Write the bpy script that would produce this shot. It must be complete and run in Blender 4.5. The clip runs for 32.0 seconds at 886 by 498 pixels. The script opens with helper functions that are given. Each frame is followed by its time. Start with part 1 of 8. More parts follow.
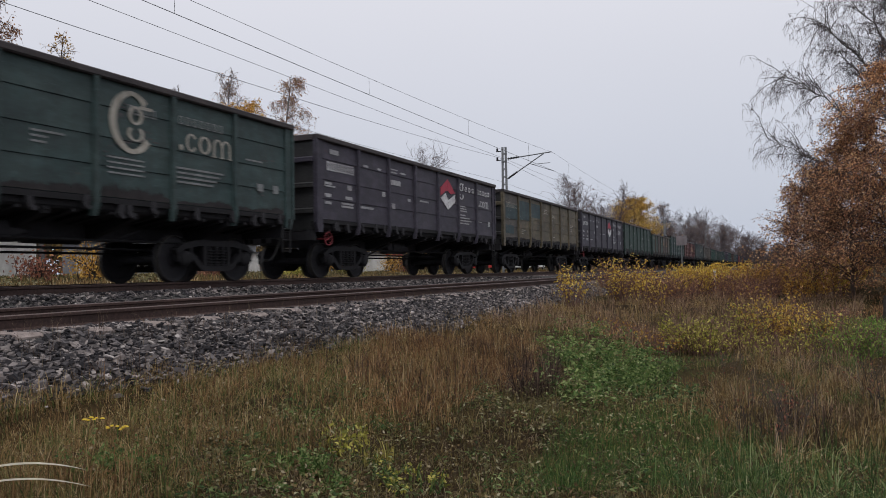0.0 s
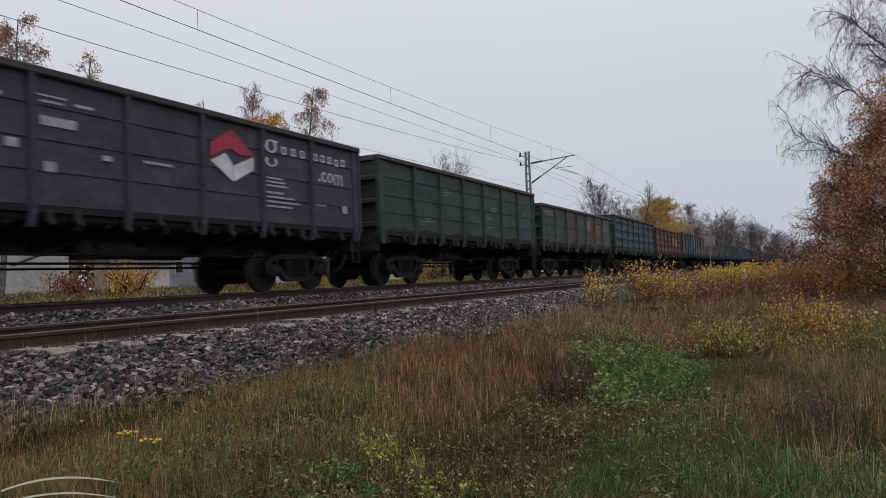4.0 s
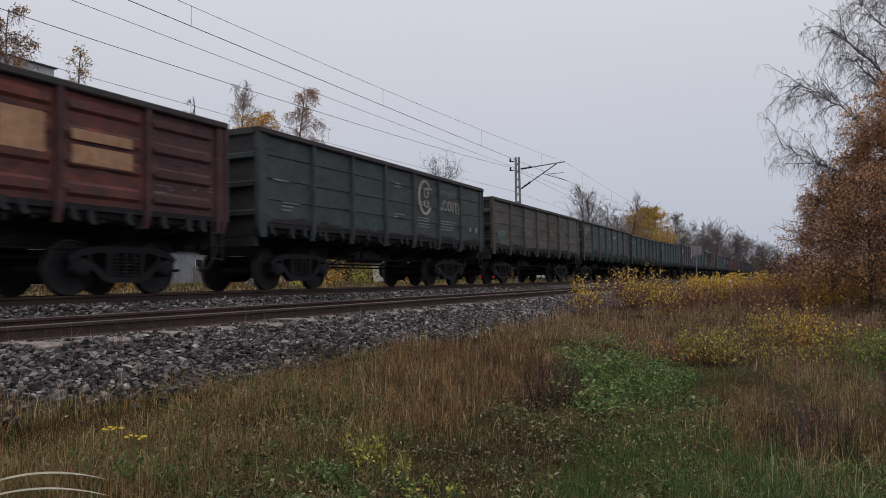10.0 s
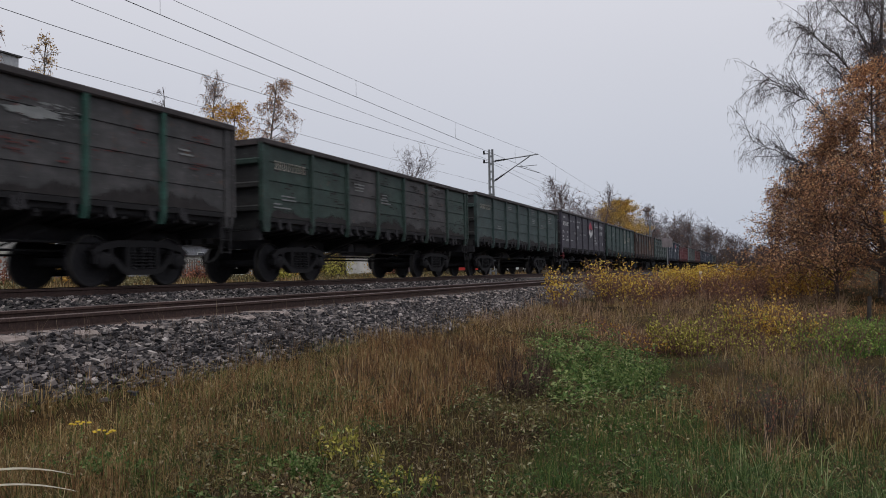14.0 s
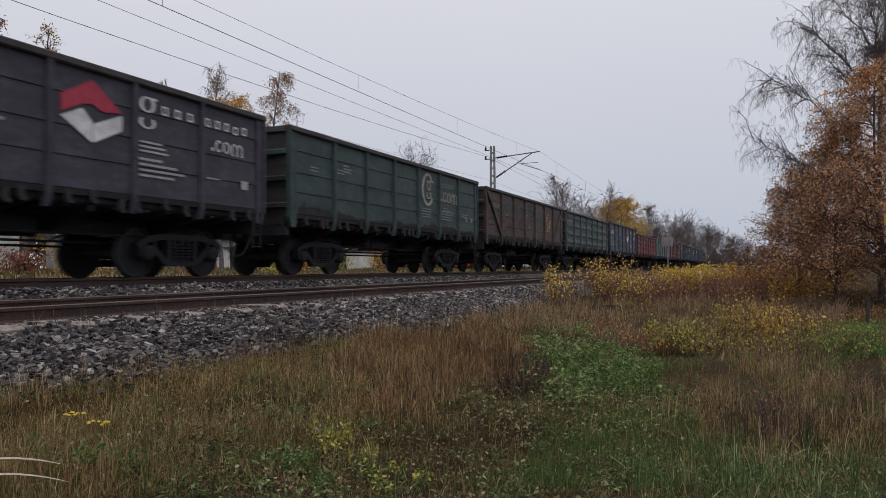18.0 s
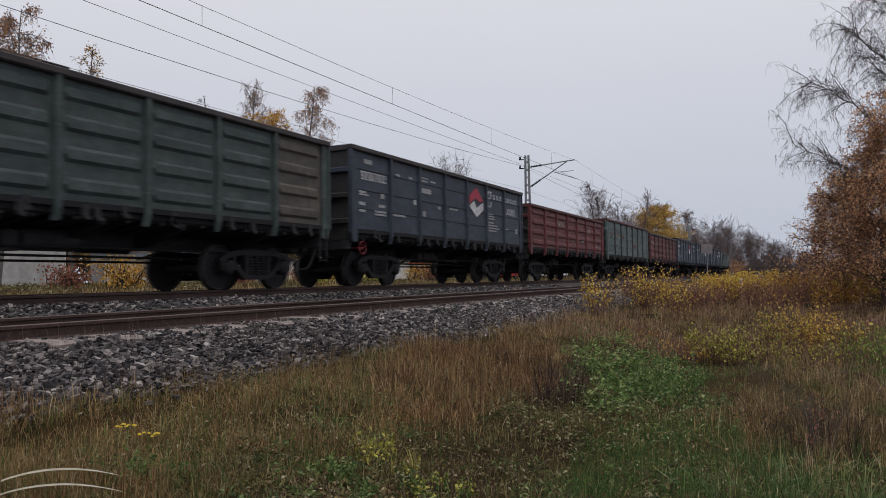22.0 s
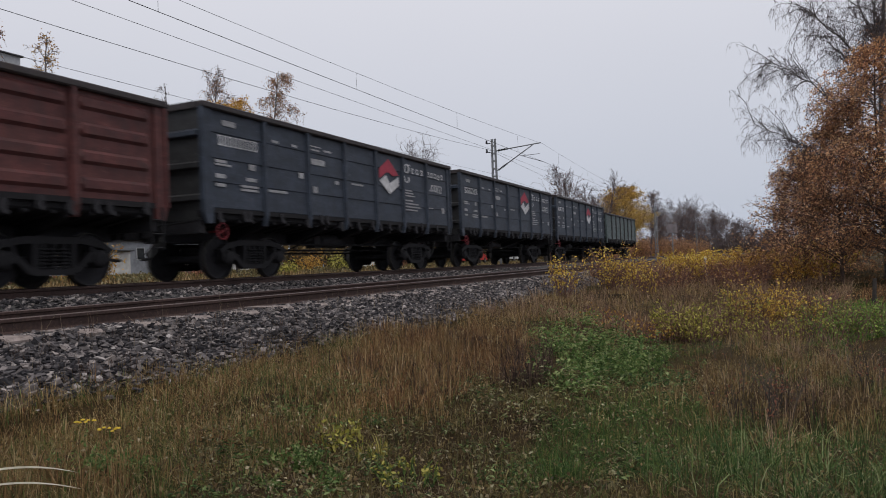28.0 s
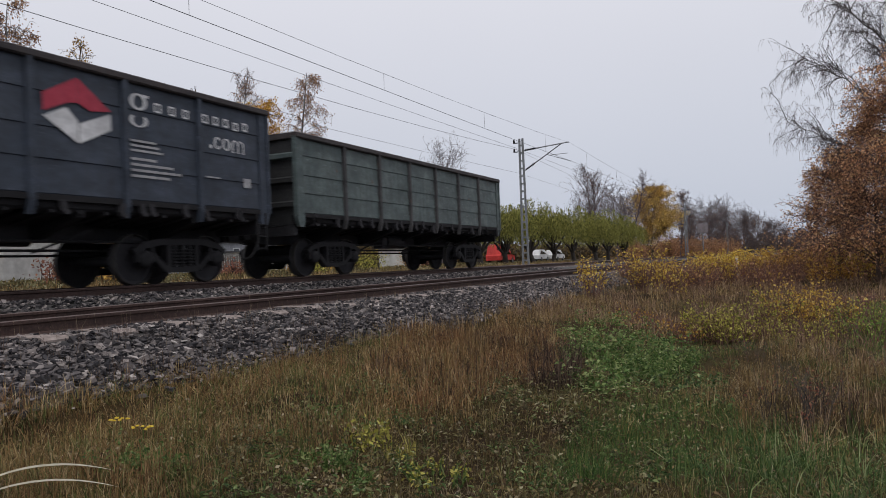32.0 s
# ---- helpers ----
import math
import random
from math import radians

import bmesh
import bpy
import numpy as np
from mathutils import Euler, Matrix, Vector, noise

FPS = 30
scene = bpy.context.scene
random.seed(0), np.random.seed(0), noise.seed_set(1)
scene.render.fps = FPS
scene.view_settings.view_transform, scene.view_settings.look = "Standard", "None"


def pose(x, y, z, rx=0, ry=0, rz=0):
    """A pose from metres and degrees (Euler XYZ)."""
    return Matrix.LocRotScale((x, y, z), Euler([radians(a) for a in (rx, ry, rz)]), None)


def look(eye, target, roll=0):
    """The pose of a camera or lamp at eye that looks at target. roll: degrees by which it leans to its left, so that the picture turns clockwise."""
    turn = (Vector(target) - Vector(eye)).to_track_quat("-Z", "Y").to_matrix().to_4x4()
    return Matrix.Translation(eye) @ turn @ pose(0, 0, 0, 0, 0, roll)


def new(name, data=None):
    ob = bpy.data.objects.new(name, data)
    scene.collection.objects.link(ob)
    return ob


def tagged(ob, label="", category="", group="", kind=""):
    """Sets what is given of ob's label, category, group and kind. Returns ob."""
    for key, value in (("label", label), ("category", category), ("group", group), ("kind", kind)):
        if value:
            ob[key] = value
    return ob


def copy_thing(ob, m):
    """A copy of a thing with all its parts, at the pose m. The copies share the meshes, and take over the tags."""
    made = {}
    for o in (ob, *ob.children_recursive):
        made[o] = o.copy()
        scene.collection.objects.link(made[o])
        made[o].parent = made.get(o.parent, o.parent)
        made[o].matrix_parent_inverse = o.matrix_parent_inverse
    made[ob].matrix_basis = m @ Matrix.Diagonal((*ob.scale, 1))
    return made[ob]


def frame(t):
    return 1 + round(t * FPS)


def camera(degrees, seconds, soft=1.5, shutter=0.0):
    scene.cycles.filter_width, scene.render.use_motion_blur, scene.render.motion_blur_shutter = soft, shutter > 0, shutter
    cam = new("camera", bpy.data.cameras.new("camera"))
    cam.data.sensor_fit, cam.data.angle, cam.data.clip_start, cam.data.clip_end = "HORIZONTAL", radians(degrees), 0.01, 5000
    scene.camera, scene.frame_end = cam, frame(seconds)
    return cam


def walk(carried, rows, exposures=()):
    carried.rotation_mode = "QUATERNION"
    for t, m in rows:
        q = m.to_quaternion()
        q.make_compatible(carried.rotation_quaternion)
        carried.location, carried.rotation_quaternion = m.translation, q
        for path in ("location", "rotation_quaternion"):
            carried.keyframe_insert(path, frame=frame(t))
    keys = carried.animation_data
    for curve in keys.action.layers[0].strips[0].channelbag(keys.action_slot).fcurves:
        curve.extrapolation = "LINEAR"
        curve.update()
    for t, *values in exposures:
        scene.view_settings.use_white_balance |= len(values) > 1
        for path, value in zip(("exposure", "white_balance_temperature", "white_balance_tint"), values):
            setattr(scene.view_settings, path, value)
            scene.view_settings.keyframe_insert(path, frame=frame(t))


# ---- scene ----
cam = camera(61.84, 32.0, soft=0.9, shutter=0.35)
walk(cam, [
    (0.0, pose(0.003, -0.003, 0.151, 91.674, 0.924, 24.123)),
    (0.5, pose(-0.001, -0.015, 0.149, 91.754, 1.643, 24.744)),
    (1.0, pose(-0.008, -0.001, 0.148, 91.823, 1.517, 24.289)),
    (1.5, pose(-0.016, -0.009, 0.139, 92.068, 1.159, 24.768)),
    (2.0, pose(0.001, -0.000, 0.144, 91.776, 1.400, 25.791)),
    (2.5, pose(-0.005, -0.004, 0.146, 91.698, 1.649, 26.312)),
    (3.0, pose(-0.011, -0.002, 0.155, 91.897, 1.790, 25.969)),
    (3.5, pose(-0.002, 0.008, 0.156, 92.019, 2.096, 26.014)),
    (5.5, pose(-0.026, -0.013, 0.154, 92.935, 2.462, 26.264)),
    (6.0, pose(-0.025, -0.015, 0.160, 92.805, 2.088, 26.978)),
    (6.5, pose(-0.028, -0.027, 0.158, 93.047, 1.737, 27.581)),
    (7.0, pose(-0.022, -0.030, 0.152, 93.044, 1.789, 26.827)),
    (7.5, pose(-0.026, -0.022, 0.153, 92.486, 1.584, 25.467)),
    (8.0, pose(-0.021, -0.019, 0.158, 92.454, 1.023, 25.018)),
    (8.5, pose(-0.020, -0.024, 0.151, 92.561, 1.289, 25.468)),
    (9.0, pose(-0.027, -0.020, 0.152, 92.475, 1.392, 24.837)),
    (9.5, pose(-0.030, -0.014, 0.150, 92.352, 1.425, 24.904)),
    (10.0, pose(-0.030, -0.014, 0.151, 92.475, 0.940, 25.107)),
    (10.5, pose(-0.021, -0.020, 0.150, 92.481, 1.320, 25.250)),
    (11.0, pose(-0.024, -0.020, 0.153, 92.018, 1.288, 25.074)),
    (11.5, pose(-0.027, -0.020, 0.150, 92.374, 1.310, 25.496)),
    (12.0, pose(-0.024, -0.023, 0.149, 92.468, 1.261, 25.969)),
    (12.5, pose(-0.025, -0.017, 0.154, 92.280, 0.945, 25.321)),
    (13.0, pose(-0.017, -0.007, 0.148, 91.746, 0.731, 23.485)),
    (13.5, pose(-0.028, -0.002, 0.147, 91.681, 0.988, 22.919)),
    (14.0, pose(-0.031, -0.001, 0.145, 91.846, 1.073, 23.080)),
    (14.5, pose(-0.023, -0.003, 0.148, 91.478, 0.356, 22.565)),
    (16.5, pose(-0.019, 0.008, 0.147, 91.797, 0.226, 22.830)),
    (17.0, pose(-0.010, 0.015, 0.145, 91.738, 0.420, 23.047)),
    (17.5, pose(-0.001, 0.005, 0.150, 91.705, 0.247, 23.204)),
    (18.0, pose(-0.006, 0.015, 0.145, 91.533, 0.250, 23.116)),
    (18.5, pose(-0.015, 0.006, 0.154, 91.580, 0.525, 23.256)),
    (19.0, pose(-0.004, 0.002, 0.155, 91.672, 0.979, 24.115)),
    (19.5, pose(-0.005, 0.003, 0.160, 91.974, 1.257, 24.015)),
    (20.0, pose(-0.007, -0.010, 0.159, 92.159, 1.138, 24.851)),
    (20.5, pose(-0.001, -0.032, 0.159, 92.162, 0.969, 25.243)),
    (21.0, pose(-0.017, -0.021, 0.160, 92.191, 0.889, 24.754)),
    (21.5, pose(-0.027, -0.022, 0.157, 92.089, 0.680, 24.973)),
    (22.0, pose(-0.012, -0.043, 0.159, 92.335, 0.918, 25.855)),
    (22.5, pose(-0.002, -0.024, 0.163, 91.367, 1.240, 25.043)),
    (23.0, pose(0.011, -0.016, 0.164, 91.559, 1.892, 23.715)),
    (23.5, pose(0.014, -0.009, 0.166, 91.509, 2.046, 24.477)),
    (24.0, pose(0.019, -0.016, 0.162, 91.794, 2.155, 25.053)),
    (24.5, pose(0.022, -0.008, 0.160, 91.747, 2.323, 24.740)),
    (25.0, pose(0.027, -0.008, 0.159, 91.603, 2.558, 25.426)),
    (25.5, pose(0.032, -0.006, 0.160, 91.738, 2.597, 26.063)),
    (27.5, pose(0.030, 0.002, 0.165, 91.686, 2.809, 25.840)),
    (28.0, pose(0.027, 0.004, 0.154, 91.130, 2.264, 23.543)),
    (28.5, pose(0.023, 0.006, 0.158, 90.865, 1.283, 23.364)),
    (29.0, pose(0.014, 0.002, 0.153, 91.002, 1.204, 23.944)),
    (29.5, pose(0.018, 0.001, 0.155, 91.265, 1.440, 23.642)),
    (30.0, pose(0.016, -0.000, 0.154, 91.063, 1.612, 23.959)),
    (30.5, pose(0.015, 0.004, 0.155, 90.768, 1.476, 24.395)),
    (31.0, pose(0.014, -0.011, 0.155, 91.335, 1.719, 24.886)),
    (31.5, pose(0.021, -0.003, 0.154, 91.235, 1.967, 25.016)),
    (32.0, pose(0.016, 0.006, 0.158, 91.211, 2.277, 25.654)),
], exposures=[(0.0, 0.09), (2.0, 0.03), (6.0, 0.0), (8.0, -0.07), (11.0, -0.07), (14.0, -0.02), (20.0, 0.0), (28.0, 0.02), (32.0, 0.08)])

# ---- world and sun: an even grey overcast ----
world = bpy.data.worlds.new("overcast")
scene.world = world
world.use_nodes = True
wn, wl = world.node_tree.nodes, world.node_tree.links
wn.clear()
sky = wn.new("ShaderNodeTexSky")
sky.sky_type, sky.sun_disc = "NISHITA", False
sky.sun_elevation, sky.sun_rotation = radians(65), radians(150)
sky_tone = wn.new("ShaderNodeHueSaturation")
sky_tone.inputs["Saturation"].default_value = 0.12
sky_tone.inputs["Value"].default_value = 0.11
cloud_co = wn.new("ShaderNodeTexCoord")
cloud_sep = wn.new("ShaderNodeSeparateXYZ")
cloud_ramp = wn.new("ShaderNodeValToRGB")
cloud_ramp.color_ramp.elements[0].color = (0.44, 0.48, 0.57, 1)
cloud_ramp.color_ramp.elements[0].position = 0.0
cloud_ramp.color_ramp.elements[1].color = (0.70, 0.70, 0.76, 1)
cloud_ramp.color_ramp.elements[1].position = 0.42
cloud_noise = wn.new("ShaderNodeTexNoise")
cloud_noise.inputs["Scale"].default_value = 1.6
cloud_noise.inputs["Detail"].default_value = 3
cloud_soft = wn.new("ShaderNodeMapRange")
cloud_soft.inputs["To Min"].default_value, cloud_soft.inputs["To Max"].default_value = 0.95, 1.05
cloud_mul = wn.new("ShaderNodeMix")
cloud_mul.data_type, cloud_mul.blend_type = "RGBA", "MULTIPLY"
cloud_mul.inputs["Factor"].default_value = 1.0
cloud_mix = wn.new("ShaderNodeMix")
cloud_mix.data_type = "RGBA"
cloud_mix.inputs["Factor"].default_value = 0.93
back = wn.new("ShaderNodeBackground")
back.inputs["Strength"].default_value = 1.06
wout = wn.new("ShaderNodeOutputWorld")
wl.new(cloud_co.outputs["Generated"], cloud_sep.inputs[0])
wl.new(cloud_sep.outputs["Z"], cloud_ramp.inputs[0])
wl.new(cloud_co.outputs["Generated"], cloud_noise.inputs["Vector"])
wl.new(cloud_noise.outputs["Fac"], cloud_soft.inputs["Value"])
wl.new(cloud_ramp.outputs["Color"], cloud_mul.inputs["A"])
wl.new(cloud_soft.outputs["Result"], cloud_mul.inputs["B"])
wl.new(sky.outputs["Color"], sky_tone.inputs["Color"])
wl.new(sky_tone.outputs["Color"], cloud_mix.inputs["A"])
wl.new(cloud_mul.outputs["Result"], cloud_mix.inputs["B"])
wl.new(cloud_mix.outputs["Result"], back.inputs["Color"])
wl.new(back.outputs["Background"], wout.inputs["Surface"])

sun_data = bpy.data.lights.new("sun", "SUN")
sun_data.energy, sun_data.angle, sun_data.color = 1.0, radians(30), (1.0, 0.97, 0.93)
sun = new("sun", sun_data)
sun.matrix_world = look((10, -4, 40), (0, 12, 0))
scene.view_settings.exposure = 0.0


# ---- materials ----
def node_mat(name):
    m = bpy.data.materials.new(name)
    m.use_nodes = True
    return m, m.node_tree.nodes, m.node_tree.links, m.node_tree.nodes["Principled BSDF"]


def ramp_node(n, stops):
    r = n.new("ShaderNodeValToRGB")
    e = r.color_ramp.elements
    while len(e) < len(stops):
        e.new(0.5)
    for el, (p, c) in zip(e, stops):
        el.position, el.color = p, (*c, 1)
    return r


def noise_node(n, l, co, scale, detail=4.0, rough=0.6):
    t = n.new("ShaderNodeTexNoise")
    t.inputs["Scale"].default_value = scale
    t.inputs["Detail"].default_value = detail
    t.inputs["Roughness"].default_value = rough
    l.new(co, t.inputs["Vector"])
    return t


def mix_node(n, l, fac, a, b, blend="MIX"):
    m = n.new("ShaderNodeMix")
    m.data_type, m.blend_type = "RGBA", blend
    for sock, v in ((m.inputs["Factor"], fac), (m.inputs["A"], a), (m.inputs["B"], b)):
        if isinstance(v, (int, float)):
            sock.default_value = v
        elif isinstance(v, tuple):
            sock.default_value = (*v, 1)
        else:
            l.new(v, sock)
    return m.outputs["Result"]


def bump_node(n, l, b, height, strength, dist=0.02):
    k = n.new("ShaderNodeBump")
    k.inputs["Strength"].default_value, k.inputs["Distance"].default_value = strength, dist
    l.new(height, k.inputs["Height"])
    l.new(k.outputs["Normal"], b.inputs["Normal"])


def rough_mat(name, dark, light, scale=8.0, rough=0.8, metal=0.0, bump=0.3, big=0.7, spec=0.3, dist=0.01):
    """A two-tone weathered surface: fine grain over broad stains."""
    m, n, l, b = node_mat(name)
    co = n.new("ShaderNodeTexCoord").outputs["Object"]
    fine, broad = noise_node(n, l, co, scale, 6), noise_node(n, l, co, big, 3)
    r = ramp_node(n, [(0.3, dark), (0.7, light)])
    l.new(fine.outputs["Fac"], r.inputs[0])
    r2 = ramp_node(n, [(0.3, (0.72, 0.72, 0.72)), (0.7, (1.15, 1.15, 1.15))])
    l.new(broad.outputs["Fac"], r2.inputs[0])
    l.new(mix_node(n, l, 1.0, r.outputs[0], r2.outputs[0], "MULTIPLY"), b.inputs["Base Color"])
    b.inputs["Roughness"].default_value, b.inputs["Metallic"].default_value = rough, metal
    b.inputs["Specular IOR Level"].default_value = spec
    bump_node(n, l, b, fine.outputs["Fac"], bump, dist)
    return m


def paint_mat(name, base, worn, rust=0.25, rust_col=(0.11, 0.055, 0.035), rough=0.62, dust=0.35):
    """Old wagon paint: faded patches, rust blooms, vertical runs and coal dust."""
    m, n, l, b = node_mat(name)
    co = n.new("ShaderNodeTexCoord").outputs["Object"]
    info = n.new("ShaderNodeObjectInfo")
    shift = n.new("ShaderNodeVectorMath")
    shift.operation = "MULTIPLY_ADD"
    cmb = n.new("ShaderNodeCombineXYZ")
    for i in range(3):
        l.new(info.outputs["Random"], cmb.inputs[i])
    shift.inputs[1].default_value = (40, 40, 40)
    l.new(cmb.outputs[0], shift.inputs[0])
    l.new(co, shift.inputs[2])
    co = shift.outputs[0]
    run = n.new("ShaderNodeMapping")
    run.inputs["Scale"].default_value = (5.0, 5.0, 0.55)
    l.new(co, run.inputs["Vector"])
    band = n.new("ShaderNodeMapping")
    band.inputs["Scale"].default_value = (1.0, 1.0, 2.4)
    l.new(co, band.inputs["Vector"])
    broad = noise_node(n, l, co, 1.1, 6, 0.68)
    streak = noise_node(n, l, run.outputs[0], 1.6, 6, 0.72)
    scrape = noise_node(n, l, band.outputs[0], 1.5, 8, 0.75)
    spots = noise_node(n, l, co, 3.2, 9, 0.75)
    grain = noise_node(n, l, co, 60, 3)
    f1 = ramp_node(n, [(0.40, (0, 0, 0)), (0.62, (1, 1, 1))])
    l.new(broad.outputs["Fac"], f1.inputs[0])
    col = mix_node(n, l, f1.outputs[0], base, worn)
    f4 = ramp_node(n, [(0.30, (0.58, 0.58, 0.59)), (0.5, (0.95, 0.95, 0.95)), (0.70, (1.55, 1.5, 1.5))])
    l.new(scrape.outputs["Fac"], f4.inputs[0])
    col = mix_node(n, l, 1.0, col, f4.outputs[0], "MULTIPLY")
    f2 = ramp_node(n, [(0.42, (0, 0, 0)), (0.72, (dust * 1.4, dust * 1.4, dust * 1.4))])
    l.new(streak.outputs["Fac"], f2.inputs[0])
    col = mix_node(n, l, f2.outputs[0], col, (0.028, 0.027, 0.029))
    edge = 0.70 - 0.26 * rust
    f3 = ramp_node(n, [(edge - 0.05, (0, 0, 0)), (edge + 0.05, (0.9, 0.9, 0.9))])
    l.new(spots.outputs["Fac"], f3.inputs[0])
    col = mix_node(n, l, f3.outputs[0], col, rust_col)
    strip = n.new("ShaderNodeMapping")
    strip.inputs["Scale"].default_value = (1.0, 1.0, 3.4)
    l.new(co, strip.inputs["Vector"])
    flake = noise_node(n, l, strip.outputs[0], 4.2, 7, 0.72)
    f5 = ramp_node(n, [(0.60, (0, 0, 0)), (0.68, (0.55, 0.55, 0.55))])
    l.new(flake.outputs["Fac"], f5.inputs[0])
    col = mix_node(n, l, f5.outputs[0], col, tuple(min(1.0, 1.7 * c + 0.02) for c in worn))
    l.new(col, b.inputs["Base Color"])
    b.inputs["Roughness"].default_value = rough
    b.inputs["Specular IOR Level"].default_value = 0.35
    add = n.new("ShaderNodeMath")
    l.new(grain.outputs["Fac"], add.inputs[0])
    l.new(spots.outputs["Fac"], add.inputs[1])
    bump_node(n, l, b, add.outputs[0], 0.22, 0.01)
    return m


def leaf_mat(name, stops, rough=0.65, trans=0.36):
    """Foliage with a colour of its own on every leaf or blade."""
    m, n, l, b = node_mat(name)
    g = n.new("ShaderNodeNewGeometry")
    r = ramp_node(n, stops)
    l.new(g.outputs["Random Per Island"], r.inputs[0])
    co = n.new("ShaderNodeTexCoord").outputs["Object"]
    broad = noise_node(n, l, co, 0.55, 3)
    r2 = ramp_node(n, [(0.3, (0.7, 0.7, 0.7)), (0.7, (1.2, 1.2, 1.2))])
    l.new(broad.outputs["Fac"], r2.inputs[0])
    l.new(mix_node(n, l, 1.0, r.outputs[0], r2.outputs[0], "MULTIPLY"), b.inputs["Base Color"])
    b.inputs["Roughness"].default_value = rough
    b.inputs["Specular IOR Level"].default_value = 0.2
    glow = n.new("ShaderNodeBsdfTranslucent")
    l.new(b.inputs["Base Color"].links[0].from_socket, glow.inputs["Color"])
    both = n.new("ShaderNodeMixShader")
    both.inputs[0].default_value = trans
    l.new(b.outputs[0], both.inputs[1])
    l.new(glow.outputs[0], both.inputs[2])
    l.new(both.outputs[0], n["Material Output"].inputs["Surface"])
    return m


M_RAIL = rough_mat("rusty_rail_steel", (0.036, 0.023, 0.020), (0.085, 0.052, 0.045), 30, 0.8, 0.1, 0.3)
M_RAILHEAD = rough_mat("worn_rail_head", (0.09, 0.066, 0.06), (0.17, 0.125, 0.115), 40, 0.55, 0.4, 0.15)
M_CONCRETE = rough_mat("old_concrete", (0.17, 0.138, 0.123), (0.36, 0.30, 0.275), 14, 0.9, 0, 0.5)
M_STEEL = rough_mat("galvanised_steel", (0.17, 0.18, 0.19), (0.30, 0.31, 0.32), 18, 0.6, 0.3, 0.1)
M_WIRE = rough_mat("weathered_copper_wire", (0.05, 0.05, 0.055), (0.09, 0.09, 0.1), 10, 0.6, 0.4, 0.0)
M_GRIME = rough_mat("sooty_running_gear", (0.026, 0.026, 0.030), (0.048, 0.046, 0.051), 14, 0.85, 0.1, 0.35)
M_GRIME2 = rough_mat("greasy_cast_iron", (0.010, 0.010, 0.012), (0.021, 0.020, 0.022), 16, 0.8, 0.1, 0.3)
M_TREAD = rough_mat("polished_wheel_tread", (0.05, 0.048, 0.046), (0.11, 0.105, 0.10), 20, 0.5, 0.6, 0.1)
M_RUBBER = rough_mat("black_rubber_hose", (0.014, 0.014, 0.014), (0.03, 0.03, 0.03), 25, 0.7, 0, 0.1)
M_WHITE = rough_mat("faded_white_marking", (0.48, 0.48, 0.49), (0.72, 0.72, 0.73), 9, 0.7, 0, 0.1)
M_CREAM = rough_mat("faded_cream_marking", (0.26, 0.24, 0.20), (0.42, 0.40, 0.35), 9, 0.7, 0, 0.1)
M_DIM = rough_mat("worn_grey_marking", (0.14, 0.15, 0.15), (0.27, 0.28, 0.28), 7, 0.75, 0, 0.1)
M_REDMARK = rough_mat("carmine_marking", (0.34, 0.03, 0.055), (0.46, 0.055, 0.09), 6, 0.6, 0, 0.1)
M_ORANGE = rough_mat("faded_orange_marking", (0.30, 0.155, 0.085), (0.47, 0.28, 0.165), 7, 0.7, 0, 0.1)
M_PIPE_RED = rough_mat("red_valve_paint", (0.15, 0.022, 0.03), (0.24, 0.042, 0.05), 12, 0.6, 0, 0.1)

# ---- mesh helpers ----
def part(name, bm, material, parent=None, label="", smooth=False):
    """Links a bmesh as one mesh object, under a thing or a part where one is given."""
    me = bpy.data.meshes.new(name)
    bm.normal_update()
    bm.to_mesh(me)
    bm.free()
    if smooth:
        me.polygons.foreach_set("use_smooth", [True] * len(me.polygons))
    for mm in (material if isinstance(material, (list, tuple)) else [material]):
        me.materials.append(mm)
    ob = new(name, me)
    ob.parent = parent
    if label:
        ob["label"] = label
    return ob


def box(bm, x0, x1, y0, y1, z0, z1, m=None, mat=0):
    vs = [bm.verts.new(p) for p in ((x0, y0, z0), (x1, y0, z0), (x1, y1, z0), (x0, y1, z0), (x0, y0, z1), (x1, y0, z1), (x1, y1, z1), (x0, y1, z1))]
    if m is not None:
        for v in vs:
            v.co = m @ v.co
    for f in ((0, 3, 2, 1), (4, 5, 6, 7), (0, 1, 5, 4), (1, 2, 6, 5), (2, 3, 7, 6), (3, 0, 4, 7)):
        bm.faces.new([vs[i] for i in f]).material_index = mat
    return vs


def beam(bm, a, b, w, h, mat=0):
    """A square bar from a to b."""
    a, b = Vector(a), Vector(b)
    m = Matrix.Translation(a) @ (b - a).to_track_quat("Y", "Z").to_matrix().to_4x4()
    box(bm, -w / 2, w / 2, 0, (b - a).length, -h / 2, h / 2, m, mat)


def rod(bm, a, b, r0, r1=None, n=8, mat=0, cap=True):
    """A round bar from a to b, tapered where r1 is given."""
    a, b = Vector(a), Vector(b)
    r1 = r0 if r1 is None else r1
    q = (b - a).to_track_quat("Z", "Y")
    rings = []
    for p, r in ((a, r0), (b, r1)):
        rings.append([bm.verts.new(p + q @ Vector((r * math.cos(2 * math.pi * i / n), r * math.sin(2 * math.pi * i / n), 0))) for i in range(n)])
    for i in range(n):
        bm.faces.new((rings[0][i], rings[0][(i + 1) % n], rings[1][(i + 1) % n], rings[1][i])).material_index = mat
    if cap:
        bm.faces.new(rings[0][::-1]).material_index = mat
        bm.faces.new(rings[1]).material_index = mat


def tube(bm, pts, r, n=6, mat=0):
    for a, b in zip(pts, pts[1:]):
        rod(bm, a, b, r, r, n, mat)


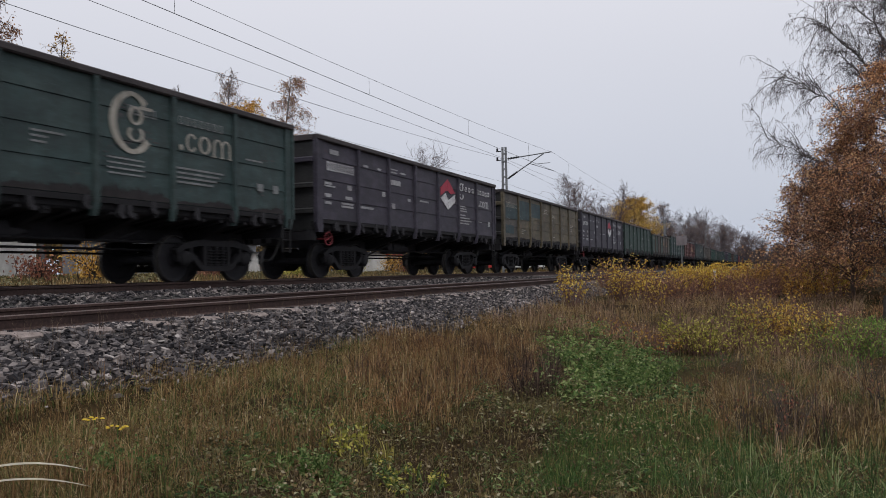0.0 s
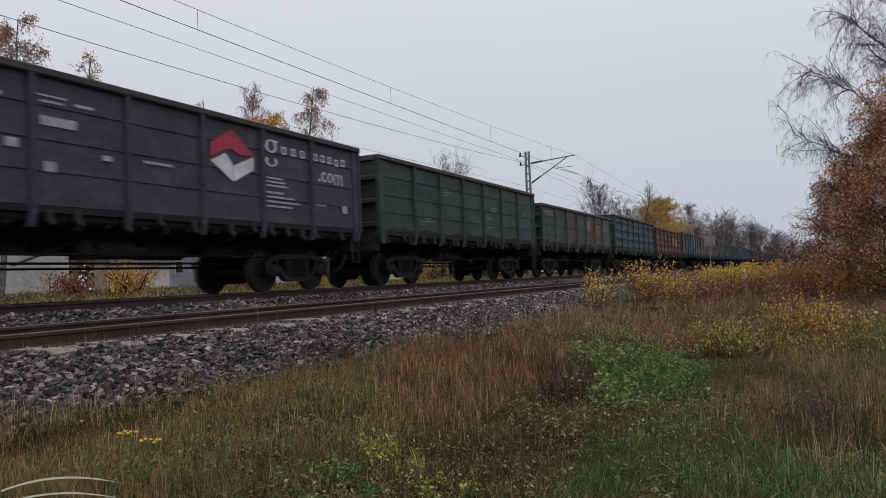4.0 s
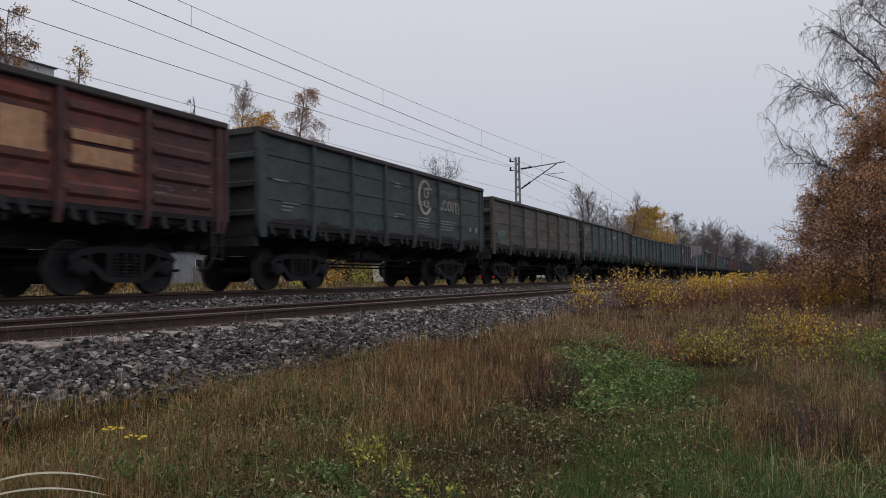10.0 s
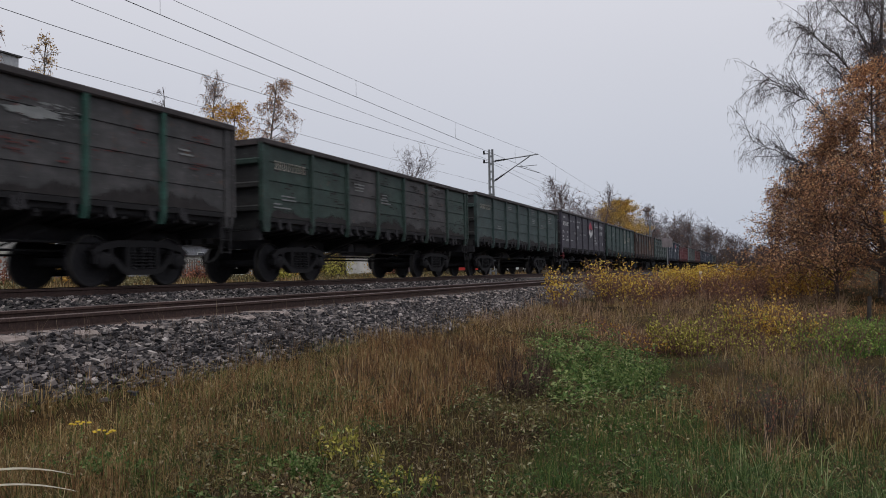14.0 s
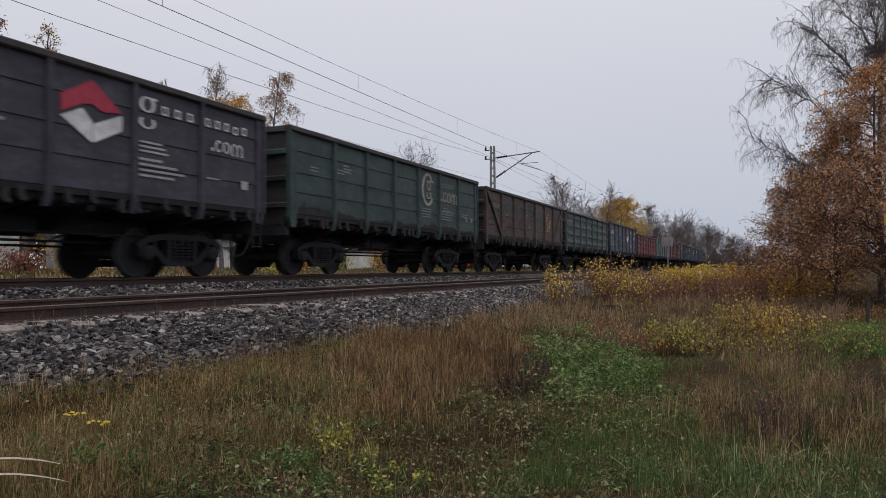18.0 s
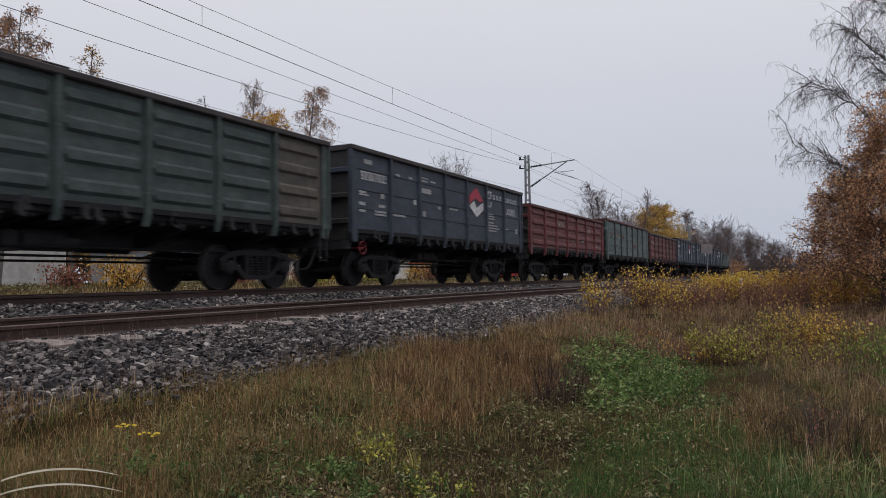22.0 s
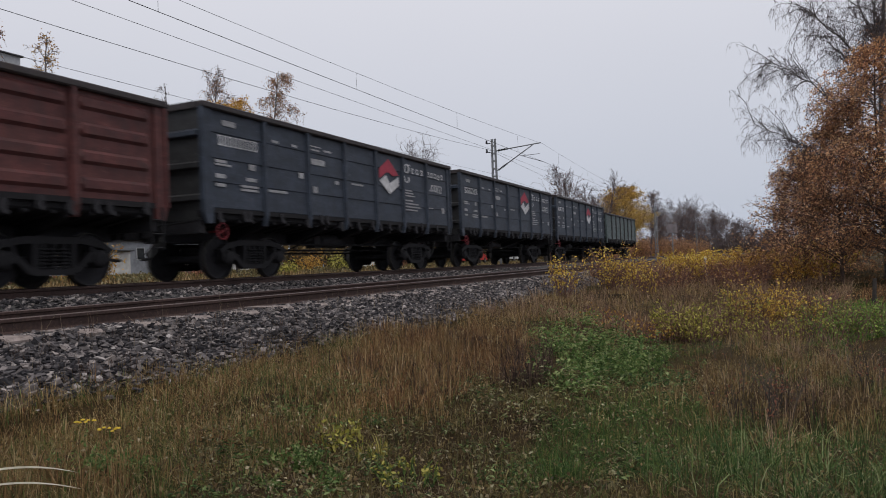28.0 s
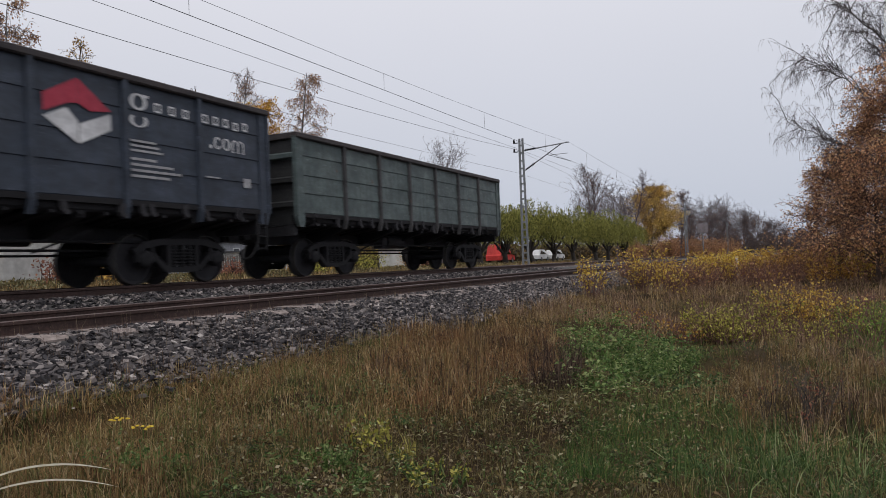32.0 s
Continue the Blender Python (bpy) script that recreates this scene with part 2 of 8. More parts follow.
def lathe(bm, profile, n=24, axis="X", mats=None):
    """Turns a profile of (along, radius) round an axis."""
    rings = []
    for s, r in profile:
        ring = []
        for i in range(n):
            c, k = r * math.cos(2 * math.pi * i / n), r * math.sin(2 * math.pi * i / n)
            ring.append(bm.verts.new((s, c, k) if axis == "X" else (c, k, s)))
        rings.append(ring)
    for j, (p, q) in enumerate(zip(rings, rings[1:])):
        for i in range(n):
            f = bm.faces.new((p[i], p[(i + 1) % n], q[(i + 1) % n], q[i]))
            f.material_index = mats[j] if mats else 0
    bm.faces.new(rings[0][::-1])
    bm.faces.new(rings[-1])


def extrude_profile(bm, prof, y0, y1, mats=None, cuts=1):
    """Sweeps a closed (x, z) profile along y."""
    rings = [[bm.verts.new((x, y0 + (y1 - y0) * k / cuts, z)) for x, z in prof] for k in range(cuts + 1)]
    n = len(prof)
    for p, q in zip(rings, rings[1:]):
        for i in range(n):
            f = bm.faces.new((p[i], p[(i + 1) % n], q[(i + 1) % n], q[i]))
            f.material_index = mats[i] if mats else 0
    bm.faces.new(rings[0][::-1])
    bm.faces.new(rings[-1])


def mesh_from(name, verts, faces, material, parent=None, label="", flat=False):
    """A big joined mesh from numpy arrays of points and equal-sized faces."""
    me = bpy.data.meshes.new(name)
    verts, faces = np.asarray(verts, np.float32), np.asarray(faces, np.int32)
    k = faces.shape[1]
    me.vertices.add(len(verts))
    me.vertices.foreach_set("co", verts.ravel())
    me.loops.add(faces.size)
    me.loops.foreach_set("vertex_index", faces.ravel())
    me.polygons.add(len(faces))
    me.polygons.foreach_set("loop_start", np.arange(0, faces.size, k, dtype=np.int32))
    if flat:
        me.polygons.foreach_set("use_smooth", [False] * len(faces))
    me.update(calc_edges=True)
    me.materials.append(material)
    ob = new(name, me)
    ob.parent = parent
    if label:
        ob["label"] = label
    return ob


# ---- the plan ----
TRACK_X, NEAR_X = -11.885, -7.40      # centre lines of the two tracks
NEAR_Z = -0.205                        # rail tops of the nearer track; the farther one is at 0
PITCH, BODY = 13.92, 12.95


def lerp(x, xs, zs):
    return float(np.interp(x, xs, zs))


def bank(x, y):
    """Height of the ground across and along the line."""
    x, y = np.asarray(x, float), np.asarray(y, float)
    near = np.interp(x, [-400, -60, -26, -15.5, -14.2, -13.3, -10.4, -9.6, -8.9, -5.95, -4.75, -3.2, -1.2, 2.0, 6.0, 14, 60, 400],
                     [0.4, 0.4, 0.0, -0.45, -0.45, -0.20, -0.20, -0.34, -0.40, -0.40, -0.92, -1.14, -1.34, -1.38, -1.3, -1.0, -0.8, -0.8])
    far = np.interp(x, [-400, -60, -26, -15.5, -14.2, -13.3, -10.4, -9.6, -8.9, -5.95, -4.75, -3.2, -1.2, 2.0, 6.0, 14, 60, 400],
                    [0.4, 0.4, 0.0, -0.45, -0.45, -0.20, -0.20, -0.34, -0.40, -0.40, -0.75, -0.85, -0.85, -0.72, -0.6, -0.5, -0.5, -0.5])
    w = np.clip((y - 14) / 16, 0, 1)
    return near * (1 - w) + far * w


def ground_z(x, y):
    return float(bank(x, y))

# ---- ground ----
def build_ground():
    xs = np.concatenate([[-900, -500, -300, -150, -80, -50, -35], np.arange(-26, 12.01, 0.35), [15, 20, 30, 50, 90, 200, 500, 900]])
    ys = np.concatenate([[-600, -200, -80, -40, -20, -10, -5], np.arange(0, 45, 0.4), np.arange(45, 120, 3), [150, 200, 300, 500, 900, 1800]])
    X, Y = np.meshgrid(xs, ys, indexing="ij")
    Z = bank(X, Y)
    rng = np.random.default_rng(4)
    soft = (X > -4.9) & (X < 12)
    Z = Z + np.where(soft, 0.05 * np.sin(X * 2.1 + Y * 0.7) + 0.04 * np.sin(Y * 1.7 - X) + rng.normal(0, 0.02, X.shape), 0)
    V = np.stack([X, Y, Z], -1).reshape(-1, 3)
    ny = len(ys)
    i, j = np.meshgrid(np.arange(len(xs) - 1), np.arange(ny - 1), indexing="ij")
    a = (i * ny + j).ravel()
    F = np.stack([a, a + ny, a + ny + 1, a + 1], -1)
    m, n, l, b = node_mat("rough_meadow_soil")
    co = n.new("ShaderNodeTexCoord").outputs["Object"]
    broad, fine = noise_node(n, l, co, 0.35, 5), noise_node(n, l, co, 14, 8, 0.7)
    # soil tones lowered, so the shade between grass blades is partly painted in
    soil = ramp_node(n, [(0.35, (0.034, 0.022, 0.012)), (0.5, (0.058, 0.040, 0.019)), (0.65, (0.036, 0.036, 0.013))])
    l.new(broad.outputs["Fac"], soil.inputs[0])
    thatch = ramp_node(n, [(0.3, (0.5, 0.5, 0.5)), (0.7, (1.3, 1.25, 1.1))])
    l.new(fine.outputs["Fac"], thatch.inputs[0])
    green = mix_node(n, l, 1.0, soil.outputs[0], thatch.outputs[0], "MULTIPLY")
    l.new(green, b.inputs["Base Color"])
    b.inputs["Roughness"].default_value = 0.95
    b.inputs["Specular IOR Level"].default_value = 0.08
    bump_node(n, l, b, fine.outputs["Fac"], 0.8, 0.05)
    g = mesh_from("ground", V, F, m)
    tagged(g, "rough autumn meadow soil with thatch and moss", "ground", kind="structure")


build_ground()


def build_ballast_bed():
    """The gravel body of both tracks, a few millimetres over the ground sheet."""
    prof = [(-14.6, -0.62), (-13.35, -0.19), (-10.42, -0.19), (-9.6, -0.325), (-8.9, -0.385), (-5.98, -0.385), (-5.35, -0.60), (-5.02, -0.785)]
    ys = np.concatenate([np.arange(-30, 60, 1.0), np.arange(60, 420, 12)])
    V, F = [], []
    for y in ys:
        w = min(max((y - 14) / 16, 0), 1)
        for k, (x, z) in enumerate(prof):
            V.append((x, y, z + (0.12 * w if k == 7 else 0.05 * w if k == 6 else 0)))
    n = len(prof)
    for i in range(len(ys) - 1):
        for k in range(n - 1):
            F.append((i * n + k, i * n + k + 1, (i + 1) * n + k + 1, (i + 1) * n + k))
    m, nn, l, b = node_mat("crushed_granite")
    co = nn.new("ShaderNodeTexCoord").outputs["Object"]
    cell = nn.new("ShaderNodeTexVoronoi")
    cell.inputs["Scale"].default_value = 19
    l.new(co, cell.inputs["Vector"])
    # kept darker than the loose stones: shade in their gaps is in this colour
    r = ramp_node(nn, [(0.0, (0.02, 0.02, 0.021)), (0.45, (0.055, 0.053, 0.053)), (0.8, (0.10, 0.095, 0.093)), (1.0, (0.17, 0.16, 0.155))])
    l.new(cell.outputs["Color"], r.inputs[0])
    broad = noise_node(nn, l, co, 0.6, 3)
    r2 = ramp_node(nn, [(0.3, (0.75, 0.72, 0.7)), (0.7, (1.1, 1.1, 1.1))])
    l.new(broad.outputs["Fac"], r2.inputs[0])
    l.new(mix_node(nn, l, 1.0, r.outputs[0], r2.outputs[0], "MULTIPLY"), b.inputs["Base Color"])
    b.inputs["Roughness"].default_value = 0.9
    inv = nn.new("ShaderNodeMath")
    inv.operation = "SUBTRACT"
    inv.inputs[0].default_value = 1.0
    l.new(cell.outputs["Distance"], inv.inputs[1])
    bump_node(nn, l, b, inv.outputs[0], 1.0, 0.05)
    ob = mesh_from("ballast_bed", V, F, m)
    tagged(ob, "grey crushed-granite track ballast", "ballast", kind="structure")


build_ballast_bed()

STONE_MAT = leaf_mat("granite_stone", [(0.0, (0.020, 0.019, 0.022)), (0.35, (0.056, 0.052, 0.055)), (0.62, (0.118, 0.106, 0.107)), (0.82, (0.205, 0.180, 0.172)), (0.95, (0.32, 0.28, 0.262)), (1.0, (0.43, 0.39, 0.37))], 0.88, 0.0)


def scatter_stones(name, pts, sizes, label, seed):
    """Angular broken stones: jagged blocks, each with its own shape."""
    rng = np.random.default_rng(seed)
    bm = bmesh.new()
    bmesh.ops.create_cube(bm, size=1.5)
    bmesh.ops.triangulate(bm, faces=bm.faces[:])
    base = np.array([v.co[:] for v in bm.verts])
    tri = np.array([[v.index for v in f.verts] for f in bm.faces])
    bm.free()
    n, k = len(pts), len(base)
    shape = base[None] * (1 + rng.normal(0, 0.24, (n, k, 3)))
    shape = shape * rng.uniform((0.8, 0.5, 0.28), (1.7, 1.05, 0.6), (n, 3))[:, None]
    a, t = rng.uniform(0, 6.28, n), rng.normal(0, 0.4, n)
    ca, sa, ct, st = np.cos(a), np.sin(a), np.cos(t), np.sin(t)
    x, y, z = shape[..., 0], shape[..., 1], shape[..., 2]
    x, z = x * ct[:, None] + z * st[:, None], -x * st[:, None] + z * ct[:, None]
    x, y = x * ca[:, None] - y * sa[:, None], x * sa[:, None] + y * ca[:, None]
    V = np.stack([x, y, z], -1) * np.asarray(sizes)[:, None, None] + np.asarray(pts)[:, None]
    F = tri[None] + (np.arange(n) * k)[:, None, None]
    ob = mesh_from(name, V.reshape(-1, 3), F.reshape(-1, 3), STONE_MAT, flat=True)
    return tagged(ob, label, "ballast stones", kind="stuff")


def bed_height(x, y):
    z = np.interp(x, [-14.6, -13.35, -10.42, -9.6, -8.9, -5.98, -5.35, -4.75, -4.2], [-0.62, -0.19, -0.19, -0.325, -0.385, -0.385, -0.60, -0.91, -1.0])
    w = np.clip((y - 14) / 16, 0, 1)
    return z + 0.16 * w * np.clip((x + 5.35) / 0.6, 0, 1)


def build_stones():
    rng = np.random.default_rng(11)
    n = 50000
    y = 1.5 + 24 * rng.random(n) ** 1.4
    x = rng.uniform(-6.5, -4.75, n)
    keep = x < -5.06 + 0.09 * np.sin(y * 1.3) + rng.normal(0, 0.10, n)
    gap = np.abs((y + 3.59 + 0.4) % 0.8 - 0.4)
    keep &= ~((gap < 0.145) & (x < -5.84) & (rng.random(n) < 0.85))
    x, y = x[keep], y[keep]
    z = bed_height(x, y) + rng.uniform(-0.012, 0.03, len(x))
    size = rng.uniform(0.015, 0.036, len(x)) * (1 + 0.45 * (rng.random(len(x)) < 0.10))
    scatter_stones("shoulder_stones", np.stack([x, y, z], 1), size, "loose grey and brownish granite stones on the track shoulder", 1)
    n = 15000
    y = 3.5 + 30 * rng.random(n) ** 1.3
    x = np.where(rng.random(n) < 0.65, rng.uniform(-11.0, -8.3, n), rng.uniform(-13.4, -11.0, n))
    z = bed_height(x, y) + rng.uniform(0, 0.03, n)
    scatter_stones("track_bed_stones", np.stack([x, y, z], 1), rng.uniform(0.018, 0.04, n), "grey granite stones between the two tracks", 2)
    n = 6000
    y = 3.5 + 26 * rng.random(n) ** 1.3
    x = np.where(rng.random(n) < 0.5, rng.uniform(-10.9, -10.2, n), rng.uniform(-9.1, -8.2, n))
    z = bed_height(x, y) + rng.uniform(0.02, 0.05, n)
    scatter_stones("sleeper_end_stones", np.stack([x, y, z], 1), rng.uniform(0.02, 0.042, n), "grey granite stones heaped over the sleeper ends", 3)


build_stones()


# ---- tracks ----
def rail_profile(cx, top):
    return [(cx - 0.07, top - 0.165), (cx + 0.07, top - 0.165), (cx + 0.07, top - 0.15), (cx + 0.012, top - 0.125), (cx + 0.010, top - 0.05),
            (cx + 0.036, top - 0.036), (cx + 0.036, top - 0.008), (cx + 0.026, top), (cx - 0.026, top), (cx - 0.036, top - 0.008), (cx - 0.036, top - 0.036),
            (cx - 0.010, top - 0.05), (cx - 0.012, top - 0.125), (cx - 0.07, top - 0.15)]


def build_track(name, cx, top, label):
    t = new(name)
    tagged(t, label, "railway track", kind="structure")
    for s in (-1, 1):
        bm = bmesh.new()
        extrude_profile(bm, rail_profile(cx + s * 0.797, top), -40, 420, [0, 0, 0, 0, 0, 0, 1, 1, 1, 0, 0, 0, 0, 0])
        part("rail", bm, [M_RAIL, M_RAILHEAD], t, "rusty steel rail")
    bm = bmesh.new()
    prof = [(-1.46, -0.2), (1.46, -0.2), (1.46, -0.03), (1.40, 0.0), (-1.40, 0.0), (-1.46, -0.03)]
    extrude_profile(bm, prof, -0.13, 0.13)
    first = part("sleeper", bm, M_CONCRETE, t, "weathered concrete sleeper")
    first.location = (cx, -3.59, top - 0.168)
    rng = random.Random(5)
    for k in range(1, 62):
        o = new("sleeper", first.data)
        o.parent = t
        o.location = (cx + rng.uniform(-0.04, 0.04), -3.59 + 0.8 * k + rng.uniform(-0.03, 0.03), top - (0.142 if top < -0.1 else 0.17) + rng.uniform(-0.010, 0.012))
        o.rotation_euler = (0, 0, rng.uniform(-0.02, 0.02))
    return t


near_track = build_track("near_track", NEAR_X, NEAR_Z, "disused rusty railway track on concrete sleepers")
far_track = build_track("main_track", TRACK_X, 0.0, "main railway track on concrete sleepers in grey ballast")

# ---- wagons ----
SHARED = {}
M_NUMBER = rough_mat("fresh_white_stencil", (0.70, 0.70, 0.71), (0.84, 0.84, 0.85), 12, 0.6, 0, 0.1)
M_SMALL = rough_mat("thin_white_stencil", (0.26, 0.26, 0.27), (0.46, 0.46, 0.47), 12, 0.7, 0, 0.1)


def shared(key, build, smooth=False):
    """The mesh of a repeated part, made once."""
    if key not in SHARED:
        bm = bmesh.new()
        slots = build(bm) or 1
        bm.normal_update()
        me = bpy.data.meshes.new(key if isinstance(key, str) else key[0])
        bm.to_mesh(me)
        bm.free()
        if smooth:
            me.polygons.foreach_set("use_smooth", [True] * len(me.polygons))
        for _ in range(slots):
            me.materials.append(None)
        SHARED[key] = me
    return SHARED[key]


def put(name, me, mats, parent, m=None, label=""):
    ob = new(name, me)
    ob.parent = parent
    if m is not None:
        ob.matrix_basis = m
    for slot, mm in zip(ob.material_slots, mats if isinstance(mats, (list, tuple)) else [mats]):
        slot.link = "OBJECT"
        slot.material = mm
    if label:
        ob["label"] = label
    return ob


SILL, HALF, BAYS = 1.50, 1.50, 7
CORNER = 0.30
BAY = (BODY - 2 * CORNER) / BAYS


def panel_mesh(kind, top):
    """One bay of the side wall, from y 0 to BAY, its outer face towards +x."""
    def build(bm):
        z0, z1 = SILL, top - 0.10
        if kind == "plain":
            cuts = [0, 0.26, 0.50, 0.76, 1.0]
            prof = []
            for a, b in zip(cuts, cuts[1:]):
                za, zb = z0 + (z1 - z0) * a, z0 + (z1 - z0) * b
                prof += [(HALF - 0.004, za + 0.012), (HALF - 0.024, zb)]
            prof = [(HALF - 0.07, z0)] + [(HALF - 0.016, z0)] + prof + [(HALF - 0.07, z1)]
            extrude_profile(bm, prof, 0, BAY)
        else:
            box(bm, HALF - 0.07, HALF - 0.03, 0, BAY, z0, z1)
    return shared(("side_panel", kind, round(top, 2)), build)


def rib_mesh(top):
    """One pressed rib of a side wall, centred on its own height."""
    def build(bm):
        zc, h, a, b = 0.0, (top - 0.10 - SILL) / 4 * 0.27, 0.16, BAY - 0.16
        outer = [(a, zc - h), (b, zc - h), (b + 0.07, zc), (b, zc + h), (a, zc + h), (a - 0.07, zc)]
        inner = [(a + 0.03, zc - h * 0.55), (b - 0.03, zc - h * 0.55), (b, zc), (b - 0.03, zc + h * 0.55), (a + 0.03, zc + h * 0.55), (a, zc)]
        vo = [bm.verts.new((HALF - 0.029, y, z)) for y, z in outer]
        vi = [bm.verts.new((HALF + 0.022, y, z)) for y, z in inner]
        for i in range(6):
            bm.faces.new((vo[i], vo[(i + 1) % 6], vi[(i + 1) % 6], vi[i]))
        bm.faces.new(vi)
    return shared(("pressed_rib", round(top, 2)), build)


def post_mesh(top):
    def build(bm):
        w = 0.065
        prof = [(HALF - 0.03, -w), (HALF + 0.055, -w * 0.72), (HALF + 0.065, -w * 0.55), (HALF + 0.065, w * 0.55), (HALF + 0.055, w * 0.72), (HALF - 0.03, w)]
        z0, z1 = 1.17, top - 0.09
        rings = [[bm.verts.new((x - (0.05 if z < 1.2 else 0), y, z)) for x, y in prof] for z in (z0, 1.36, z1)]
        for p, q in zip(rings, rings[1:]):
            for i in range(6):
                bm.faces.new((p[i], p[(i + 1) % 6], q[(i + 1) % 6], q[i]))
        bm.faces.new(rings[0][::-1])
        bm.faces.new(rings[-1])
    return shared(("post", round(top, 2)), build)


def corner_mesh(top):
    """The broad flat plate at a corner, chamfered at its foot; y 0 is the wagon's end."""
    def build(bm):
        z1 = top - 0.09
        out = [(0.0, 1.42), (0.10, 1.17), (CORNER - 0.02, 1.17), (CORNER, 1.24), (CORNER, z1), (0, z1)]
        a = [bm.verts.new((HALF + 0.018, y, z)) for y, z in out]
        b = [bm.verts.new((HALF - 0.07, y, z)) for y, z in out]
        bm.faces.new(a)
        bm.faces.new(b[::-1])
        for i in range(6):
            bm.faces.new((a[i], b[i], b[(i + 1) % 6], a[(i + 1) % 6]))
        box(bm, HALF + 0.018, HALF + 0.05, 0.0, 0.07, 1.42, z1)
    return shared(("corner_plate", round(top, 2)), build)


def rim_mesh(top):
    def build(bm):
        prof = [(HALF - 0.09, top - 0.13), (HALF + 0.05, top - 0.13), (HALF + 0.075, top - 0.105), (HALF + 0.075, top - 0.02), (HALF + 0.055, top), (HALF - 0.07, top), (HALF - 0.09, top - 0.02)]
        extrude_profile(bm, prof, -BODY / 2, BODY / 2)
    return shared(("rim", round(top, 2)), build)


def end_rim_mesh(top):
    def build(bm):
        m = pose(0, 0, 0, 0, 0, 90)
        box(bm, BODY / 2 - 0.12, BODY / 2 + 0.02, -HALF + 0.095, HALF - 0.095, top - 0.14, top - 0.006, m)
    return shared(("end_rim", round(top, 2)), build)


def end_wall_mesh(top):
    """The end wall with its horizontal stiffening ribs; outer face towards -y."""
    def build(bm):
        y = -BODY / 2
        box(bm, -HALF + 0.075, HALF - 0.075, y + 0.06, y + 0.12, 1.25, top - 0.142)
    return shared(("end_wall", round(top, 2)), build)


def end_rib_build(bm):
    y = -BODY / 2
    prof = [(y + 0.06, 0), (y - 0.035, 0.035), (y - 0.035, 0.13), (y + 0.06, 0.17)]
    va = [bm.verts.new((-HALF + 0.08, a, b)) for a, b in prof]
    vb = [bm.verts.new((HALF - 0.08, a, b)) for a, b in prof]
    for i in range(4):
        bm.faces.new((va[i], va[(i + 1) % 4], vb[(i + 1) % 4], vb[i]))
    bm.faces.new(va[::-1])
    bm.faces.new(vb)


def floor_build(bm):
    box(bm, -HALF + 0.08, HALF - 0.08, -BODY / 2 + 0.13, BODY / 2 - 0.13, 1.40, 1.45)


def sill_build(bm):
    """Bottom side beam: an angle under the wall."""
    box(bm, HALF - 0.08, HALF + 0.002, -BODY / 2 + 0.01, BODY / 2 - 0.01, 1.40, SILL - 0.002)
    box(bm, HALF - 0.16, HALF - 0.08, -BODY / 2 + 0.01, BODY / 2 - 0.01, 1.30, 1.44)


def centre_build(bm):
    for x in (-0.20, 0.20):
        box(bm, x - 0.02, x + 0.02, -6.3, 6.3, 0.86, 1.30)
        box(bm, x - 0.09, x + 0.09, -6.3, 6.3, 0.83, 0.858)
    box(bm, -0.25, 0.25, -6.3, 6.3, 1.30, 1.33)
    for y in (-6.3, 6.3):
        box(bm, -1.35, 1.35, y - 0.10, y + 0.05, 0.98, 1.395)


def bearer_build(bm):
    prof = [(-1.42, 1.395), (-1.42, 1.16), (-0.35, 0.84), (0.35, 0.84), (1.42, 1.16), (1.42, 1.395)]
    a = [bm.verts.new((x, -0.07, z)) for x, z in prof]
    b = [bm.verts.new((x, 0.07, z)) for x, z in prof]
    bm.faces.new(a)
    bm.faces.new(b[::-1])
    for i in range(6):
        bm.faces.new((a[i], b[i], b[(i + 1) % 6], a[(i + 1) % 6]))


def hatch_build(bm):
    """A discharge flap under one bay, with its hinge straps and latches."""
    w = BAY - 0.24
    vs = [(1.44, 1.30), (1.40, 1.26), (0.34, 1.10), (0.34, 1.16)]
    a = [bm.verts.new((x, -w / 2, z)) for x, z in vs]
    b = [bm.verts.new((x, w / 2, z)) for x, z in vs]
    bm.faces.new(a)
    bm.faces.new(b[::-1])
    for i in range(4):
        bm.faces.new((a[i], b[i], b[(i + 1) % 4], a[(i + 1) % 4]))
    for y in (-w * 0.33, 0.0, w * 0.33):
        beam(bm, (0.4, y, 1.09), (1.46, y, 1.24), 0.08, 0.05)


def latch_build(bm):
    """A hatch latch: a hooked bracket below the side beam."""
    out = [(-0.045, 1.46), (-0.045, 1.30), (-0.01, 1.24), (0.08, 1.22), (0.11, 1.27), (0.05, 1.31), (0.045, 1.46)]
    a = [bm.verts.new((HALF + 0.035, y, z)) for y, z in out]
    b = [bm.verts.new((HALF - 0.07, y, z)) for y, z in out]
    bm.faces.new(a[::-1])
    bm.faces.new(b)
    n = len(out)
    for i in range(n):
        bm.faces.new((a[i], a[(i + 1) % n], b[(i + 1) % n], b[i]))


def coupler_build(bm):
    """Automatic coupler: shank, head with jaw, and draft yoke; pulls towards -y."""
    box(bm, -0.09, 0.09, -6.62, -6.2, 0.95, 1.14)
    box(bm, -0.20, 0.10, -6.96, -6.62, 0.88, 1.20)
    box(bm, 0.10, 0.24, -6.85, -6.62, 0.92, 1.16)
    box(bm, -0.28, 0.28, -6.42, -6.36, 0.86, 1.26)
    rod(bm, (0.0, -6.5, 1.16), (1.2, -6.45, 1.22), 0.018)


def hose_build(bm):
    pts = [(0.32, -6.36, 1.02), (0.34, -6.50, 0.82), (0.34, -6.62, 0.62), (0.33, -6.76, 0.50), (0.30, -6.90, 0.47), (0.27, -6.96, 0.48)]
    tube(bm, pts, 0.032, 8)
    rod(bm, (0.32, -6.30, 1.06), (0.32, -6.40, 0.98), 0.045)


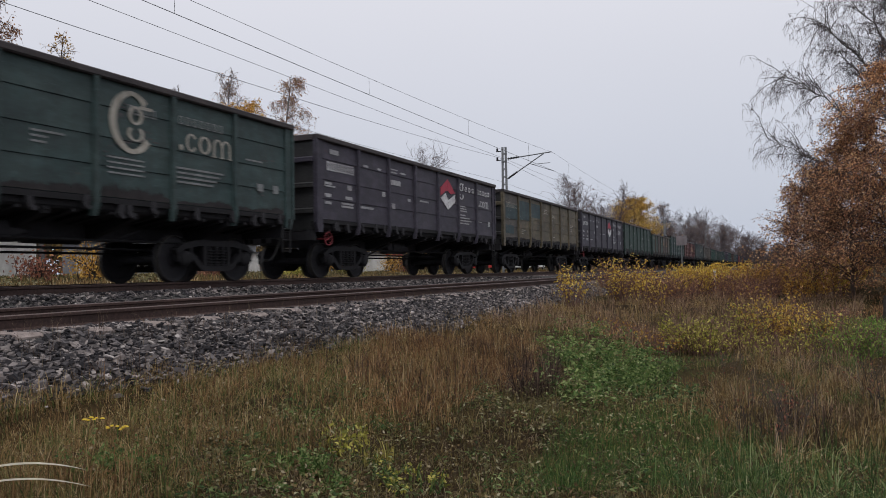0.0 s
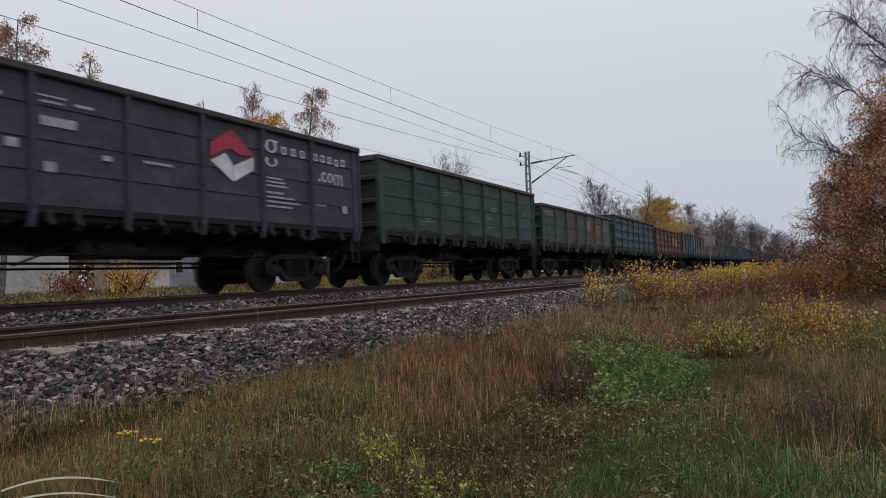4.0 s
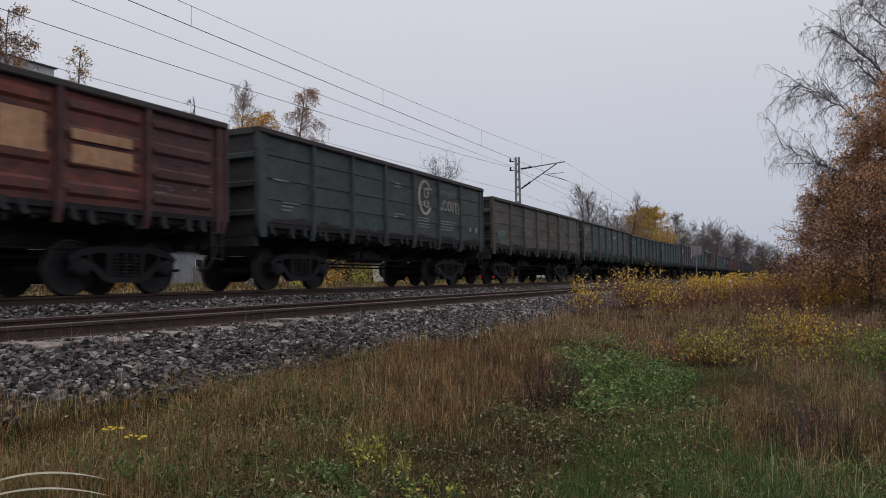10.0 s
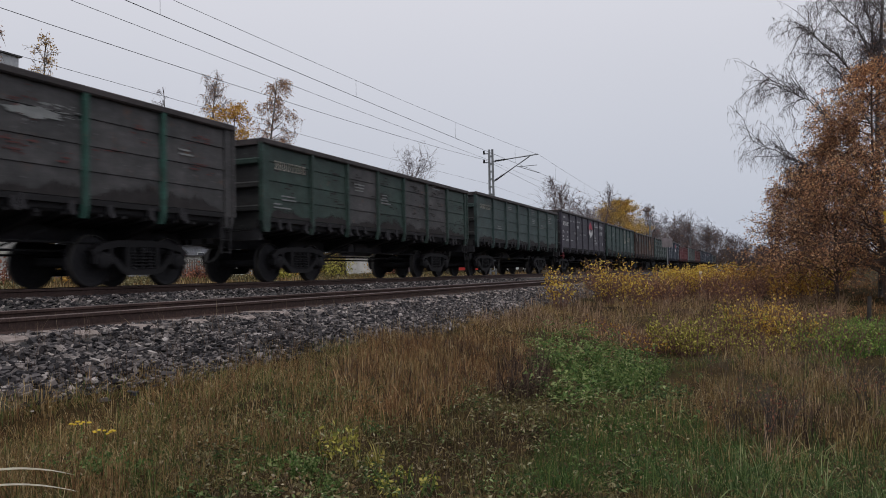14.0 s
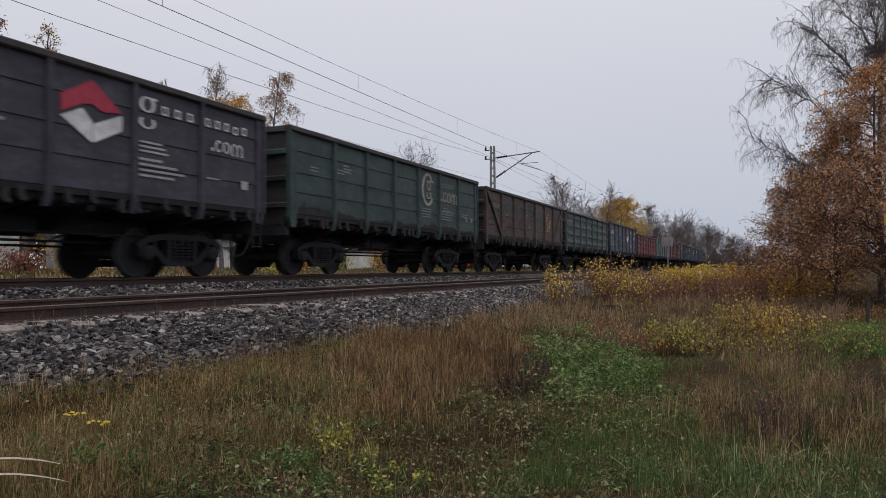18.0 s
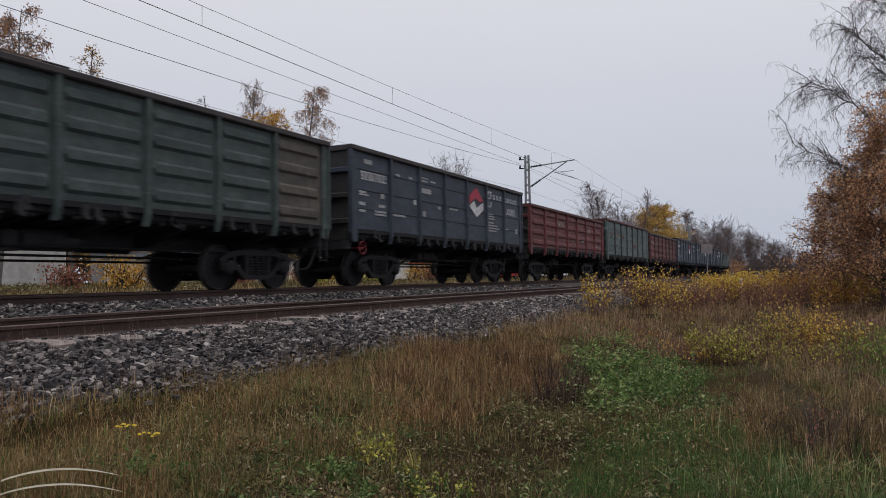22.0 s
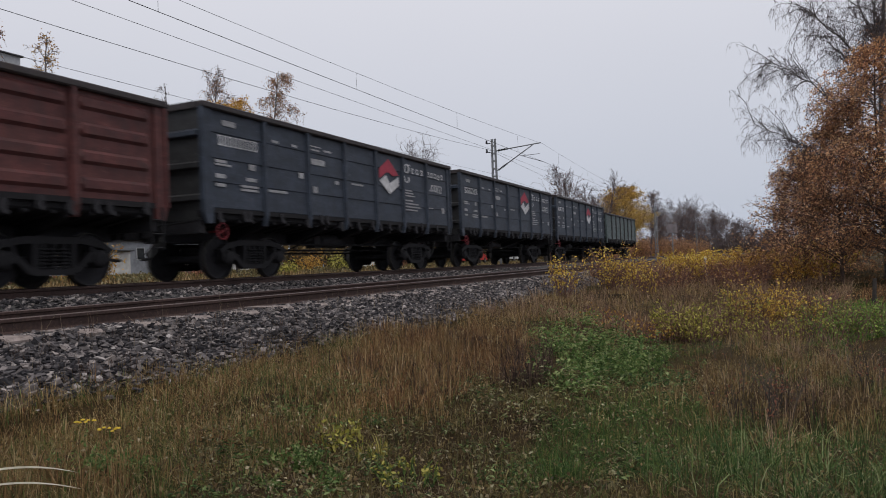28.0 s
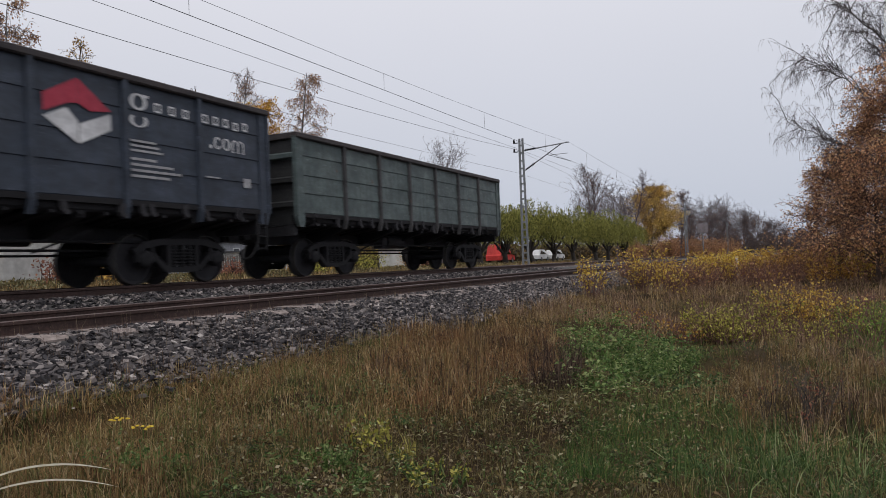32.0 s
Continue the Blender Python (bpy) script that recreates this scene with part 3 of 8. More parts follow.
def wheelset_build(bm):
    prof = [(-0.85, 0.07), (-0.80, 0.085), (-0.80, 0.15), (-0.775, 0.16), (-0.745, 0.40), (-0.755, 0.455), (-0.825, 0.46), (-0.822, 0.472), (-0.725, 0.478), (-0.70, 0.50), (-0.69, 0.495), (-0.69, 0.40),
            (-0.72, 0.36), (-0.745, 0.16), (-0.70, 0.13), (-0.66, 0.085), (0, 0.08)]
    full = prof + [(-s, r) for s, r in reversed(prof[:-1])]
    mats = [0] * (len(full) - 1)
    for j in (6, 7):
        mats[j] = 1
        mats[-1 - j] = 1
    lathe(bm, full, 28, "X", mats)
    return 2


def side_frame_build(bm):
    """Cast bogie side frame at x 1.02: top chord, bottom chord, columns and pedestals."""
    x = 1.02
    chord = [(-1.16, 0.60), (-0.98, 0.72), (-0.55, 0.80), (0.55, 0.80), (0.98, 0.72), (1.16, 0.60)]
    for (a, za), (b, zb) in zip(chord, chord[1:]):
        beam(bm, (x, a, za), (x, b, zb), 0.15, 0.12)
    low = [(-0.80, 0.60), (-0.42, 0.27), (0.42, 0.27), (0.80, 0.60)]
    for (a, za), (b, zb) in zip(low, low[1:]):
        beam(bm, (x, a, za), (x, b, zb), 0.15, 0.11)
    for y in (-0.36, 0.36):
        box(bm, x - 0.075, x + 0.075, y - 0.05, y + 0.05, 0.28, 0.80)
    for y in (-0.925, 0.925):
        for d in (-0.17, 0.17):
            box(bm, x - 0.07, x + 0.07, y + d - 0.035, y + d + 0.035, 0.42, 0.70)


def box_build(bm):
    lathe(bm, [(0.90, 0.10), (0.92, 0.155), (1.10, 0.16), (1.13, 0.13), (1.15, 0.09), (1.155, 0.02)], 16)
    for v in bm.verts:
        v.co.z += 0.475


def spring_build(bm):
    prof = [(0.30, 0.05)]
    for k in range(6):
        z = 0.325 + k * 0.06
        prof += [(z, 0.058), (z + 0.008, 0.088), (z + 0.030, 0.088), (z + 0.038, 0.058)]
    prof += [(0.735, 0.06)]
    lathe(bm, prof, 10, "Z")
    for v in bm.verts:
        v.co.x += 1.04


def bolster_build(bm):
    box(bm, -0.93, 0.93, -0.22, 0.22, 0.55, 0.76)
    box(bm, -0.3, 0.3, -0.3, 0.3, 0.76, 0.83)
    for y in (-0.42, 0.42):
        beam(bm, (-0.9, y, 0.42), (0.9, y, 0.42), 0.06, 0.10)


def brake_build(bm):
    rod(bm, (0.55, -0.9, 0.92), (0.55, 0.1, 0.92), 0.19, 0.19, 16)
    rod(bm, (0.55, 0.1, 0.92), (0.55, 0.35, 0.92), 0.06, 0.06, 10)


def reservoir_build(bm):
    rod(bm, (-0.5, 1.0, 0.93), (-0.5, 2.2, 0.93), 0.16, 0.16, 16)


def valve_build(bm):
    box(bm, 0.4, 0.7, -1.25, -0.95, 0.72, 1.05)


def handwheel_build(bm):
    """A hand-brake wheel: rim, four spokes and a hub, facing +x."""
    n = 18
    for i in range(n):
        a0, a1 = 2 * math.pi * i / n, 2 * math.pi * (i + 1) / n
        rod(bm, (0, 0.17 * math.cos(a0), 0.17 * math.sin(a0)), (0, 0.17 * math.cos(a1), 0.17 * math.sin(a1)), 0.014, 0.014, 5)
    for i in range(4):
        t = math.pi / 2 * i + 0.4
        rod(bm, (0, 0, 0), (0, 0.17 * math.cos(t), 0.17 * math.sin(t)), 0.010, 0.010, 5)
    rod(bm, (-0.35, 0, 0), (0.02, 0, 0), 0.025, 0.025, 8)


def rod_build(bm):
    rod(bm, (0, -4.0, 0), (0, 4.0, 0), 0.022)


def lever_build(bm):
    beam(bm, (0.9, 0.8, 1.0), (0.45, 0.0, 0.62), 0.05, 0.04)


def ladder_build(bm):
    for y in (6.02, 6.30):
        beam(bm, (HALF + 0.035, y, 0.62), (HALF + 0.035, y, 1.42), 0.02, 0.04)
    for z in (0.66, 0.92, 1.18):
        rod(bm, (HALF + 0.035, 6.02, z), (HALF + 0.035, 6.30, z), 0.014)


def blocks(bm, y, z, w, h, n, gap=0.42, x=HALF + 0.006, rng=None):
    """A row of n upright bars that stands for a line of writing."""
    cw = w / n
    for i in range(n):
        glyph(bm, y + i * cw, z, cw * (1 - gap), h, x)


def bar(bm, y, z, w, h, x=HALF + 0.006):
    box(bm, x, x + 0.002, y, y + w, z - h / 2, z + h / 2)


def poly(bm, pts, x=HALF + 0.006):
    a = [bm.verts.new((x, y, z)) for y, z in pts]
    b = [bm.verts.new((x + 0.002, y, z)) for y, z in pts]
    bm.faces.new(b)
    bm.faces.new(a[::-1])
    n = len(pts)
    for i in range(n):
        bm.faces.new((a[i], a[(i + 1) % n], b[(i + 1) % n], b[i]))


def glyph(bm, y, z, w, h, x=HALF + 0.006):
    """A hollow block, the size of one painted letter."""
    s = min(w, h) * 0.20
    box(bm, x, x + 0.002, y, y + s, z - h / 2, z + h / 2)
    box(bm, x, x + 0.002, y + w - s, y + w, z - h / 2, z + h / 2)
    box(bm, x, x + 0.002, y + s, y + w - s, z + h / 2 - s, z + h / 2)
    box(bm, x, x + 0.002, y + s, y + w - s, z - h / 2, z - h / 2 + s)


def bow(bm, y, z, ry, rz, a0, a1, thick=0.3, x=HALF + 0.006, n=18):
    """A painted arc or ring: from a0 to a1 in turns, its stroke thickest at the sides."""
    for i in range(n):
        t0, t1 = 6.2832 * (a0 + (a1 - a0) * i / n), 6.2832 * (a0 + (a1 - a0) * (i + 1) / n)
        k0, k1 = 1 - thick * (0.45 + 0.55 * abs(math.cos(t0))), 1 - thick * (0.45 + 0.55 * abs(math.cos(t1)))
        poly(bm, [(y + ry * math.cos(t0), z + rz * math.sin(t0)), (y + ry * math.cos(t1), z + rz * math.sin(t1)), (y + ry * k1 * math.cos(t1), z + rz * k1 * math.sin(t1)), (y + ry * k0 * math.cos(t0), z + rz * k0 * math.sin(t0))], x)


def round_marks(bm, y, z, size):
    """A dot, an open arc, a ring and a double arch in a row."""
    poly(bm, [(y + 0.16 * size * math.cos(6.283 * i / 10), z + 0.15 * size + 0.16 * size * math.sin(6.283 * i / 10)) for i in range(10)])
    bow(bm, y + 0.78 * size, z + 0.5 * size, 0.42 * size, 0.5 * size, 0.10, 0.90, 0.42)
    bow(bm, y + 1.80 * size, z + 0.5 * size, 0.48 * size, 0.5 * size, 0.0, 1.0, 0.42)
    for c in (2.88, 3.56):
        bow(bm, y + c * size, z + 0.55 * size, 0.40 * size, 0.45 * size, 0.0, 0.5, 0.40, n=10)
    for c in (2.56, 3.23, 3.88):
        box(bm, HALF + 0.006, HALF + 0.008, y + (c - 0.08) * size, y + (c + 0.08) * size, z, z + 0.56 * size)
        box(bm, HALF + 0.006, HALF + 0.008, y + (c - 0.17) * size, y + (c + 0.17) * size, z - 0.07 * size, z)


def bay_y(k):
    """Start of bay k, counted from 0 at the leading end."""
    return -BODY / 2 + CORNER + k * BAY


def mark_number(w, mat, k=0, z=2.82, h=0.22, width=1.35):
    bm = bmesh.new()
    blocks(bm, bay_y(k) + 0.22, z, width, h, 8, 0.40)
    part("number_marking", bm, M_NUMBER if mat is M_WHITE else mat, w, "painted row of number bars")


def mark_small(w, mat, seed, count=7, lo=1.75, hi=3.2):
    rng = random.Random(seed)
    bm = bmesh.new()
    for _ in range(count):
        k = rng.randrange(7)
        y, z = bay_y(k) + rng.uniform(0.15, 0.7), rng.uniform(lo, hi)
        for j in range(rng.choice((1, 2, 2, 3))):
            bar(bm, y, z - 0.085 * j, rng.uniform(0.25, 0.7), 0.035)
    tagged(part("small_marking", bm, mat, w, "small painted lines of writing"), kind="stuff")


def livery_house(w, top, seed):
    """Roof-and-arrow emblem with lettering bars, on the dark wagons."""
    rng = random.Random(seed)
    d = top - 3.64
    y0 = bay_y(4) + 0.22
    bm = bmesh.new()
    poly(bm, [(y0, 2.73 + d), (y0 + 0.40, 2.92 + d), (y0 + 0.62, 2.96 + d), (y0 + 0.62, 3.37 + d), (y0, 3.02 + d)])
    poly(bm, [(y0 + 0.63, 2.96 + d), (y0 + 0.86, 2.86 + d), (y0 + 1.26, 2.92 + d), (y0 + 0.63, 3.37 + d)], HALF + 0.0062)
    part("roof_emblem", bm, M_REDMARK, w, "carmine roof-shaped emblem")
    bm = bmesh.new()
    poly(bm, [(y0, 2.66 + d), (y0 + 0.42, 2.86 + d), (y0 + 0.62, 2.66 + d), (y0 + 0.62, 2.30 + d)])
    poly(bm, [(y0 + 0.64, 2.30 + d), (y0 + 1.26, 2.60 + d), (y0 + 1.26, 2.88 + d), (y0 + 0.64, 2.62 + d)])
    part("arrow_emblem", bm, M_WHITE, w, "white arrow-shaped emblem")
    bm = bmesh.new()
    y, z = bay_y(5) + 0.12, 3.18 + d
    bow(bm, y + 0.19, z + 0.02, 0.19, 0.15, 0.0, 1.0, 0.42)
    bow(bm, y + 0.19, z - 0.31, 0.20, 0.12, -0.62, 0.12, 0.38)
    bar(bm, y + 0.30, z + 0.14, 0.12, 0.05)
    part("large_letter_mark", bm, M_WHITE, w, "white painted letter shape")
    spots = [y + 0.55 + i * 0.34 for i in range(3)] + [bay_y(6) + 0.10 + i * 0.29 for i in range(5)]
    for i, ys in enumerate(spots):
        bm = bmesh.new()
        glyph(bm, ys, z - 0.02 + (-0.03 if i == 6 else 0), 0.155, 0.17)
        part("letter_mark", bm, M_WHITE, w)
    bm = bmesh.new()
    round_marks(bm, bay_y(6) + 0.32, z - 0.58, 0.245)
    tagged(part("round_lettering", bm, M_WHITE, w, "white rounded lettering shapes"), kind="stuff")
    bm = bmesh.new()
    y = bay_y(5) + 0.12
    for j, ww in enumerate((0.7, 0.8, 0.9)):
        bar(bm, y, 2.50 + d - j * 0.085, ww * 0.8, 0.04)
    for j, ww in enumerate((0.7, 1.2, 1.45, 1.1)):
        bar(bm, y, 2.18 + d - j * 0.10, ww * 0.8, 0.045)
    bar(bm, bay_y(6) + 0.15, 2.02 + d, 0.4, 0.03)
    bar(bm, bay_y(6) + 1.25, 1.98 + d, 0.22, 0.19)
    bar(bm, bay_y(0) + 0.35, 3.28 + d, 0.42, 0.12)
    for j, (k, a, z, ww, hh) in enumerate(((0, 0.1, 2.45, 0.35, 0.06), (0, 0.1, 2.38, 0.5, 0.04), (0, 1.2, 2.42, 0.22, 0.13), (0, 0.1, 2.14, 0.3, 0.09), (0, 1.1, 2.14, 0.35, 0.08),
                                           (0, 0.1, 1.95, 0.3, 0.07), (0, 0.9, 1.98, 0.6, 0.05), (0, 0.9, 1.90, 0.6, 0.05), (1, 0.3, 3.12, 0.25, 0.06), (1, 1.1, 3.12, 0.2, 0.06),
                                           (1, 1.35, 2.42, 0.2, 0.14), (1, 0.1, 1.95, 0.75, 0.06), (2, 0.1, 3.22, 0.5, 0.03), (2, 0.15, 3.13, 0.4, 0.04), (2, 0.75, 3.16, 0.35, 0.05),
                                           (2, 0.15, 2.83, 0.62, 0.15), (2, 1.25, 2.38, 0.2, 0.09), (2, 0.2, 2.12, 0.2, 0.16), (3, 0.35, 2.42, 0.65, 0.05))):
        bar(bm, bay_y(k) + a, z + d, ww, hh)
    tagged(part("small_marking", bm, M_SMALL, w, "small white lines of writing and plates"), kind="stuff")
    mark_number(w, M_WHITE, 0, 2.90 + d)


def livery_ring(w, top, mat):
    """A broad ring emblem and lettering bars, on the green wagons."""
    d = top - 3.5
    yc, zc = bay_y(4) + BAY / 2 - 0.1, 2.72 + d
    bm = bmesh.new()
    bow(bm, yc, zc, 0.50, 0.56, 0.13, 0.90, 0.30, n=30)
    bow(bm, yc + 0.08, zc + 0.14, 0.17, 0.17, 0.0, 1.0, 0.45)
    bow(bm, yc + 0.08, zc - 0.19, 0.19, 0.14, -0.64, 0.16, 0.40)
    bar(bm, yc + 0.16, zc + 0.30, 0.30, 0.06)
    part("ring_emblem", bm, mat, w, "pale ring emblem with a faded figure")
    bm = bmesh.new()
    y = bay_y(5) + 0.16
    round_marks(bm, y + 0.05, 2.40 + d, 0.36)
    tagged(part("round_lettering", bm, mat, w, "pale rounded lettering shapes"), kind="stuff")
    bm = bmesh.new()
    blocks(bm, y, 2.98 + d, 1.3, 0.16, 7)
    blocks(bm, bay_y(4) + 0.7, 2.95 + d, 0.7, 0.16, 4)
    for j in range(4):
        bar(bm, bay_y(5) + 0.1, 2.05 + d - 0.09 * j, 1.3 - 0.1 * j, 0.04)
        bar(bm, bay_y(4) + 0.25, 2.05 + d - 0.09 * j, 0.8, 0.03)
    bar(bm, bay_y(6) + 1.3, 1.9 + d, 0.2, 0.18)
    bar(bm, bay_y(6) + 0.75, 1.9 + d, 0.2, 0.16)
    tagged(part("worn_marking", bm, M_DIM, w, "faded grey lettering bars"), kind="stuff")


def make_bogie(wagon, y):
    b = new("bogie")
    b.parent = wagon
    b.location = (0, y, 0)
    flip = pose(0, 0, 0, 0, 0, 180)
    me = shared("bogie_frame", bolster_build)
    put("bolster", me, M_GRIME, b)
    for m in (Matrix(), flip):
        put("side_frame", shared("side_frame", side_frame_build), M_GRIME2, b, m)
        for yy in (-0.2, 0.0, 0.2):
            put("spring", shared("spring", spring_build), M_GRIME2, b, m @ Matrix.Translation((0, yy, 0)))
        for yy in (-0.925, 0.925):
            put("axle_box", shared("axle_box", box_build, True), M_GRIME2, b, Matrix.Translation((0, yy, 0)) @ m)
    for yy in (-0.925, 0.925):
        ws = put("wheelset", shared("wheelset", wheelset_build), [M_GRIME, M_TREAD], b)
        ws.matrix_parent_inverse = Matrix.Translation((0, yy, 0.478))
        WHEELS.append(ws)
    return b


WHEELS, WAGONS = [], []


def make_wagon(label, paint, top, kind="plain", bays=None, posts=None, rim=None, braces=False, corner=None):
    w = new("open_wagon")
    tagged(w, label, "freight wagon", group="wagons of the coal train")
    bays, posts, rim = bays or {}, posts or paint, rim or P_RIM
    jig = random.Random(len(WAGONS) + 5)
    flip = pose(0, 0, 0, 0, 0, 180)
    pm = panel_mesh(kind, top)
    for k in range(BAYS):
        for mat, m in ((bays.get(k, paint), Matrix()), (paint, flip)):
            panel = put("side_panel", pm, mat, w, m @ Matrix.Translation((0, bay_y(k), 0)))
            if kind == "ribbed":
                for r in range(4):
                    put("pressed_rib", rib_mesh(top), mat, panel, Matrix.Translation((0, 0, SILL + (top - 0.10 - SILL) * (r + 0.5) / 4)))
    for m in (Matrix(), flip):
        for k in range(1, BAYS):
            put("post", post_mesh(top), posts, w, m @ Matrix.Translation((0, bay_y(k), 0)))
        cm = corner_mesh(top)
        put("corner_plate", cm, corner or paint, w, m @ Matrix.Translation((0, -BODY / 2, 0)))
        key = ("corner_mirror", round(top, 2))
        if key not in SHARED:
            me = cm.copy()
            me.transform(Matrix.Diagonal((1, -1, 1, 1)))
            me.flip_normals()
            SHARED[key] = me
        put("corner_plate", SHARED[key], paint, w, m @ Matrix.Translation((0, BODY / 2, 0)))
        put("top_rim", rim_mesh(top), rim, w, m)
        put("end_rim", end_rim_mesh(top), rim, w, m)
        # shade of the gap is painted on; only the top rib keeps the wagon's colour
        wall = put("end_wall", end_wall_mesh(top), P_ENDSHADE, w, m, "ribbed end wall")
        for r in range(3):
            put("end_rib", shared("end_rib", end_rib_build), P_ENDSHADE if r < 2 else paint, wall, Matrix.Translation((0, 0, 1.62 + r * (top - 1.62) / 3.1)))
        put("bottom_sill", shared("bottom_sill", sill_build), M_GRIME2, w, m)
        for k in range(BAYS):
            mm = m @ Matrix.Translation((0, bay_y(k) + BAY / 2, 0))
            put("hatch", shared("hatch", hatch_build), M_GRIME2, w, mm)
            for yl in (-0.55, -0.08, 0.42):
                if jig.random() < 0.85:
                    put("latch", shared("latch", latch_build), M_GRIME, w, mm @ pose(0, yl + jig.uniform(-0.14, 0.14), jig.uniform(-0.05, 0.07), jig.uniform(-14, 14)))
        put("coupler", shared("coupler", coupler_build), M_GRIME2, w, m)
        put("brake_hose", shared("brake_hose", hose_build), M_RUBBER, w, m)
    put("wagon_floor", shared("wagon_floor", floor_build), M_GRIME, w)
    put("centre_sill", shared("centre_sill", centre_build), M_GRIME, w)
    for y in (-4.325, -1.8, 0.0, 1.8, 4.325):
        put("cross_bearer", shared("cross_bearer", bearer_build), M_GRIME2, w, Matrix.Translation((0, y, 0)))
    put("brake_cylinder", shared("brake_cylinder", brake_build), M_GRIME, w)
    put("air_reservoir", shared("air_reservoir", reservoir_build), M_GRIME, w)
    put("brake_valve", shared("brake_valve", valve_build), M_GRIME, w)
    for x, z in ((0.45, 0.66), (-0.42, 0.60), (0.78, 0.80)):
        put("brake_rod", shared("brake_rod", rod_build), M_GRIME2, w, Matrix.Translation((x, 0, z)))
    for y in (1.6, -2.3):
        put("brake_lever", shared("brake_lever", lever_build), M_GRIME2, w, Matrix.Translation((0, y, 0)))
    put("ladder", shared("ladder", ladder_build), M_GRIME2, w)
    if braces:
        bm = bmesh.new()
        beam(bm, (HALF + 0.04, -BODY / 2 + 0.16, top - 0.16), (HALF + 0.04, bay_y(1) - 0.02, 1.60), 0.05, 0.13)
        part("diagonal_brace", bm, posts, w)
        bm = bmesh.new()
        beam(bm, (HALF + 0.04, BODY / 2 - 0.16, top - 0.16), (HALF + 0.04, bay_y(6) + 0.06, 1.60), 0.05, 0.13)
        part("diagonal_brace", bm, posts, w)
    for y in (-4.325, 4.325):
        make_bogie(w, y)
    WAGONS.append(w)
    return w


P_RIM = paint_mat("sooty_rim_paint", (0.034, 0.028, 0.029), (0.052, 0.042, 0.042), 0.3, (0.06, 0.04, 0.032))
M_PALEPAINT = rough_mat("pale_green_flake", (0.17, 0.22, 0.20), (0.30, 0.35, 0.33), 7, 0.7, 0, 0.2)
P_STAIN = rough_mat("coal_dust_stain", (0.021, 0.019, 0.020), (0.040, 0.036, 0.037), 5, 0.9, 0, 0.2)


def blob(bm, y, z, ry, rz, rng, x=HALF + 0.003, n=14):
    """An irregular flake or stain on the wall."""
    poly(bm, [(y + ry * math.cos(6.283 * i / n) * rng.uniform(0.6, 1.1), z + rz * math.sin(6.283 * i / n) * rng.uniform(0.5, 1.1)) for i in range(n)], x)


def soot(w, top, seed, low=0.12, high=0.5, x=HALF + 0.0025, bays=range(7)):
    """Coal dust caked over the foot of each bay, with a ragged, dripping edge."""
    rng = random.Random(seed)
    for k in bays:
        h, y0, y1 = rng.uniform(low, high), bay_y(k) + 0.085, bay_y(k) + BAY - 0.085
        f1, f2, p1, p2 = rng.uniform(2, 5), rng.uniform(9, 17), rng.uniform(0, 6.28), rng.uniform(0, 6.28)
        edge = []
        for i in range(81):
            u = i / 80
            v = max(0.10, (0.55 + 0.30 * math.sin(f1 * u + p1) + 0.12 * math.sin(f2 * u + p2)) * min(1, 0.55 + 3 * min(u, 1 - u)))
            spike = rng.uniform(0.55, 1.25) if i % 2 else rng.uniform(0.25, 0.9)
            edge.append((y0 + (y1 - y0) * u, SILL + 0.03 + h * v * spike))
        bm = bmesh.new()
        poly(bm, [(y0, SILL + 0.01)] + edge + [(y1, SILL + 0.01)], x)
        part("soot_stain", bm, P_STAIN, w)


def worn(w, seed, n, mat, name, label, z0=1.7, z1=3.2, big=0.3, x=HALF + 0.0035, bays=range(7)):
    """Scuffs of another colour: bunches of thin ragged strokes along the wall."""
    rng = random.Random(seed)
    bm = bmesh.new()
    for _ in range(n):
        k = rng.choice(list(bays))
        y, z = bay_y(k) + rng.uniform(0.25, BAY - 0.25), rng.uniform(z0, z1)
        for _ in range(rng.randrange(3, 11)):
            ry = big * rng.uniform(0.08, 0.75) * rng.random()
            lo, hi = bay_y(k) + 0.10 + ry, bay_y(k) + BAY - 0.10 - ry
            blob(bm, min(max(y + rng.gauss(0, 0.16), lo), hi), z + rng.gauss(0, 0.07), ry + 0.012, rng.uniform(0.004, 0.03) * (0.5 + big), rng, x + rng.uniform(0, 0.001), 12)
    tagged(part(name, bm, mat, w, label), kind="stuff")


P_GREEN = paint_mat("teal_green_paint", (0.028, 0.053, 0.052), (0.040, 0.066, 0.063), 0.05)
P_DKGREEN = paint_mat("dark_green_paint", (0.018, 0.042, 0.035), (0.032, 0.058, 0.048), 0.12)
P_SLATE = paint_mat("slate_blue_paint", (0.034, 0.045, 0.065), (0.043, 0.054, 0.075), 0.0, dust=0.25)
P_PURPLE = paint_mat("plum_grey_paint", (0.042, 0.038, 0.055), (0.053, 0.048, 0.066), 0.03)
P_OLIVE = paint_mat("olive_brown_paint", (0.088, 0.073, 0.046), (0.125, 0.105, 0.068), 0.25)
P_TEAL = paint_mat("dark_teal_paint", (0.020, 0.046, 0.054), (0.032, 0.060, 0.064), 0.1)
P_BROWN = paint_mat("brown_primer", (0.055, 0.04, 0.034), (0.08, 0.06, 0.05), 0.4)
P_RED = paint_mat("brick_red_paint", (0.125, 0.028, 0.031), (0.16, 0.042, 0.043), 0.2)
P_MAROON = paint_mat("maroon_paint", (0.085, 0.026, 0.025), (0.12, 0.04, 0.036), 0.3, (0.05, 0.03, 0.028))
P_OXRED = paint_mat("oxide_red_paint", (0.165, 0.044, 0.031), (0.095, 0.032, 0.028), 0.5, (0.045, 0.027, 0.026))
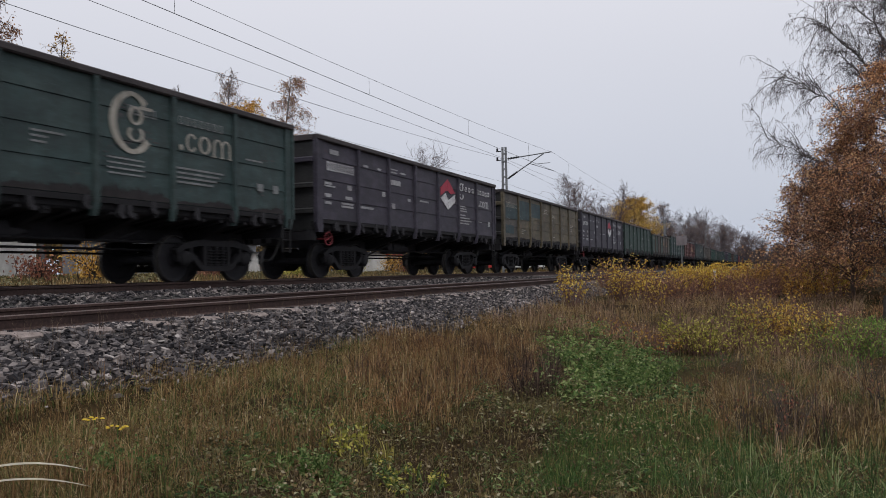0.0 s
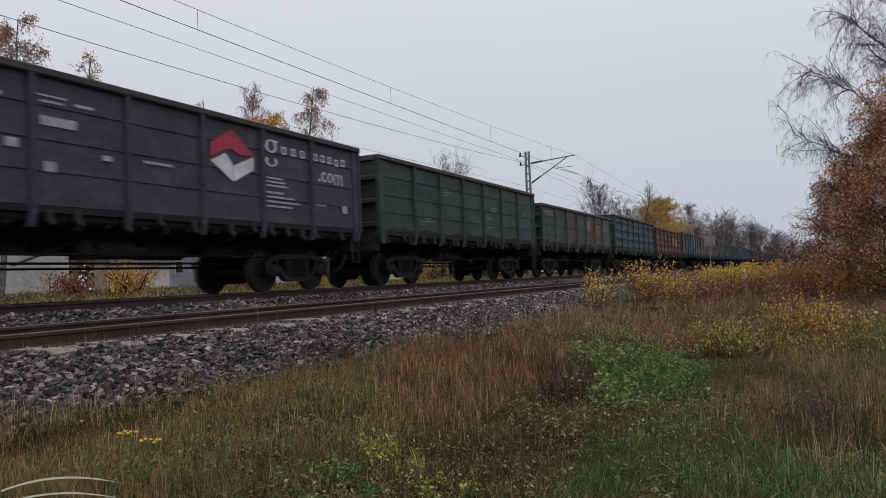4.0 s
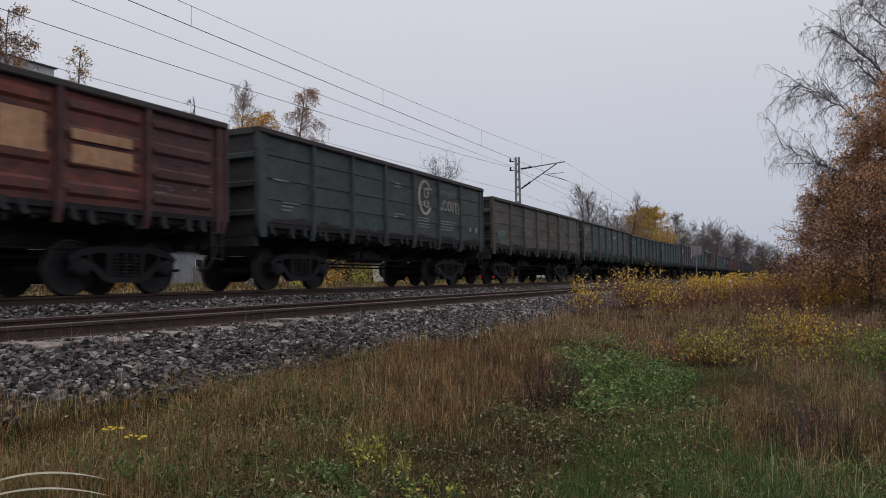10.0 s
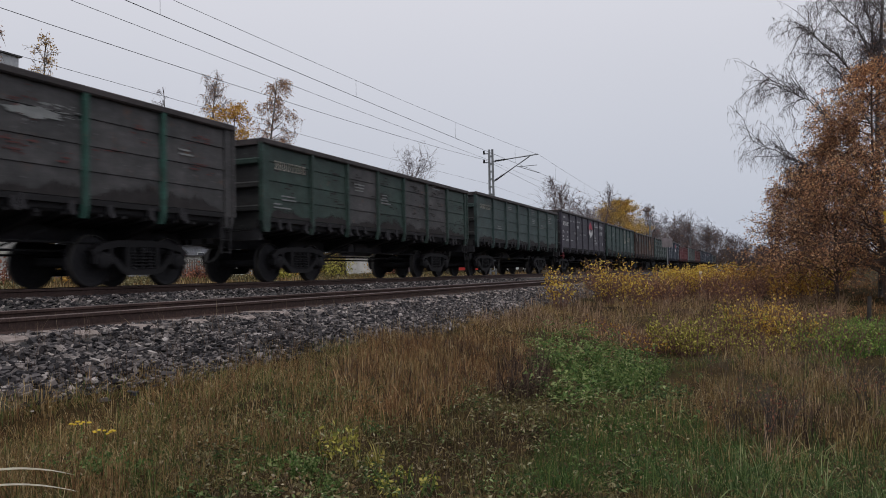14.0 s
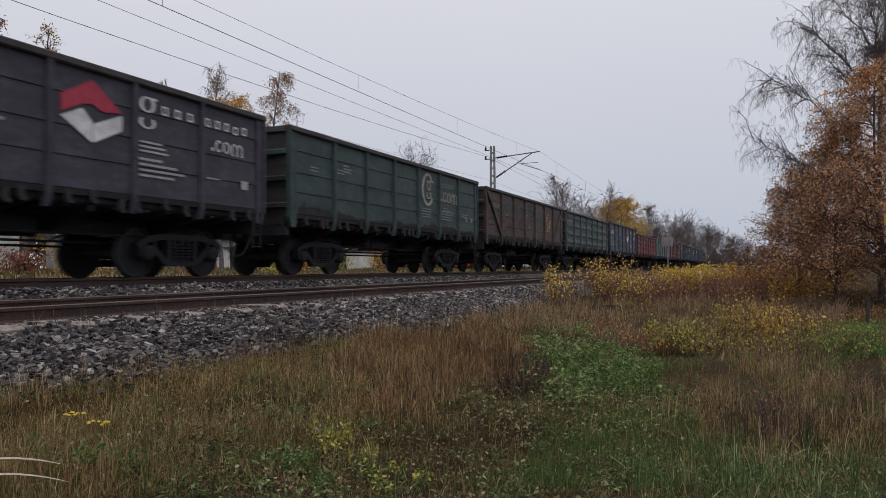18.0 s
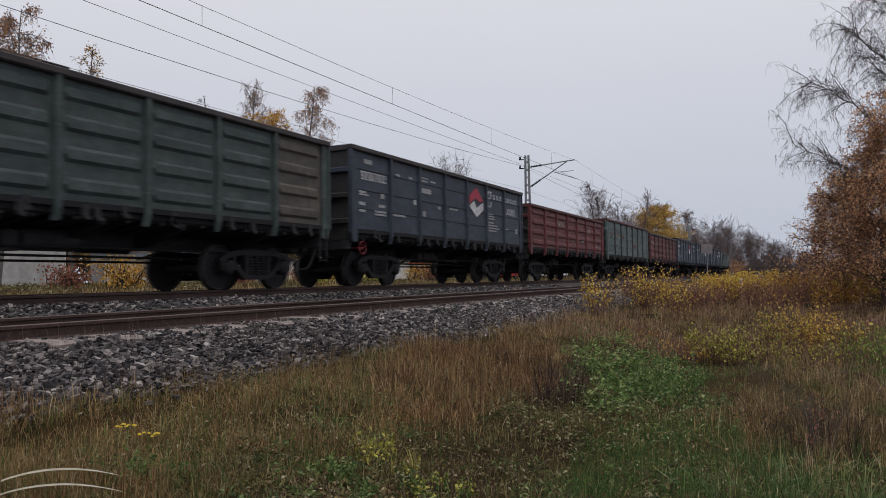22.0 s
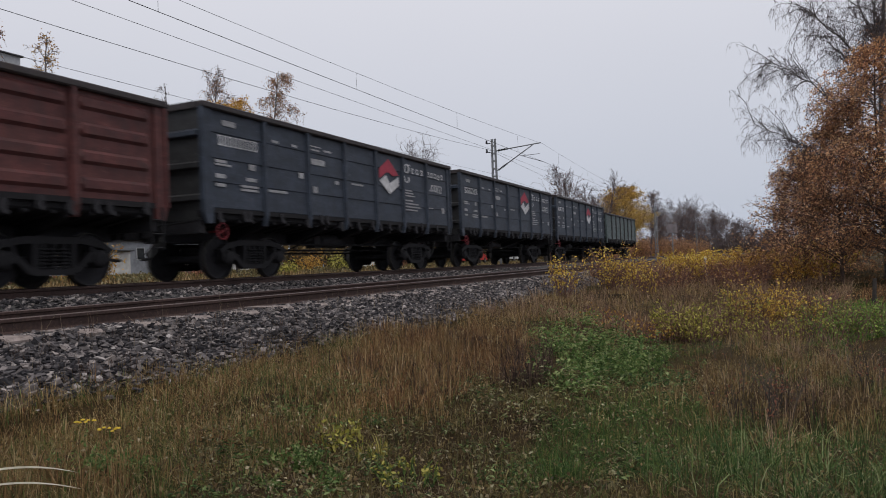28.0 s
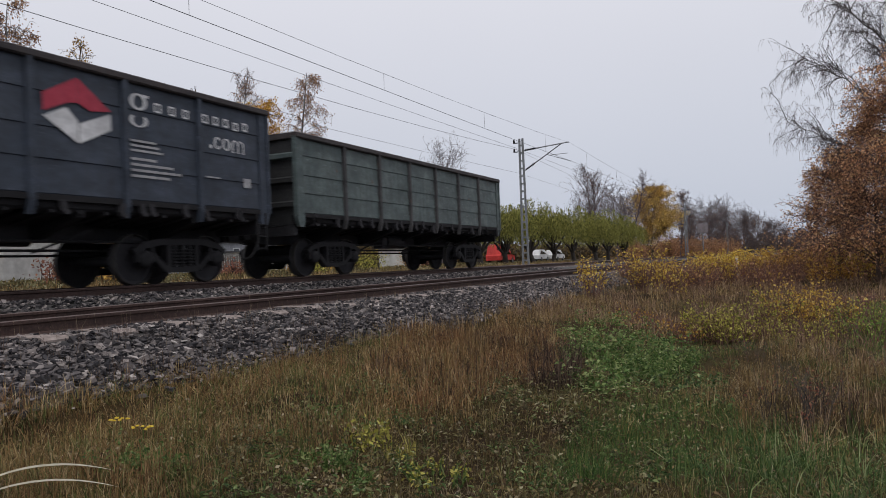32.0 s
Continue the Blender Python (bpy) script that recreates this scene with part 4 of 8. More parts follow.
P_SCORCH = paint_mat("scorched_plum_paint", (0.062, 0.025, 0.027), (0.085, 0.033, 0.034), 0.3, (0.03, 0.022, 0.022))
P_LAST = paint_mat("grey_blue_green_paint", (0.080, 0.108, 0.108), (0.115, 0.145, 0.142), 0.12)
P_GREYGREEN = paint_mat("grey_green_paint", (0.044, 0.062, 0.061), (0.062, 0.082, 0.078), 0.1)
P_PALE = paint_mat("pale_grey_green_paint", (0.092, 0.128, 0.122), (0.125, 0.165, 0.155), 0.22, (0.06, 0.045, 0.04))
P_GREY = paint_mat("sooty_grey_paint", (0.042, 0.042, 0.044), (0.066, 0.064, 0.066), 0.25)
P_RUST = paint_mat("rusted_brown_steel", (0.042, 0.026, 0.024), (0.070, 0.038, 0.031), 0.6, (0.088, 0.056, 0.044))
P_DUN = paint_mat("dun_brown_paint", (0.070, 0.064, 0.055), (0.098, 0.086, 0.072), 0.3)
P_BLUEGREEN = paint_mat("blue_green_paint", (0.033, 0.047, 0.049), (0.049, 0.063, 0.063), 0.1)
# near-black end paint: holds the shade between coupled wagons
P_ENDSHADE = paint_mat("shaded_end_paint", (0.024, 0.025, 0.026), (0.036, 0.036, 0.037), 0.2, (0.035, 0.028, 0.025))
P_EMER = paint_mat("emerald_post_paint", (0.018, 0.078, 0.058), (0.030, 0.085, 0.068), 0.2)
P_TURQ = paint_mat("worn_turquoise_paint", (0.045, 0.10, 0.095), (0.085, 0.15, 0.14), 0.25)


def build_train():
    def ring(paint, top, mat):
        w = make_wagon("teal-green steel open wagon with a pale ring emblem, loaded with coal", paint, top, "plain", bays={2: P_GREEN, 4: paint})
        livery_ring(w, top, mat)
        mark_small(w, M_DIM, len(WAGONS), 5)
        soot(w, top, len(WAGONS), 0.08, 0.28)
        worn(w, len(WAGONS) + 50, 22, P_GREY, "dusty_smear", "grey dusty smears")
        return w

    def house(paint, top, what):
        w = make_wagon(what + " steel open wagon with a red and white emblem", paint, top)
        livery_house(w, top, len(WAGONS))
        put("hand_brake_wheel", shared("hand_brake_wheel", handwheel_build), M_PIPE_RED, w, Matrix.Translation((HALF - 0.04, -BODY / 2 + 0.62, 1.02)), "red hand-brake wheel")
        return w

    ring(P_GREEN, 3.66, M_CREAM)
    house(P_PURPLE, 3.63, "plum-grey")
    w = make_wagon("olive-brown open wagon with dark teal repainted patches", P_OLIVE, 3.56, "plain", {0: P_DUN})
    for k, a, b in ((0, 2.35, 3.0), (1, 2.4, 3.25), (2, 2.6, 3.25), (0, 1.72, 2.08)):
        bm = bmesh.new()
        bar(bm, bay_y(k) + 0.08, (a + b) / 2, BAY - (0.16 if b > 2.2 else 0.7), b - a, HALF + 0.002)
        part("repainted_patch", bm, P_TEAL, w, "dark teal repainted patch")
    mark_number(w, M_CREAM, 0, 2.95, 0.22, 1.4)
    mark_small(w, M_CREAM, 3, 6)
    worn(w, 3, 26, P_GREY, "dusty_smear", "dark scuffs and smears")
    worn(w, 33, 10, M_DIM, "scraped_flake", "scraped pale flakes", 2.3, 3.1, 0.22)
    soot(w, 3.56, 3, 0.05, 0.16)
    house(P_PURPLE, 3.63, "plum-grey")
    w = make_wagon("dark green steel open wagon with a brown rim", P_DKGREEN, 3.62, "plain", rim=P_BROWN)
    mark_small(w, M_DIM, 5, 7)
    soot(w, 3.62, 5, 0.06, 0.2)
    worn(w, 5, 30, P_GREY, "dusty_smear", "dark scuffs and smears")
    w = make_wagon("patchy green and brown steel open wagon", P_DKGREEN, 3.31, "plain", {0: P_DKGREEN, 2: P_BROWN, 4: P_BROWN, 5: P_BROWN, 6: P_DUN}, posts=P_DUN, rim=P_BROWN)
    mark_number(w, M_CREAM, 0, 2.92, 0.22, 1.3)
    mark_small(w, M_DIM, 6, 7)
    soot(w, 3.31, 6, 0.06, 0.3)
    worn(w, 6, 30, P_GREY, "dusty_smear", "dark scuffs and smears")
    worn(w, 66, 9, P_EMER, "green_flake", "bright green scraped flakes", 1.9, 2.9, 0.2)
    bm = bmesh.new()
    bow(bm, bay_y(4) + 0.62, 2.62, 0.30, 0.26, 0.14, 0.86, 0.30)
    for j in range(3):
        bar(bm, bay_y(4) + 0.42, 2.74 - 0.12 * j, 0.48, 0.045)
    part("winged_emblem", bm, M_ORANGE, w, "faded orange striped emblem")
    for j in range(3):
        bm = bmesh.new()
        glyph(bm, bay_y(5) + 0.2 + 0.37 * j, 2.50, 0.25, 0.42)
        part("letter_mark", bm, M_ORANGE, w)
    w = make_wagon("dark teal-green steel open wagon with pressed ribs", P_GREEN, 3.63, "ribbed")
    mark_small(w, M_DIM, 7, 9, 2.2, 3.1)
    bm = bmesh.new()
    blocks(bm, bay_y(1) + 0.2, 2.86, 1.2, 0.2, 8, 0.44, HALF + 0.026)
    part("number_marking", bm, M_DIM, w, "faded row of number bars")
    w = make_wagon("scorched oxide-red open wagon with pressed ribs", P_SCORCH, 3.44, "ribbed", {0: P_OXRED, 1: P_OXRED, 2: P_OXRED, 3: P_OXRED, 4: P_OXRED, 5: P_OXRED}, posts=P_SCORCH)
    bm = bmesh.new()
    blob(bm, -BODY / 2 + 0.19, 1.58, 0.10, 0.20, random.Random(81), HALF + 0.0195, 22)
    part("red_patch", bm, P_OXRED, w, "patch of surviving oxide-red paint")
    bm = bmesh.new()
    bar(bm, bay_y(4) + 0.75, 2.55, 0.75, 0.62, HALF + 0.024)
    bar(bm, bay_y(5) + 0.22, 2.62, 1.2, 0.18, HALF + 0.024)
    bar(bm, bay_y(5) + 0.22, 2.30, 1.2, 0.30, HALF + 0.024)
    part("repainted_patch", bm, M_ORANGE, w, "faded orange panel")
    rng = random.Random(8)
    for k in range(6):
        bm = bmesh.new()
        for z, ry, rz in ((2.72, 0.62, 0.26), (2.42, 0.52, 0.22), (2.08, 0.42, 0.13)):
            blob(bm, bay_y(k) + BAY / 2 + rng.uniform(-0.1, 0.05), z + rng.uniform(-0.06, 0.06), ry, rz, rng, HALF - 0.0285 + rng.uniform(0, 0.001), 20)
        tagged(part("red_patch", bm, P_OXRED, w, "patch of surviving oxide-red paint"), kind="stuff")
    worn(w, 8, 30, P_STAIN, "scorched_patch", "blackened scorched patches", 1.6, 3.2, 0.35, HALF - 0.025)
    worn(w, 88, 16, M_DIM, "scraped_flake", "scraped pale flakes", 1.75, 2.3, 0.25, HALF - 0.023)
    bm = bmesh.new()
    blocks(bm, bay_y(0) + 0.2, 2.66, 1.3, 0.18, 7, 0.44, HALF + 0.026)
    part("number_marking", bm, M_CREAM, w, "painted row of number bars")
    ring(P_BLUEGREEN, 3.58, M_CREAM)
    w = make_wagon("dun-brown steel open wagon with worn paint", P_DUN, 3.40, "plain", {1: P_GREY, 4: P_BROWN})
    mark_small(w, M_DIM, 10, 6)
    for k, a, z, ww, hh in ((0, 0.12, 2.0, 1.1, 0.42), (0, 0.2, 1.66, 0.9, 0.16), (1, 0.9, 2.35, 0.5, 0.10)):
        bm = bmesh.new()
        blob(bm, bay_y(k) + a + ww / 2, z, ww / 2, hh * 0.6, random.Random(k * 7 + int(z * 100)), HALF + 0.002, 34)
        part("repainted_patch", bm, P_TURQ, w, "worn turquoise patch")
    soot(w, 3.40, 10, 0.05, 0.16)
    worn(w, 10, 30, P_GREY, "dusty_smear", "dark scuffs and smears")
    worn(w, 101, 12, M_DIM, "scraped_flake", "scraped pale flakes", 2.0, 3.0, 0.3, bays=(0, 1, 2))
    w = make_wagon("sooty grey open wagon with emerald-green posts", P_GREY, 3.40, "plain", posts=P_EMER)
    rng = random.Random(111)
    for k, a, z, ry, rz in ((0, 0.75, 2.95, 0.62, 0.13), (4, 0.8, 2.78, 0.6, 0.10)):
        bm = bmesh.new()
        blob(bm, bay_y(k) + a, z, ry, rz, rng, HALF + 0.0045, 26)
        part("scraped_patch", bm, M_DIM, w, "scraped pale patch")
    mark_small(w, M_DIM, 11, 6)
    soot(w, 3.43, 11, 0.30, 0.52)
    worn(w, 11, 26, P_MAROON, "rust_smear", "rusty maroon smears", 2.0, 3.1)
    worn(w, 112, 16, M_DIM, "scraped_flake", "scraped pale flakes", 2.7, 3.05, 0.35, bays=(0, 4))
    w = make_wagon("dark green steel open wagon, grey with dust", P_DKGREEN, 3.31, "plain", {2: P_GREY, 4: P_GREY, 5: P_GREY})
    mark_number(w, M_CREAM, 0, 2.75, 0.2, 1.3)
    mark_small(w, M_DIM, 12, 6)
    soot(w, 3.31, 12, 0.15, 0.4)
    worn(w, 12, 40, P_STAIN, "dusty_smear", "black coal-dust smears", 1.8, 3.1, 0.4)
    w = make_wagon("teal-green steel open wagon", P_GREEN, 3.39, "plain")
    mark_number(w, M_CREAM, 0, 2.85, 0.2, 1.3)
    mark_small(w, M_DIM, 13, 8)
    soot(w, 3.39, 13, 0.1, 0.3)
    worn(w, 13, 24, P_GREY, "dusty_smear", "grey dusty smears")
    house(P_PURPLE, 3.65, "plum-grey")
    ring(P_GREEN, 3.64, M_CREAM)
    w = make_wagon("rusty brown open wagon with diagonal end braces", P_RUST, 3.57, "plain", {4: P_BROWN}, braces=True, posts=P_RUST)
    rng = random.Random(160)
    for k, a, z, ry, rz in ((0, 1.05, 2.5, 0.40, 0.26), (1, 0.95, 2.92, 0.55, 0.20), (2, 0.7, 2.85, 0.46, 0.30), (3, 0.45, 2.6, 0.30, 0.20), (3, 1.1, 2.78, 0.34, 0.32), (4, 0.8, 2.55, 0.5, 0.22)):
        bm = bmesh.new()
        blob(bm, bay_y(k) + a, z, ry, rz, rng, HALF + 0.002, 34)
        part("repainted_patch", bm, P_TEAL, w, "ragged dark teal patch")
    bm = bmesh.new()
    blocks(bm, bay_y(0) + 0.35, 2.88, 1.25, 0.2, 8)
    part("worn_marking", bm, M_CREAM, w, "worn pale lettering bars")
    rng = random.Random(16)
    bm = bmesh.new()
    for _ in range(60):
        a, r = rng.uniform(0, 6.283), 0.46 * math.sqrt(rng.random())
        if math.hypot(r * math.cos(a) + 0.05, r * math.sin(a) - 0.12) > 0.13:
            blob(bm, bay_y(5) + 0.85 + r * math.cos(a), 2.55 + 1.1 * r * math.sin(a), rng.uniform(0.03, 0.14), rng.uniform(0.02, 0.06), rng, HALF + 0.004 + rng.uniform(0, 0.002))
    tagged(part("worn_emblem", bm, M_ORANGE, w, "flaking pale orange round emblem"), kind="stuff")
    worn(w, 160, 30, P_DKGREEN, "green_flake", "flakes of old green paint", 2.1, 3.0, 0.4)
    worn(w, 161, 16, M_DIM, "scraped_flake", "scraped pale flakes", 1.7, 2.9, 0.25, bays=(0, 1, 3, 4, 6))
    worn(w, 162, 26, P_STAIN, "dusty_smear", "black coal-dust smears", 1.7, 3.1, 0.35)
    soot(w, 3.57, 16, 0.08, 0.3)
    w = make_wagon("grey-green steel open wagon with pressed ribs", P_GREYGREEN, 3.57, "ribbed", {6: P_DUN})
    bm = bmesh.new()
    blocks(bm, bay_y(0) + 0.3, 3.0, 1.2, 0.18, 8, 0.44, HALF + 0.026)
    part("number_marking", bm, M_CREAM, w, "painted row of number bars")
    house(P_SLATE, 3.69, "slate-blue")
    w = make_wagon("brick-red steel open wagon with pressed ribs", P_RED, 3.35, "ribbed", rim=P_MAROON)
    bm = bmesh.new()
    blocks(bm, bay_y(2) + 0.2, 2.72, 1.1, 0.2, 8, 0.44, HALF + 0.026)
    part("number_marking", bm, M_CREAM, w, "painted row of number bars")
    worn(w, 19, 46, P_MAROON, "dusty_smear", "dark maroon smears", 1.7, 3.1, 0.5, HALF - 0.0285)
    worn(w, 191, 14, M_DIM, "scraped_flake", "scraped pale flakes", 1.75, 2.9, 0.2, HALF - 0.026)
    worn(w, 192, 16, P_STAIN, "dusty_smear", "black smears", 1.9, 3.1, 0.22, HALF - 0.025, bays=(6,))
    for k, a, z, ww, hh in ((5, 0.45, 2.62, 0.32, 0.2), (4, 0.9, 2.0, 0.36, 0.12), (6, 0.2, 1.86, 0.42, 0.1)):
        bm = bmesh.new()
        bar(bm, bay_y(k) + a, z, ww, hh, HALF + 0.022)
        part("plate", bm, M_DIM, w, "small pale plate")
    w = make_wagon("pale grey-green open wagon with scraped paint", P_PALE, 3.64, "plain", rim=P_MAROON, posts=P_GREY)
    rng = random.Random(20)
    for k, a, z, ry, rz in ((0, 0.85, 2.75, 0.45, 0.18), (1, 0.8, 2.72, 0.72, 0.17), (2, 0.75, 2.7, 0.4, 0.15), (1, 0.4, 2.15, 0.3, 0.25), (4, 0.8, 2.2, 0.5, 0.18)):
        bm = bmesh.new()
        blob(bm, bay_y(k) + a, z, ry, rz, rng, HALF + 0.0035, 22)
        part("repainted_patch", bm, P_MAROON, w, "maroon repainted patch")
    worn(w, 20, 60, P_BLUEGREEN, "dark_smudge", "dark overpainted smudges", 1.7, 3.2, 0.45, HALF + 0.001)
    worn(w, 201, 46, M_PALEPAINT, "scraped_flake", "pale green scraped paint", 1.7, 3.1, 0.4, HALF + 0.007)
    bm = bmesh.new()
    blocks(bm, bay_y(1) + 0.16, 2.72, 1.2, 0.17, 8, 0.44, HALF + 0.010)
    part("number_marking", bm, M_CREAM, w, "painted row of number bars")
    w = make_wagon("maroon-red steel open wagon with pressed ribs", P_MAROON, 3.45, "ribbed", {0: P_RED, 3: P_RED})
    bm = bmesh.new()
    blocks(bm, bay_y(0) + 0.3, 2.8, 1.1, 0.18, 8, 0.44, HALF + 0.026)
    part("number_marking", bm, M_CREAM, w, "painted row of number bars")
    house(P_SLATE, 3.68, "slate-blue")
    house(P_SLATE, 3.68, "slate-blue")
    house(P_SLATE, 3.69, "slate-blue")
    w = make_wagon("grey-green steel open wagon at the train's end", P_LAST, 3.38, "plain", posts=P_GREY)


build_train()

# ---- overhead line ----
MAST_Y, MAST_X = 43.0, -15.0


def build_mast(y, z0=-0.6):
    """Lattice mast of two channels with rungs, a hinged cantilever and its insulators."""
    m = new("catenary_mast")
    m.location = (MAST_X, y, z0)
    tagged(m, "galvanised lattice catenary mast with a cantilever arm", "catenary mast", group="masts along the line")
    H = 8.3
    for s in (-1, 1):
        bm = bmesh.new()
        beam(bm, (s * 0.18, 0, 0), (s * 0.10, 0, H), 0.055, 0.13)
        part("mast_leg", bm, M_STEEL, m)
    for k in range(17):
        z = 0.35 + k * 0.47
        w = 0.18 - 0.08 * z / H
        bm = bmesh.new()
        box(bm, -w + 0.03, w - 0.03, -0.07, 0.07, z - 0.05, z + 0.05)
        part("mast_rung", bm, M_STEEL, m)
    bm = bmesh.new()
    box(bm, -0.45, 0.45, -0.45, 0.45, -0.5, 0.12)
    part("mast_foot", bm, M_CONCRETE, m, "concrete footing")
    za, zb = 7.55, 6.30
    for a, b, r, nm in (((0.15, 0, za), (3.0, 0, za + 0.22), 0.035, "top_tube"), ((0.15, 0, zb), (2.5, 0, za + 0.15), 0.035, "bracket_tube"), ((1.75, 0, 7.10), (2.9, 0.05, 7.13), 0.018, "steady_tube"),
                        ((1.62, 0, 7.16), (3.1, 0.1, 6.62), 0.016, "registration_arm")):
        bm = bmesh.new()
        rod(bm, a, b, r, r, 8)
        part(nm, bm, M_WIRE if "tube" not in nm else M_STEEL, m)
    for a, b in (((0.25, 0, za + 0.008), (0.95, 0, za + 0.062)), ((0.25, 0, zb + 0.06), (0.85, 0, zb + 0.417))):
        bm = bmesh.new()
        A, B = Vector(a), Vector(b)
        L = (B - A).length
        prof = [(0.0, 0.03)]
        for k in range(7):
            u = L * (k + 0.15) / 7
            prof += [(u, 0.035), (u + 0.02, 0.075), (u + 0.045, 0.07), (u + 0.05, 0.035)]
        lathe(bm, prof + [(L, 0.03)], 10, "Z")
        turn = Matrix.Translation(A) @ (B - A).to_track_quat("Z", "Y").to_matrix().to_4x4()
        bm.transform(turn)
        part("insulator", bm, M_GRIME2, m, "dark ribbed insulator")
    for z in (8.05, 7.50):
        bm = bmesh.new()
        rod(bm, (-0.2, 0, z), (-0.45, 0, z), 0.03, 0.03, 8)
        rod(bm, (-0.45, 0, z - 0.02), (-0.45, 0, z + 0.2), 0.07, 0.05, 10)
        part("insulator", bm, M_GRIME2, m, "dark ribbed insulator")
    return m


mast = build_mast(MAST_Y)
for yy in (116.0, 189.0, 262.0, -30.0):
    copy_thing(mast, pose(MAST_X, yy, -0.6))


def wire(name, label, x, mid, end, r, span=73.0, first=-30.0, count=5):
    bm = bmesh.new()
    pts = []
    for s in range(count):
        for k in range(12):
            u = k / 12
            pts.append((x, first + span * (s + u), end - (end - mid) * 4 * u * (1 - u)))
    rings = [[bm.verts.new((px + r * math.cos(k * 1.2566), py, pz + r * math.sin(k * 1.2566))) for k in range(5)] for px, py, pz in pts]
    for p, q in zip(rings, rings[1:]):
        for k in range(5):
            bm.faces.new((p[k], p[(k + 1) % 5], q[(k + 1) % 5], q[k]))
    ob = part(name, bm, M_WIRE)
    return tagged(ob, label, "wire", group="overhead wires")


wire("feeder_wire", "dark overhead feeder wire", -15.3, 6.18, 7.05, 0.0085)
wire("return_wire", "dark overhead return wire", -15.35, 7.0, 7.15, 0.0075)
wire("lower_wire", "thin dark overhead wire", -15.25, 5.22, 5.6, 0.006)
wire("contact_wire", "dark overhead contact wire", -11.9, 5.90, 6.02, 0.0085)
wire("messenger_wire", "thin dark messenger wire over the contact wire", -11.9, 6.34, 7.10, 0.006)
for k in range(24):
    y = -21.98 + 8.58 * k
    u = ((y + 30) % 73) / 73
    bm = bmesh.new()
    rod(bm, (-11.9, y, 6.02 - 0.12 * 4 * u * (1 - u)), (-11.9, y, 7.05 - 0.71 * 4 * u * (1 - u)), 0.005, 0.005, 5)
    ob = part("dropper", bm, M_WIRE)
    tagged(ob, "thin dark dropper wire", "dropper", group="droppers of the overhead line")


# ---- plants ----
def tubes_mesh(name, A, B, RA, RB, material, parent, sides=4, label=""):
    """Many tapered sticks in one mesh."""
    A, B = np.asarray(A, float), np.asarray(B, float)
    RA, RB = np.asarray(RA, float)[:, None], np.asarray(RB, float)[:, None]
    d = B - A
    d = d / (np.linalg.norm(d, axis=1, keepdims=True) + 1e-9)
    ref = np.where(np.abs(d[:, 2:3]) > 0.9, np.array([[1.0, 0, 0]]), np.array([[0, 0, 1.0]]))
    u = np.cross(d, ref)
    u = u / np.linalg.norm(u, axis=1, keepdims=True)
    v = np.cross(d, u)
    V = []
    for P, R in ((A, RA), (B, RB)):
        for i in range(sides):
            t = 2 * math.pi * i / sides
            V.append(P + R * (u * math.cos(t) + v * math.sin(t)))
    V = np.stack(V, 1)
    F = np.array([(i, (i + 1) % sides, sides + (i + 1) % sides, sides + i) for i in range(sides)])
    F = F[None] + (np.arange(len(A)) * 2 * sides)[:, None, None]
    return mesh_from(name, V.reshape(-1, 3), F.reshape(-1, 4), material, parent, label)


def leaves_mesh(name, P, size, material, parent, rng, label="", droop=0.4, slim=0.6):
    """Small folded-diamond leaves with random set."""
    P = np.asarray(P, float)
    n = len(P)
    s = size * rng.uniform(0.6, 1.3, (n, 1))
    a = rng.normal(0, 1, (n, 3))
    a[:, 2] -= droop
    a = a / np.linalg.norm(a, axis=1, keepdims=True)
    b = np.cross(a, rng.normal(0, 1, (n, 3)))
    b = b / (np.linalg.norm(b, axis=1, keepdims=True) + 1e-9)
    V = np.stack([P, P + s * (0.5 * a + slim * 0.5 * b), P + s * a, P + s * (0.5 * a - slim * 0.5 * b)], 1)
    F = np.array([[0, 1, 2, 3]])[None] + (np.arange(n) * 4)[:, None, None]
    return mesh_from(name, V.reshape(-1, 3), F.reshape(-1, 4), material, parent, label)


def limb(rng, start, direction, length, steps, wander, lift):
    """A wandering branch line; lift bends it up or, below nought, down."""
    pts = [np.array(start, float)]
    d = np.array(direction, float)
    d = d / np.linalg.norm(d)
    for k in range(steps):
        d = d + rng.normal(0, wander, 3) + np.array([0, 0, lift])
        d = d / np.linalg.norm(d)
        pts.append(pts[-1] + d * length / steps)
    return pts


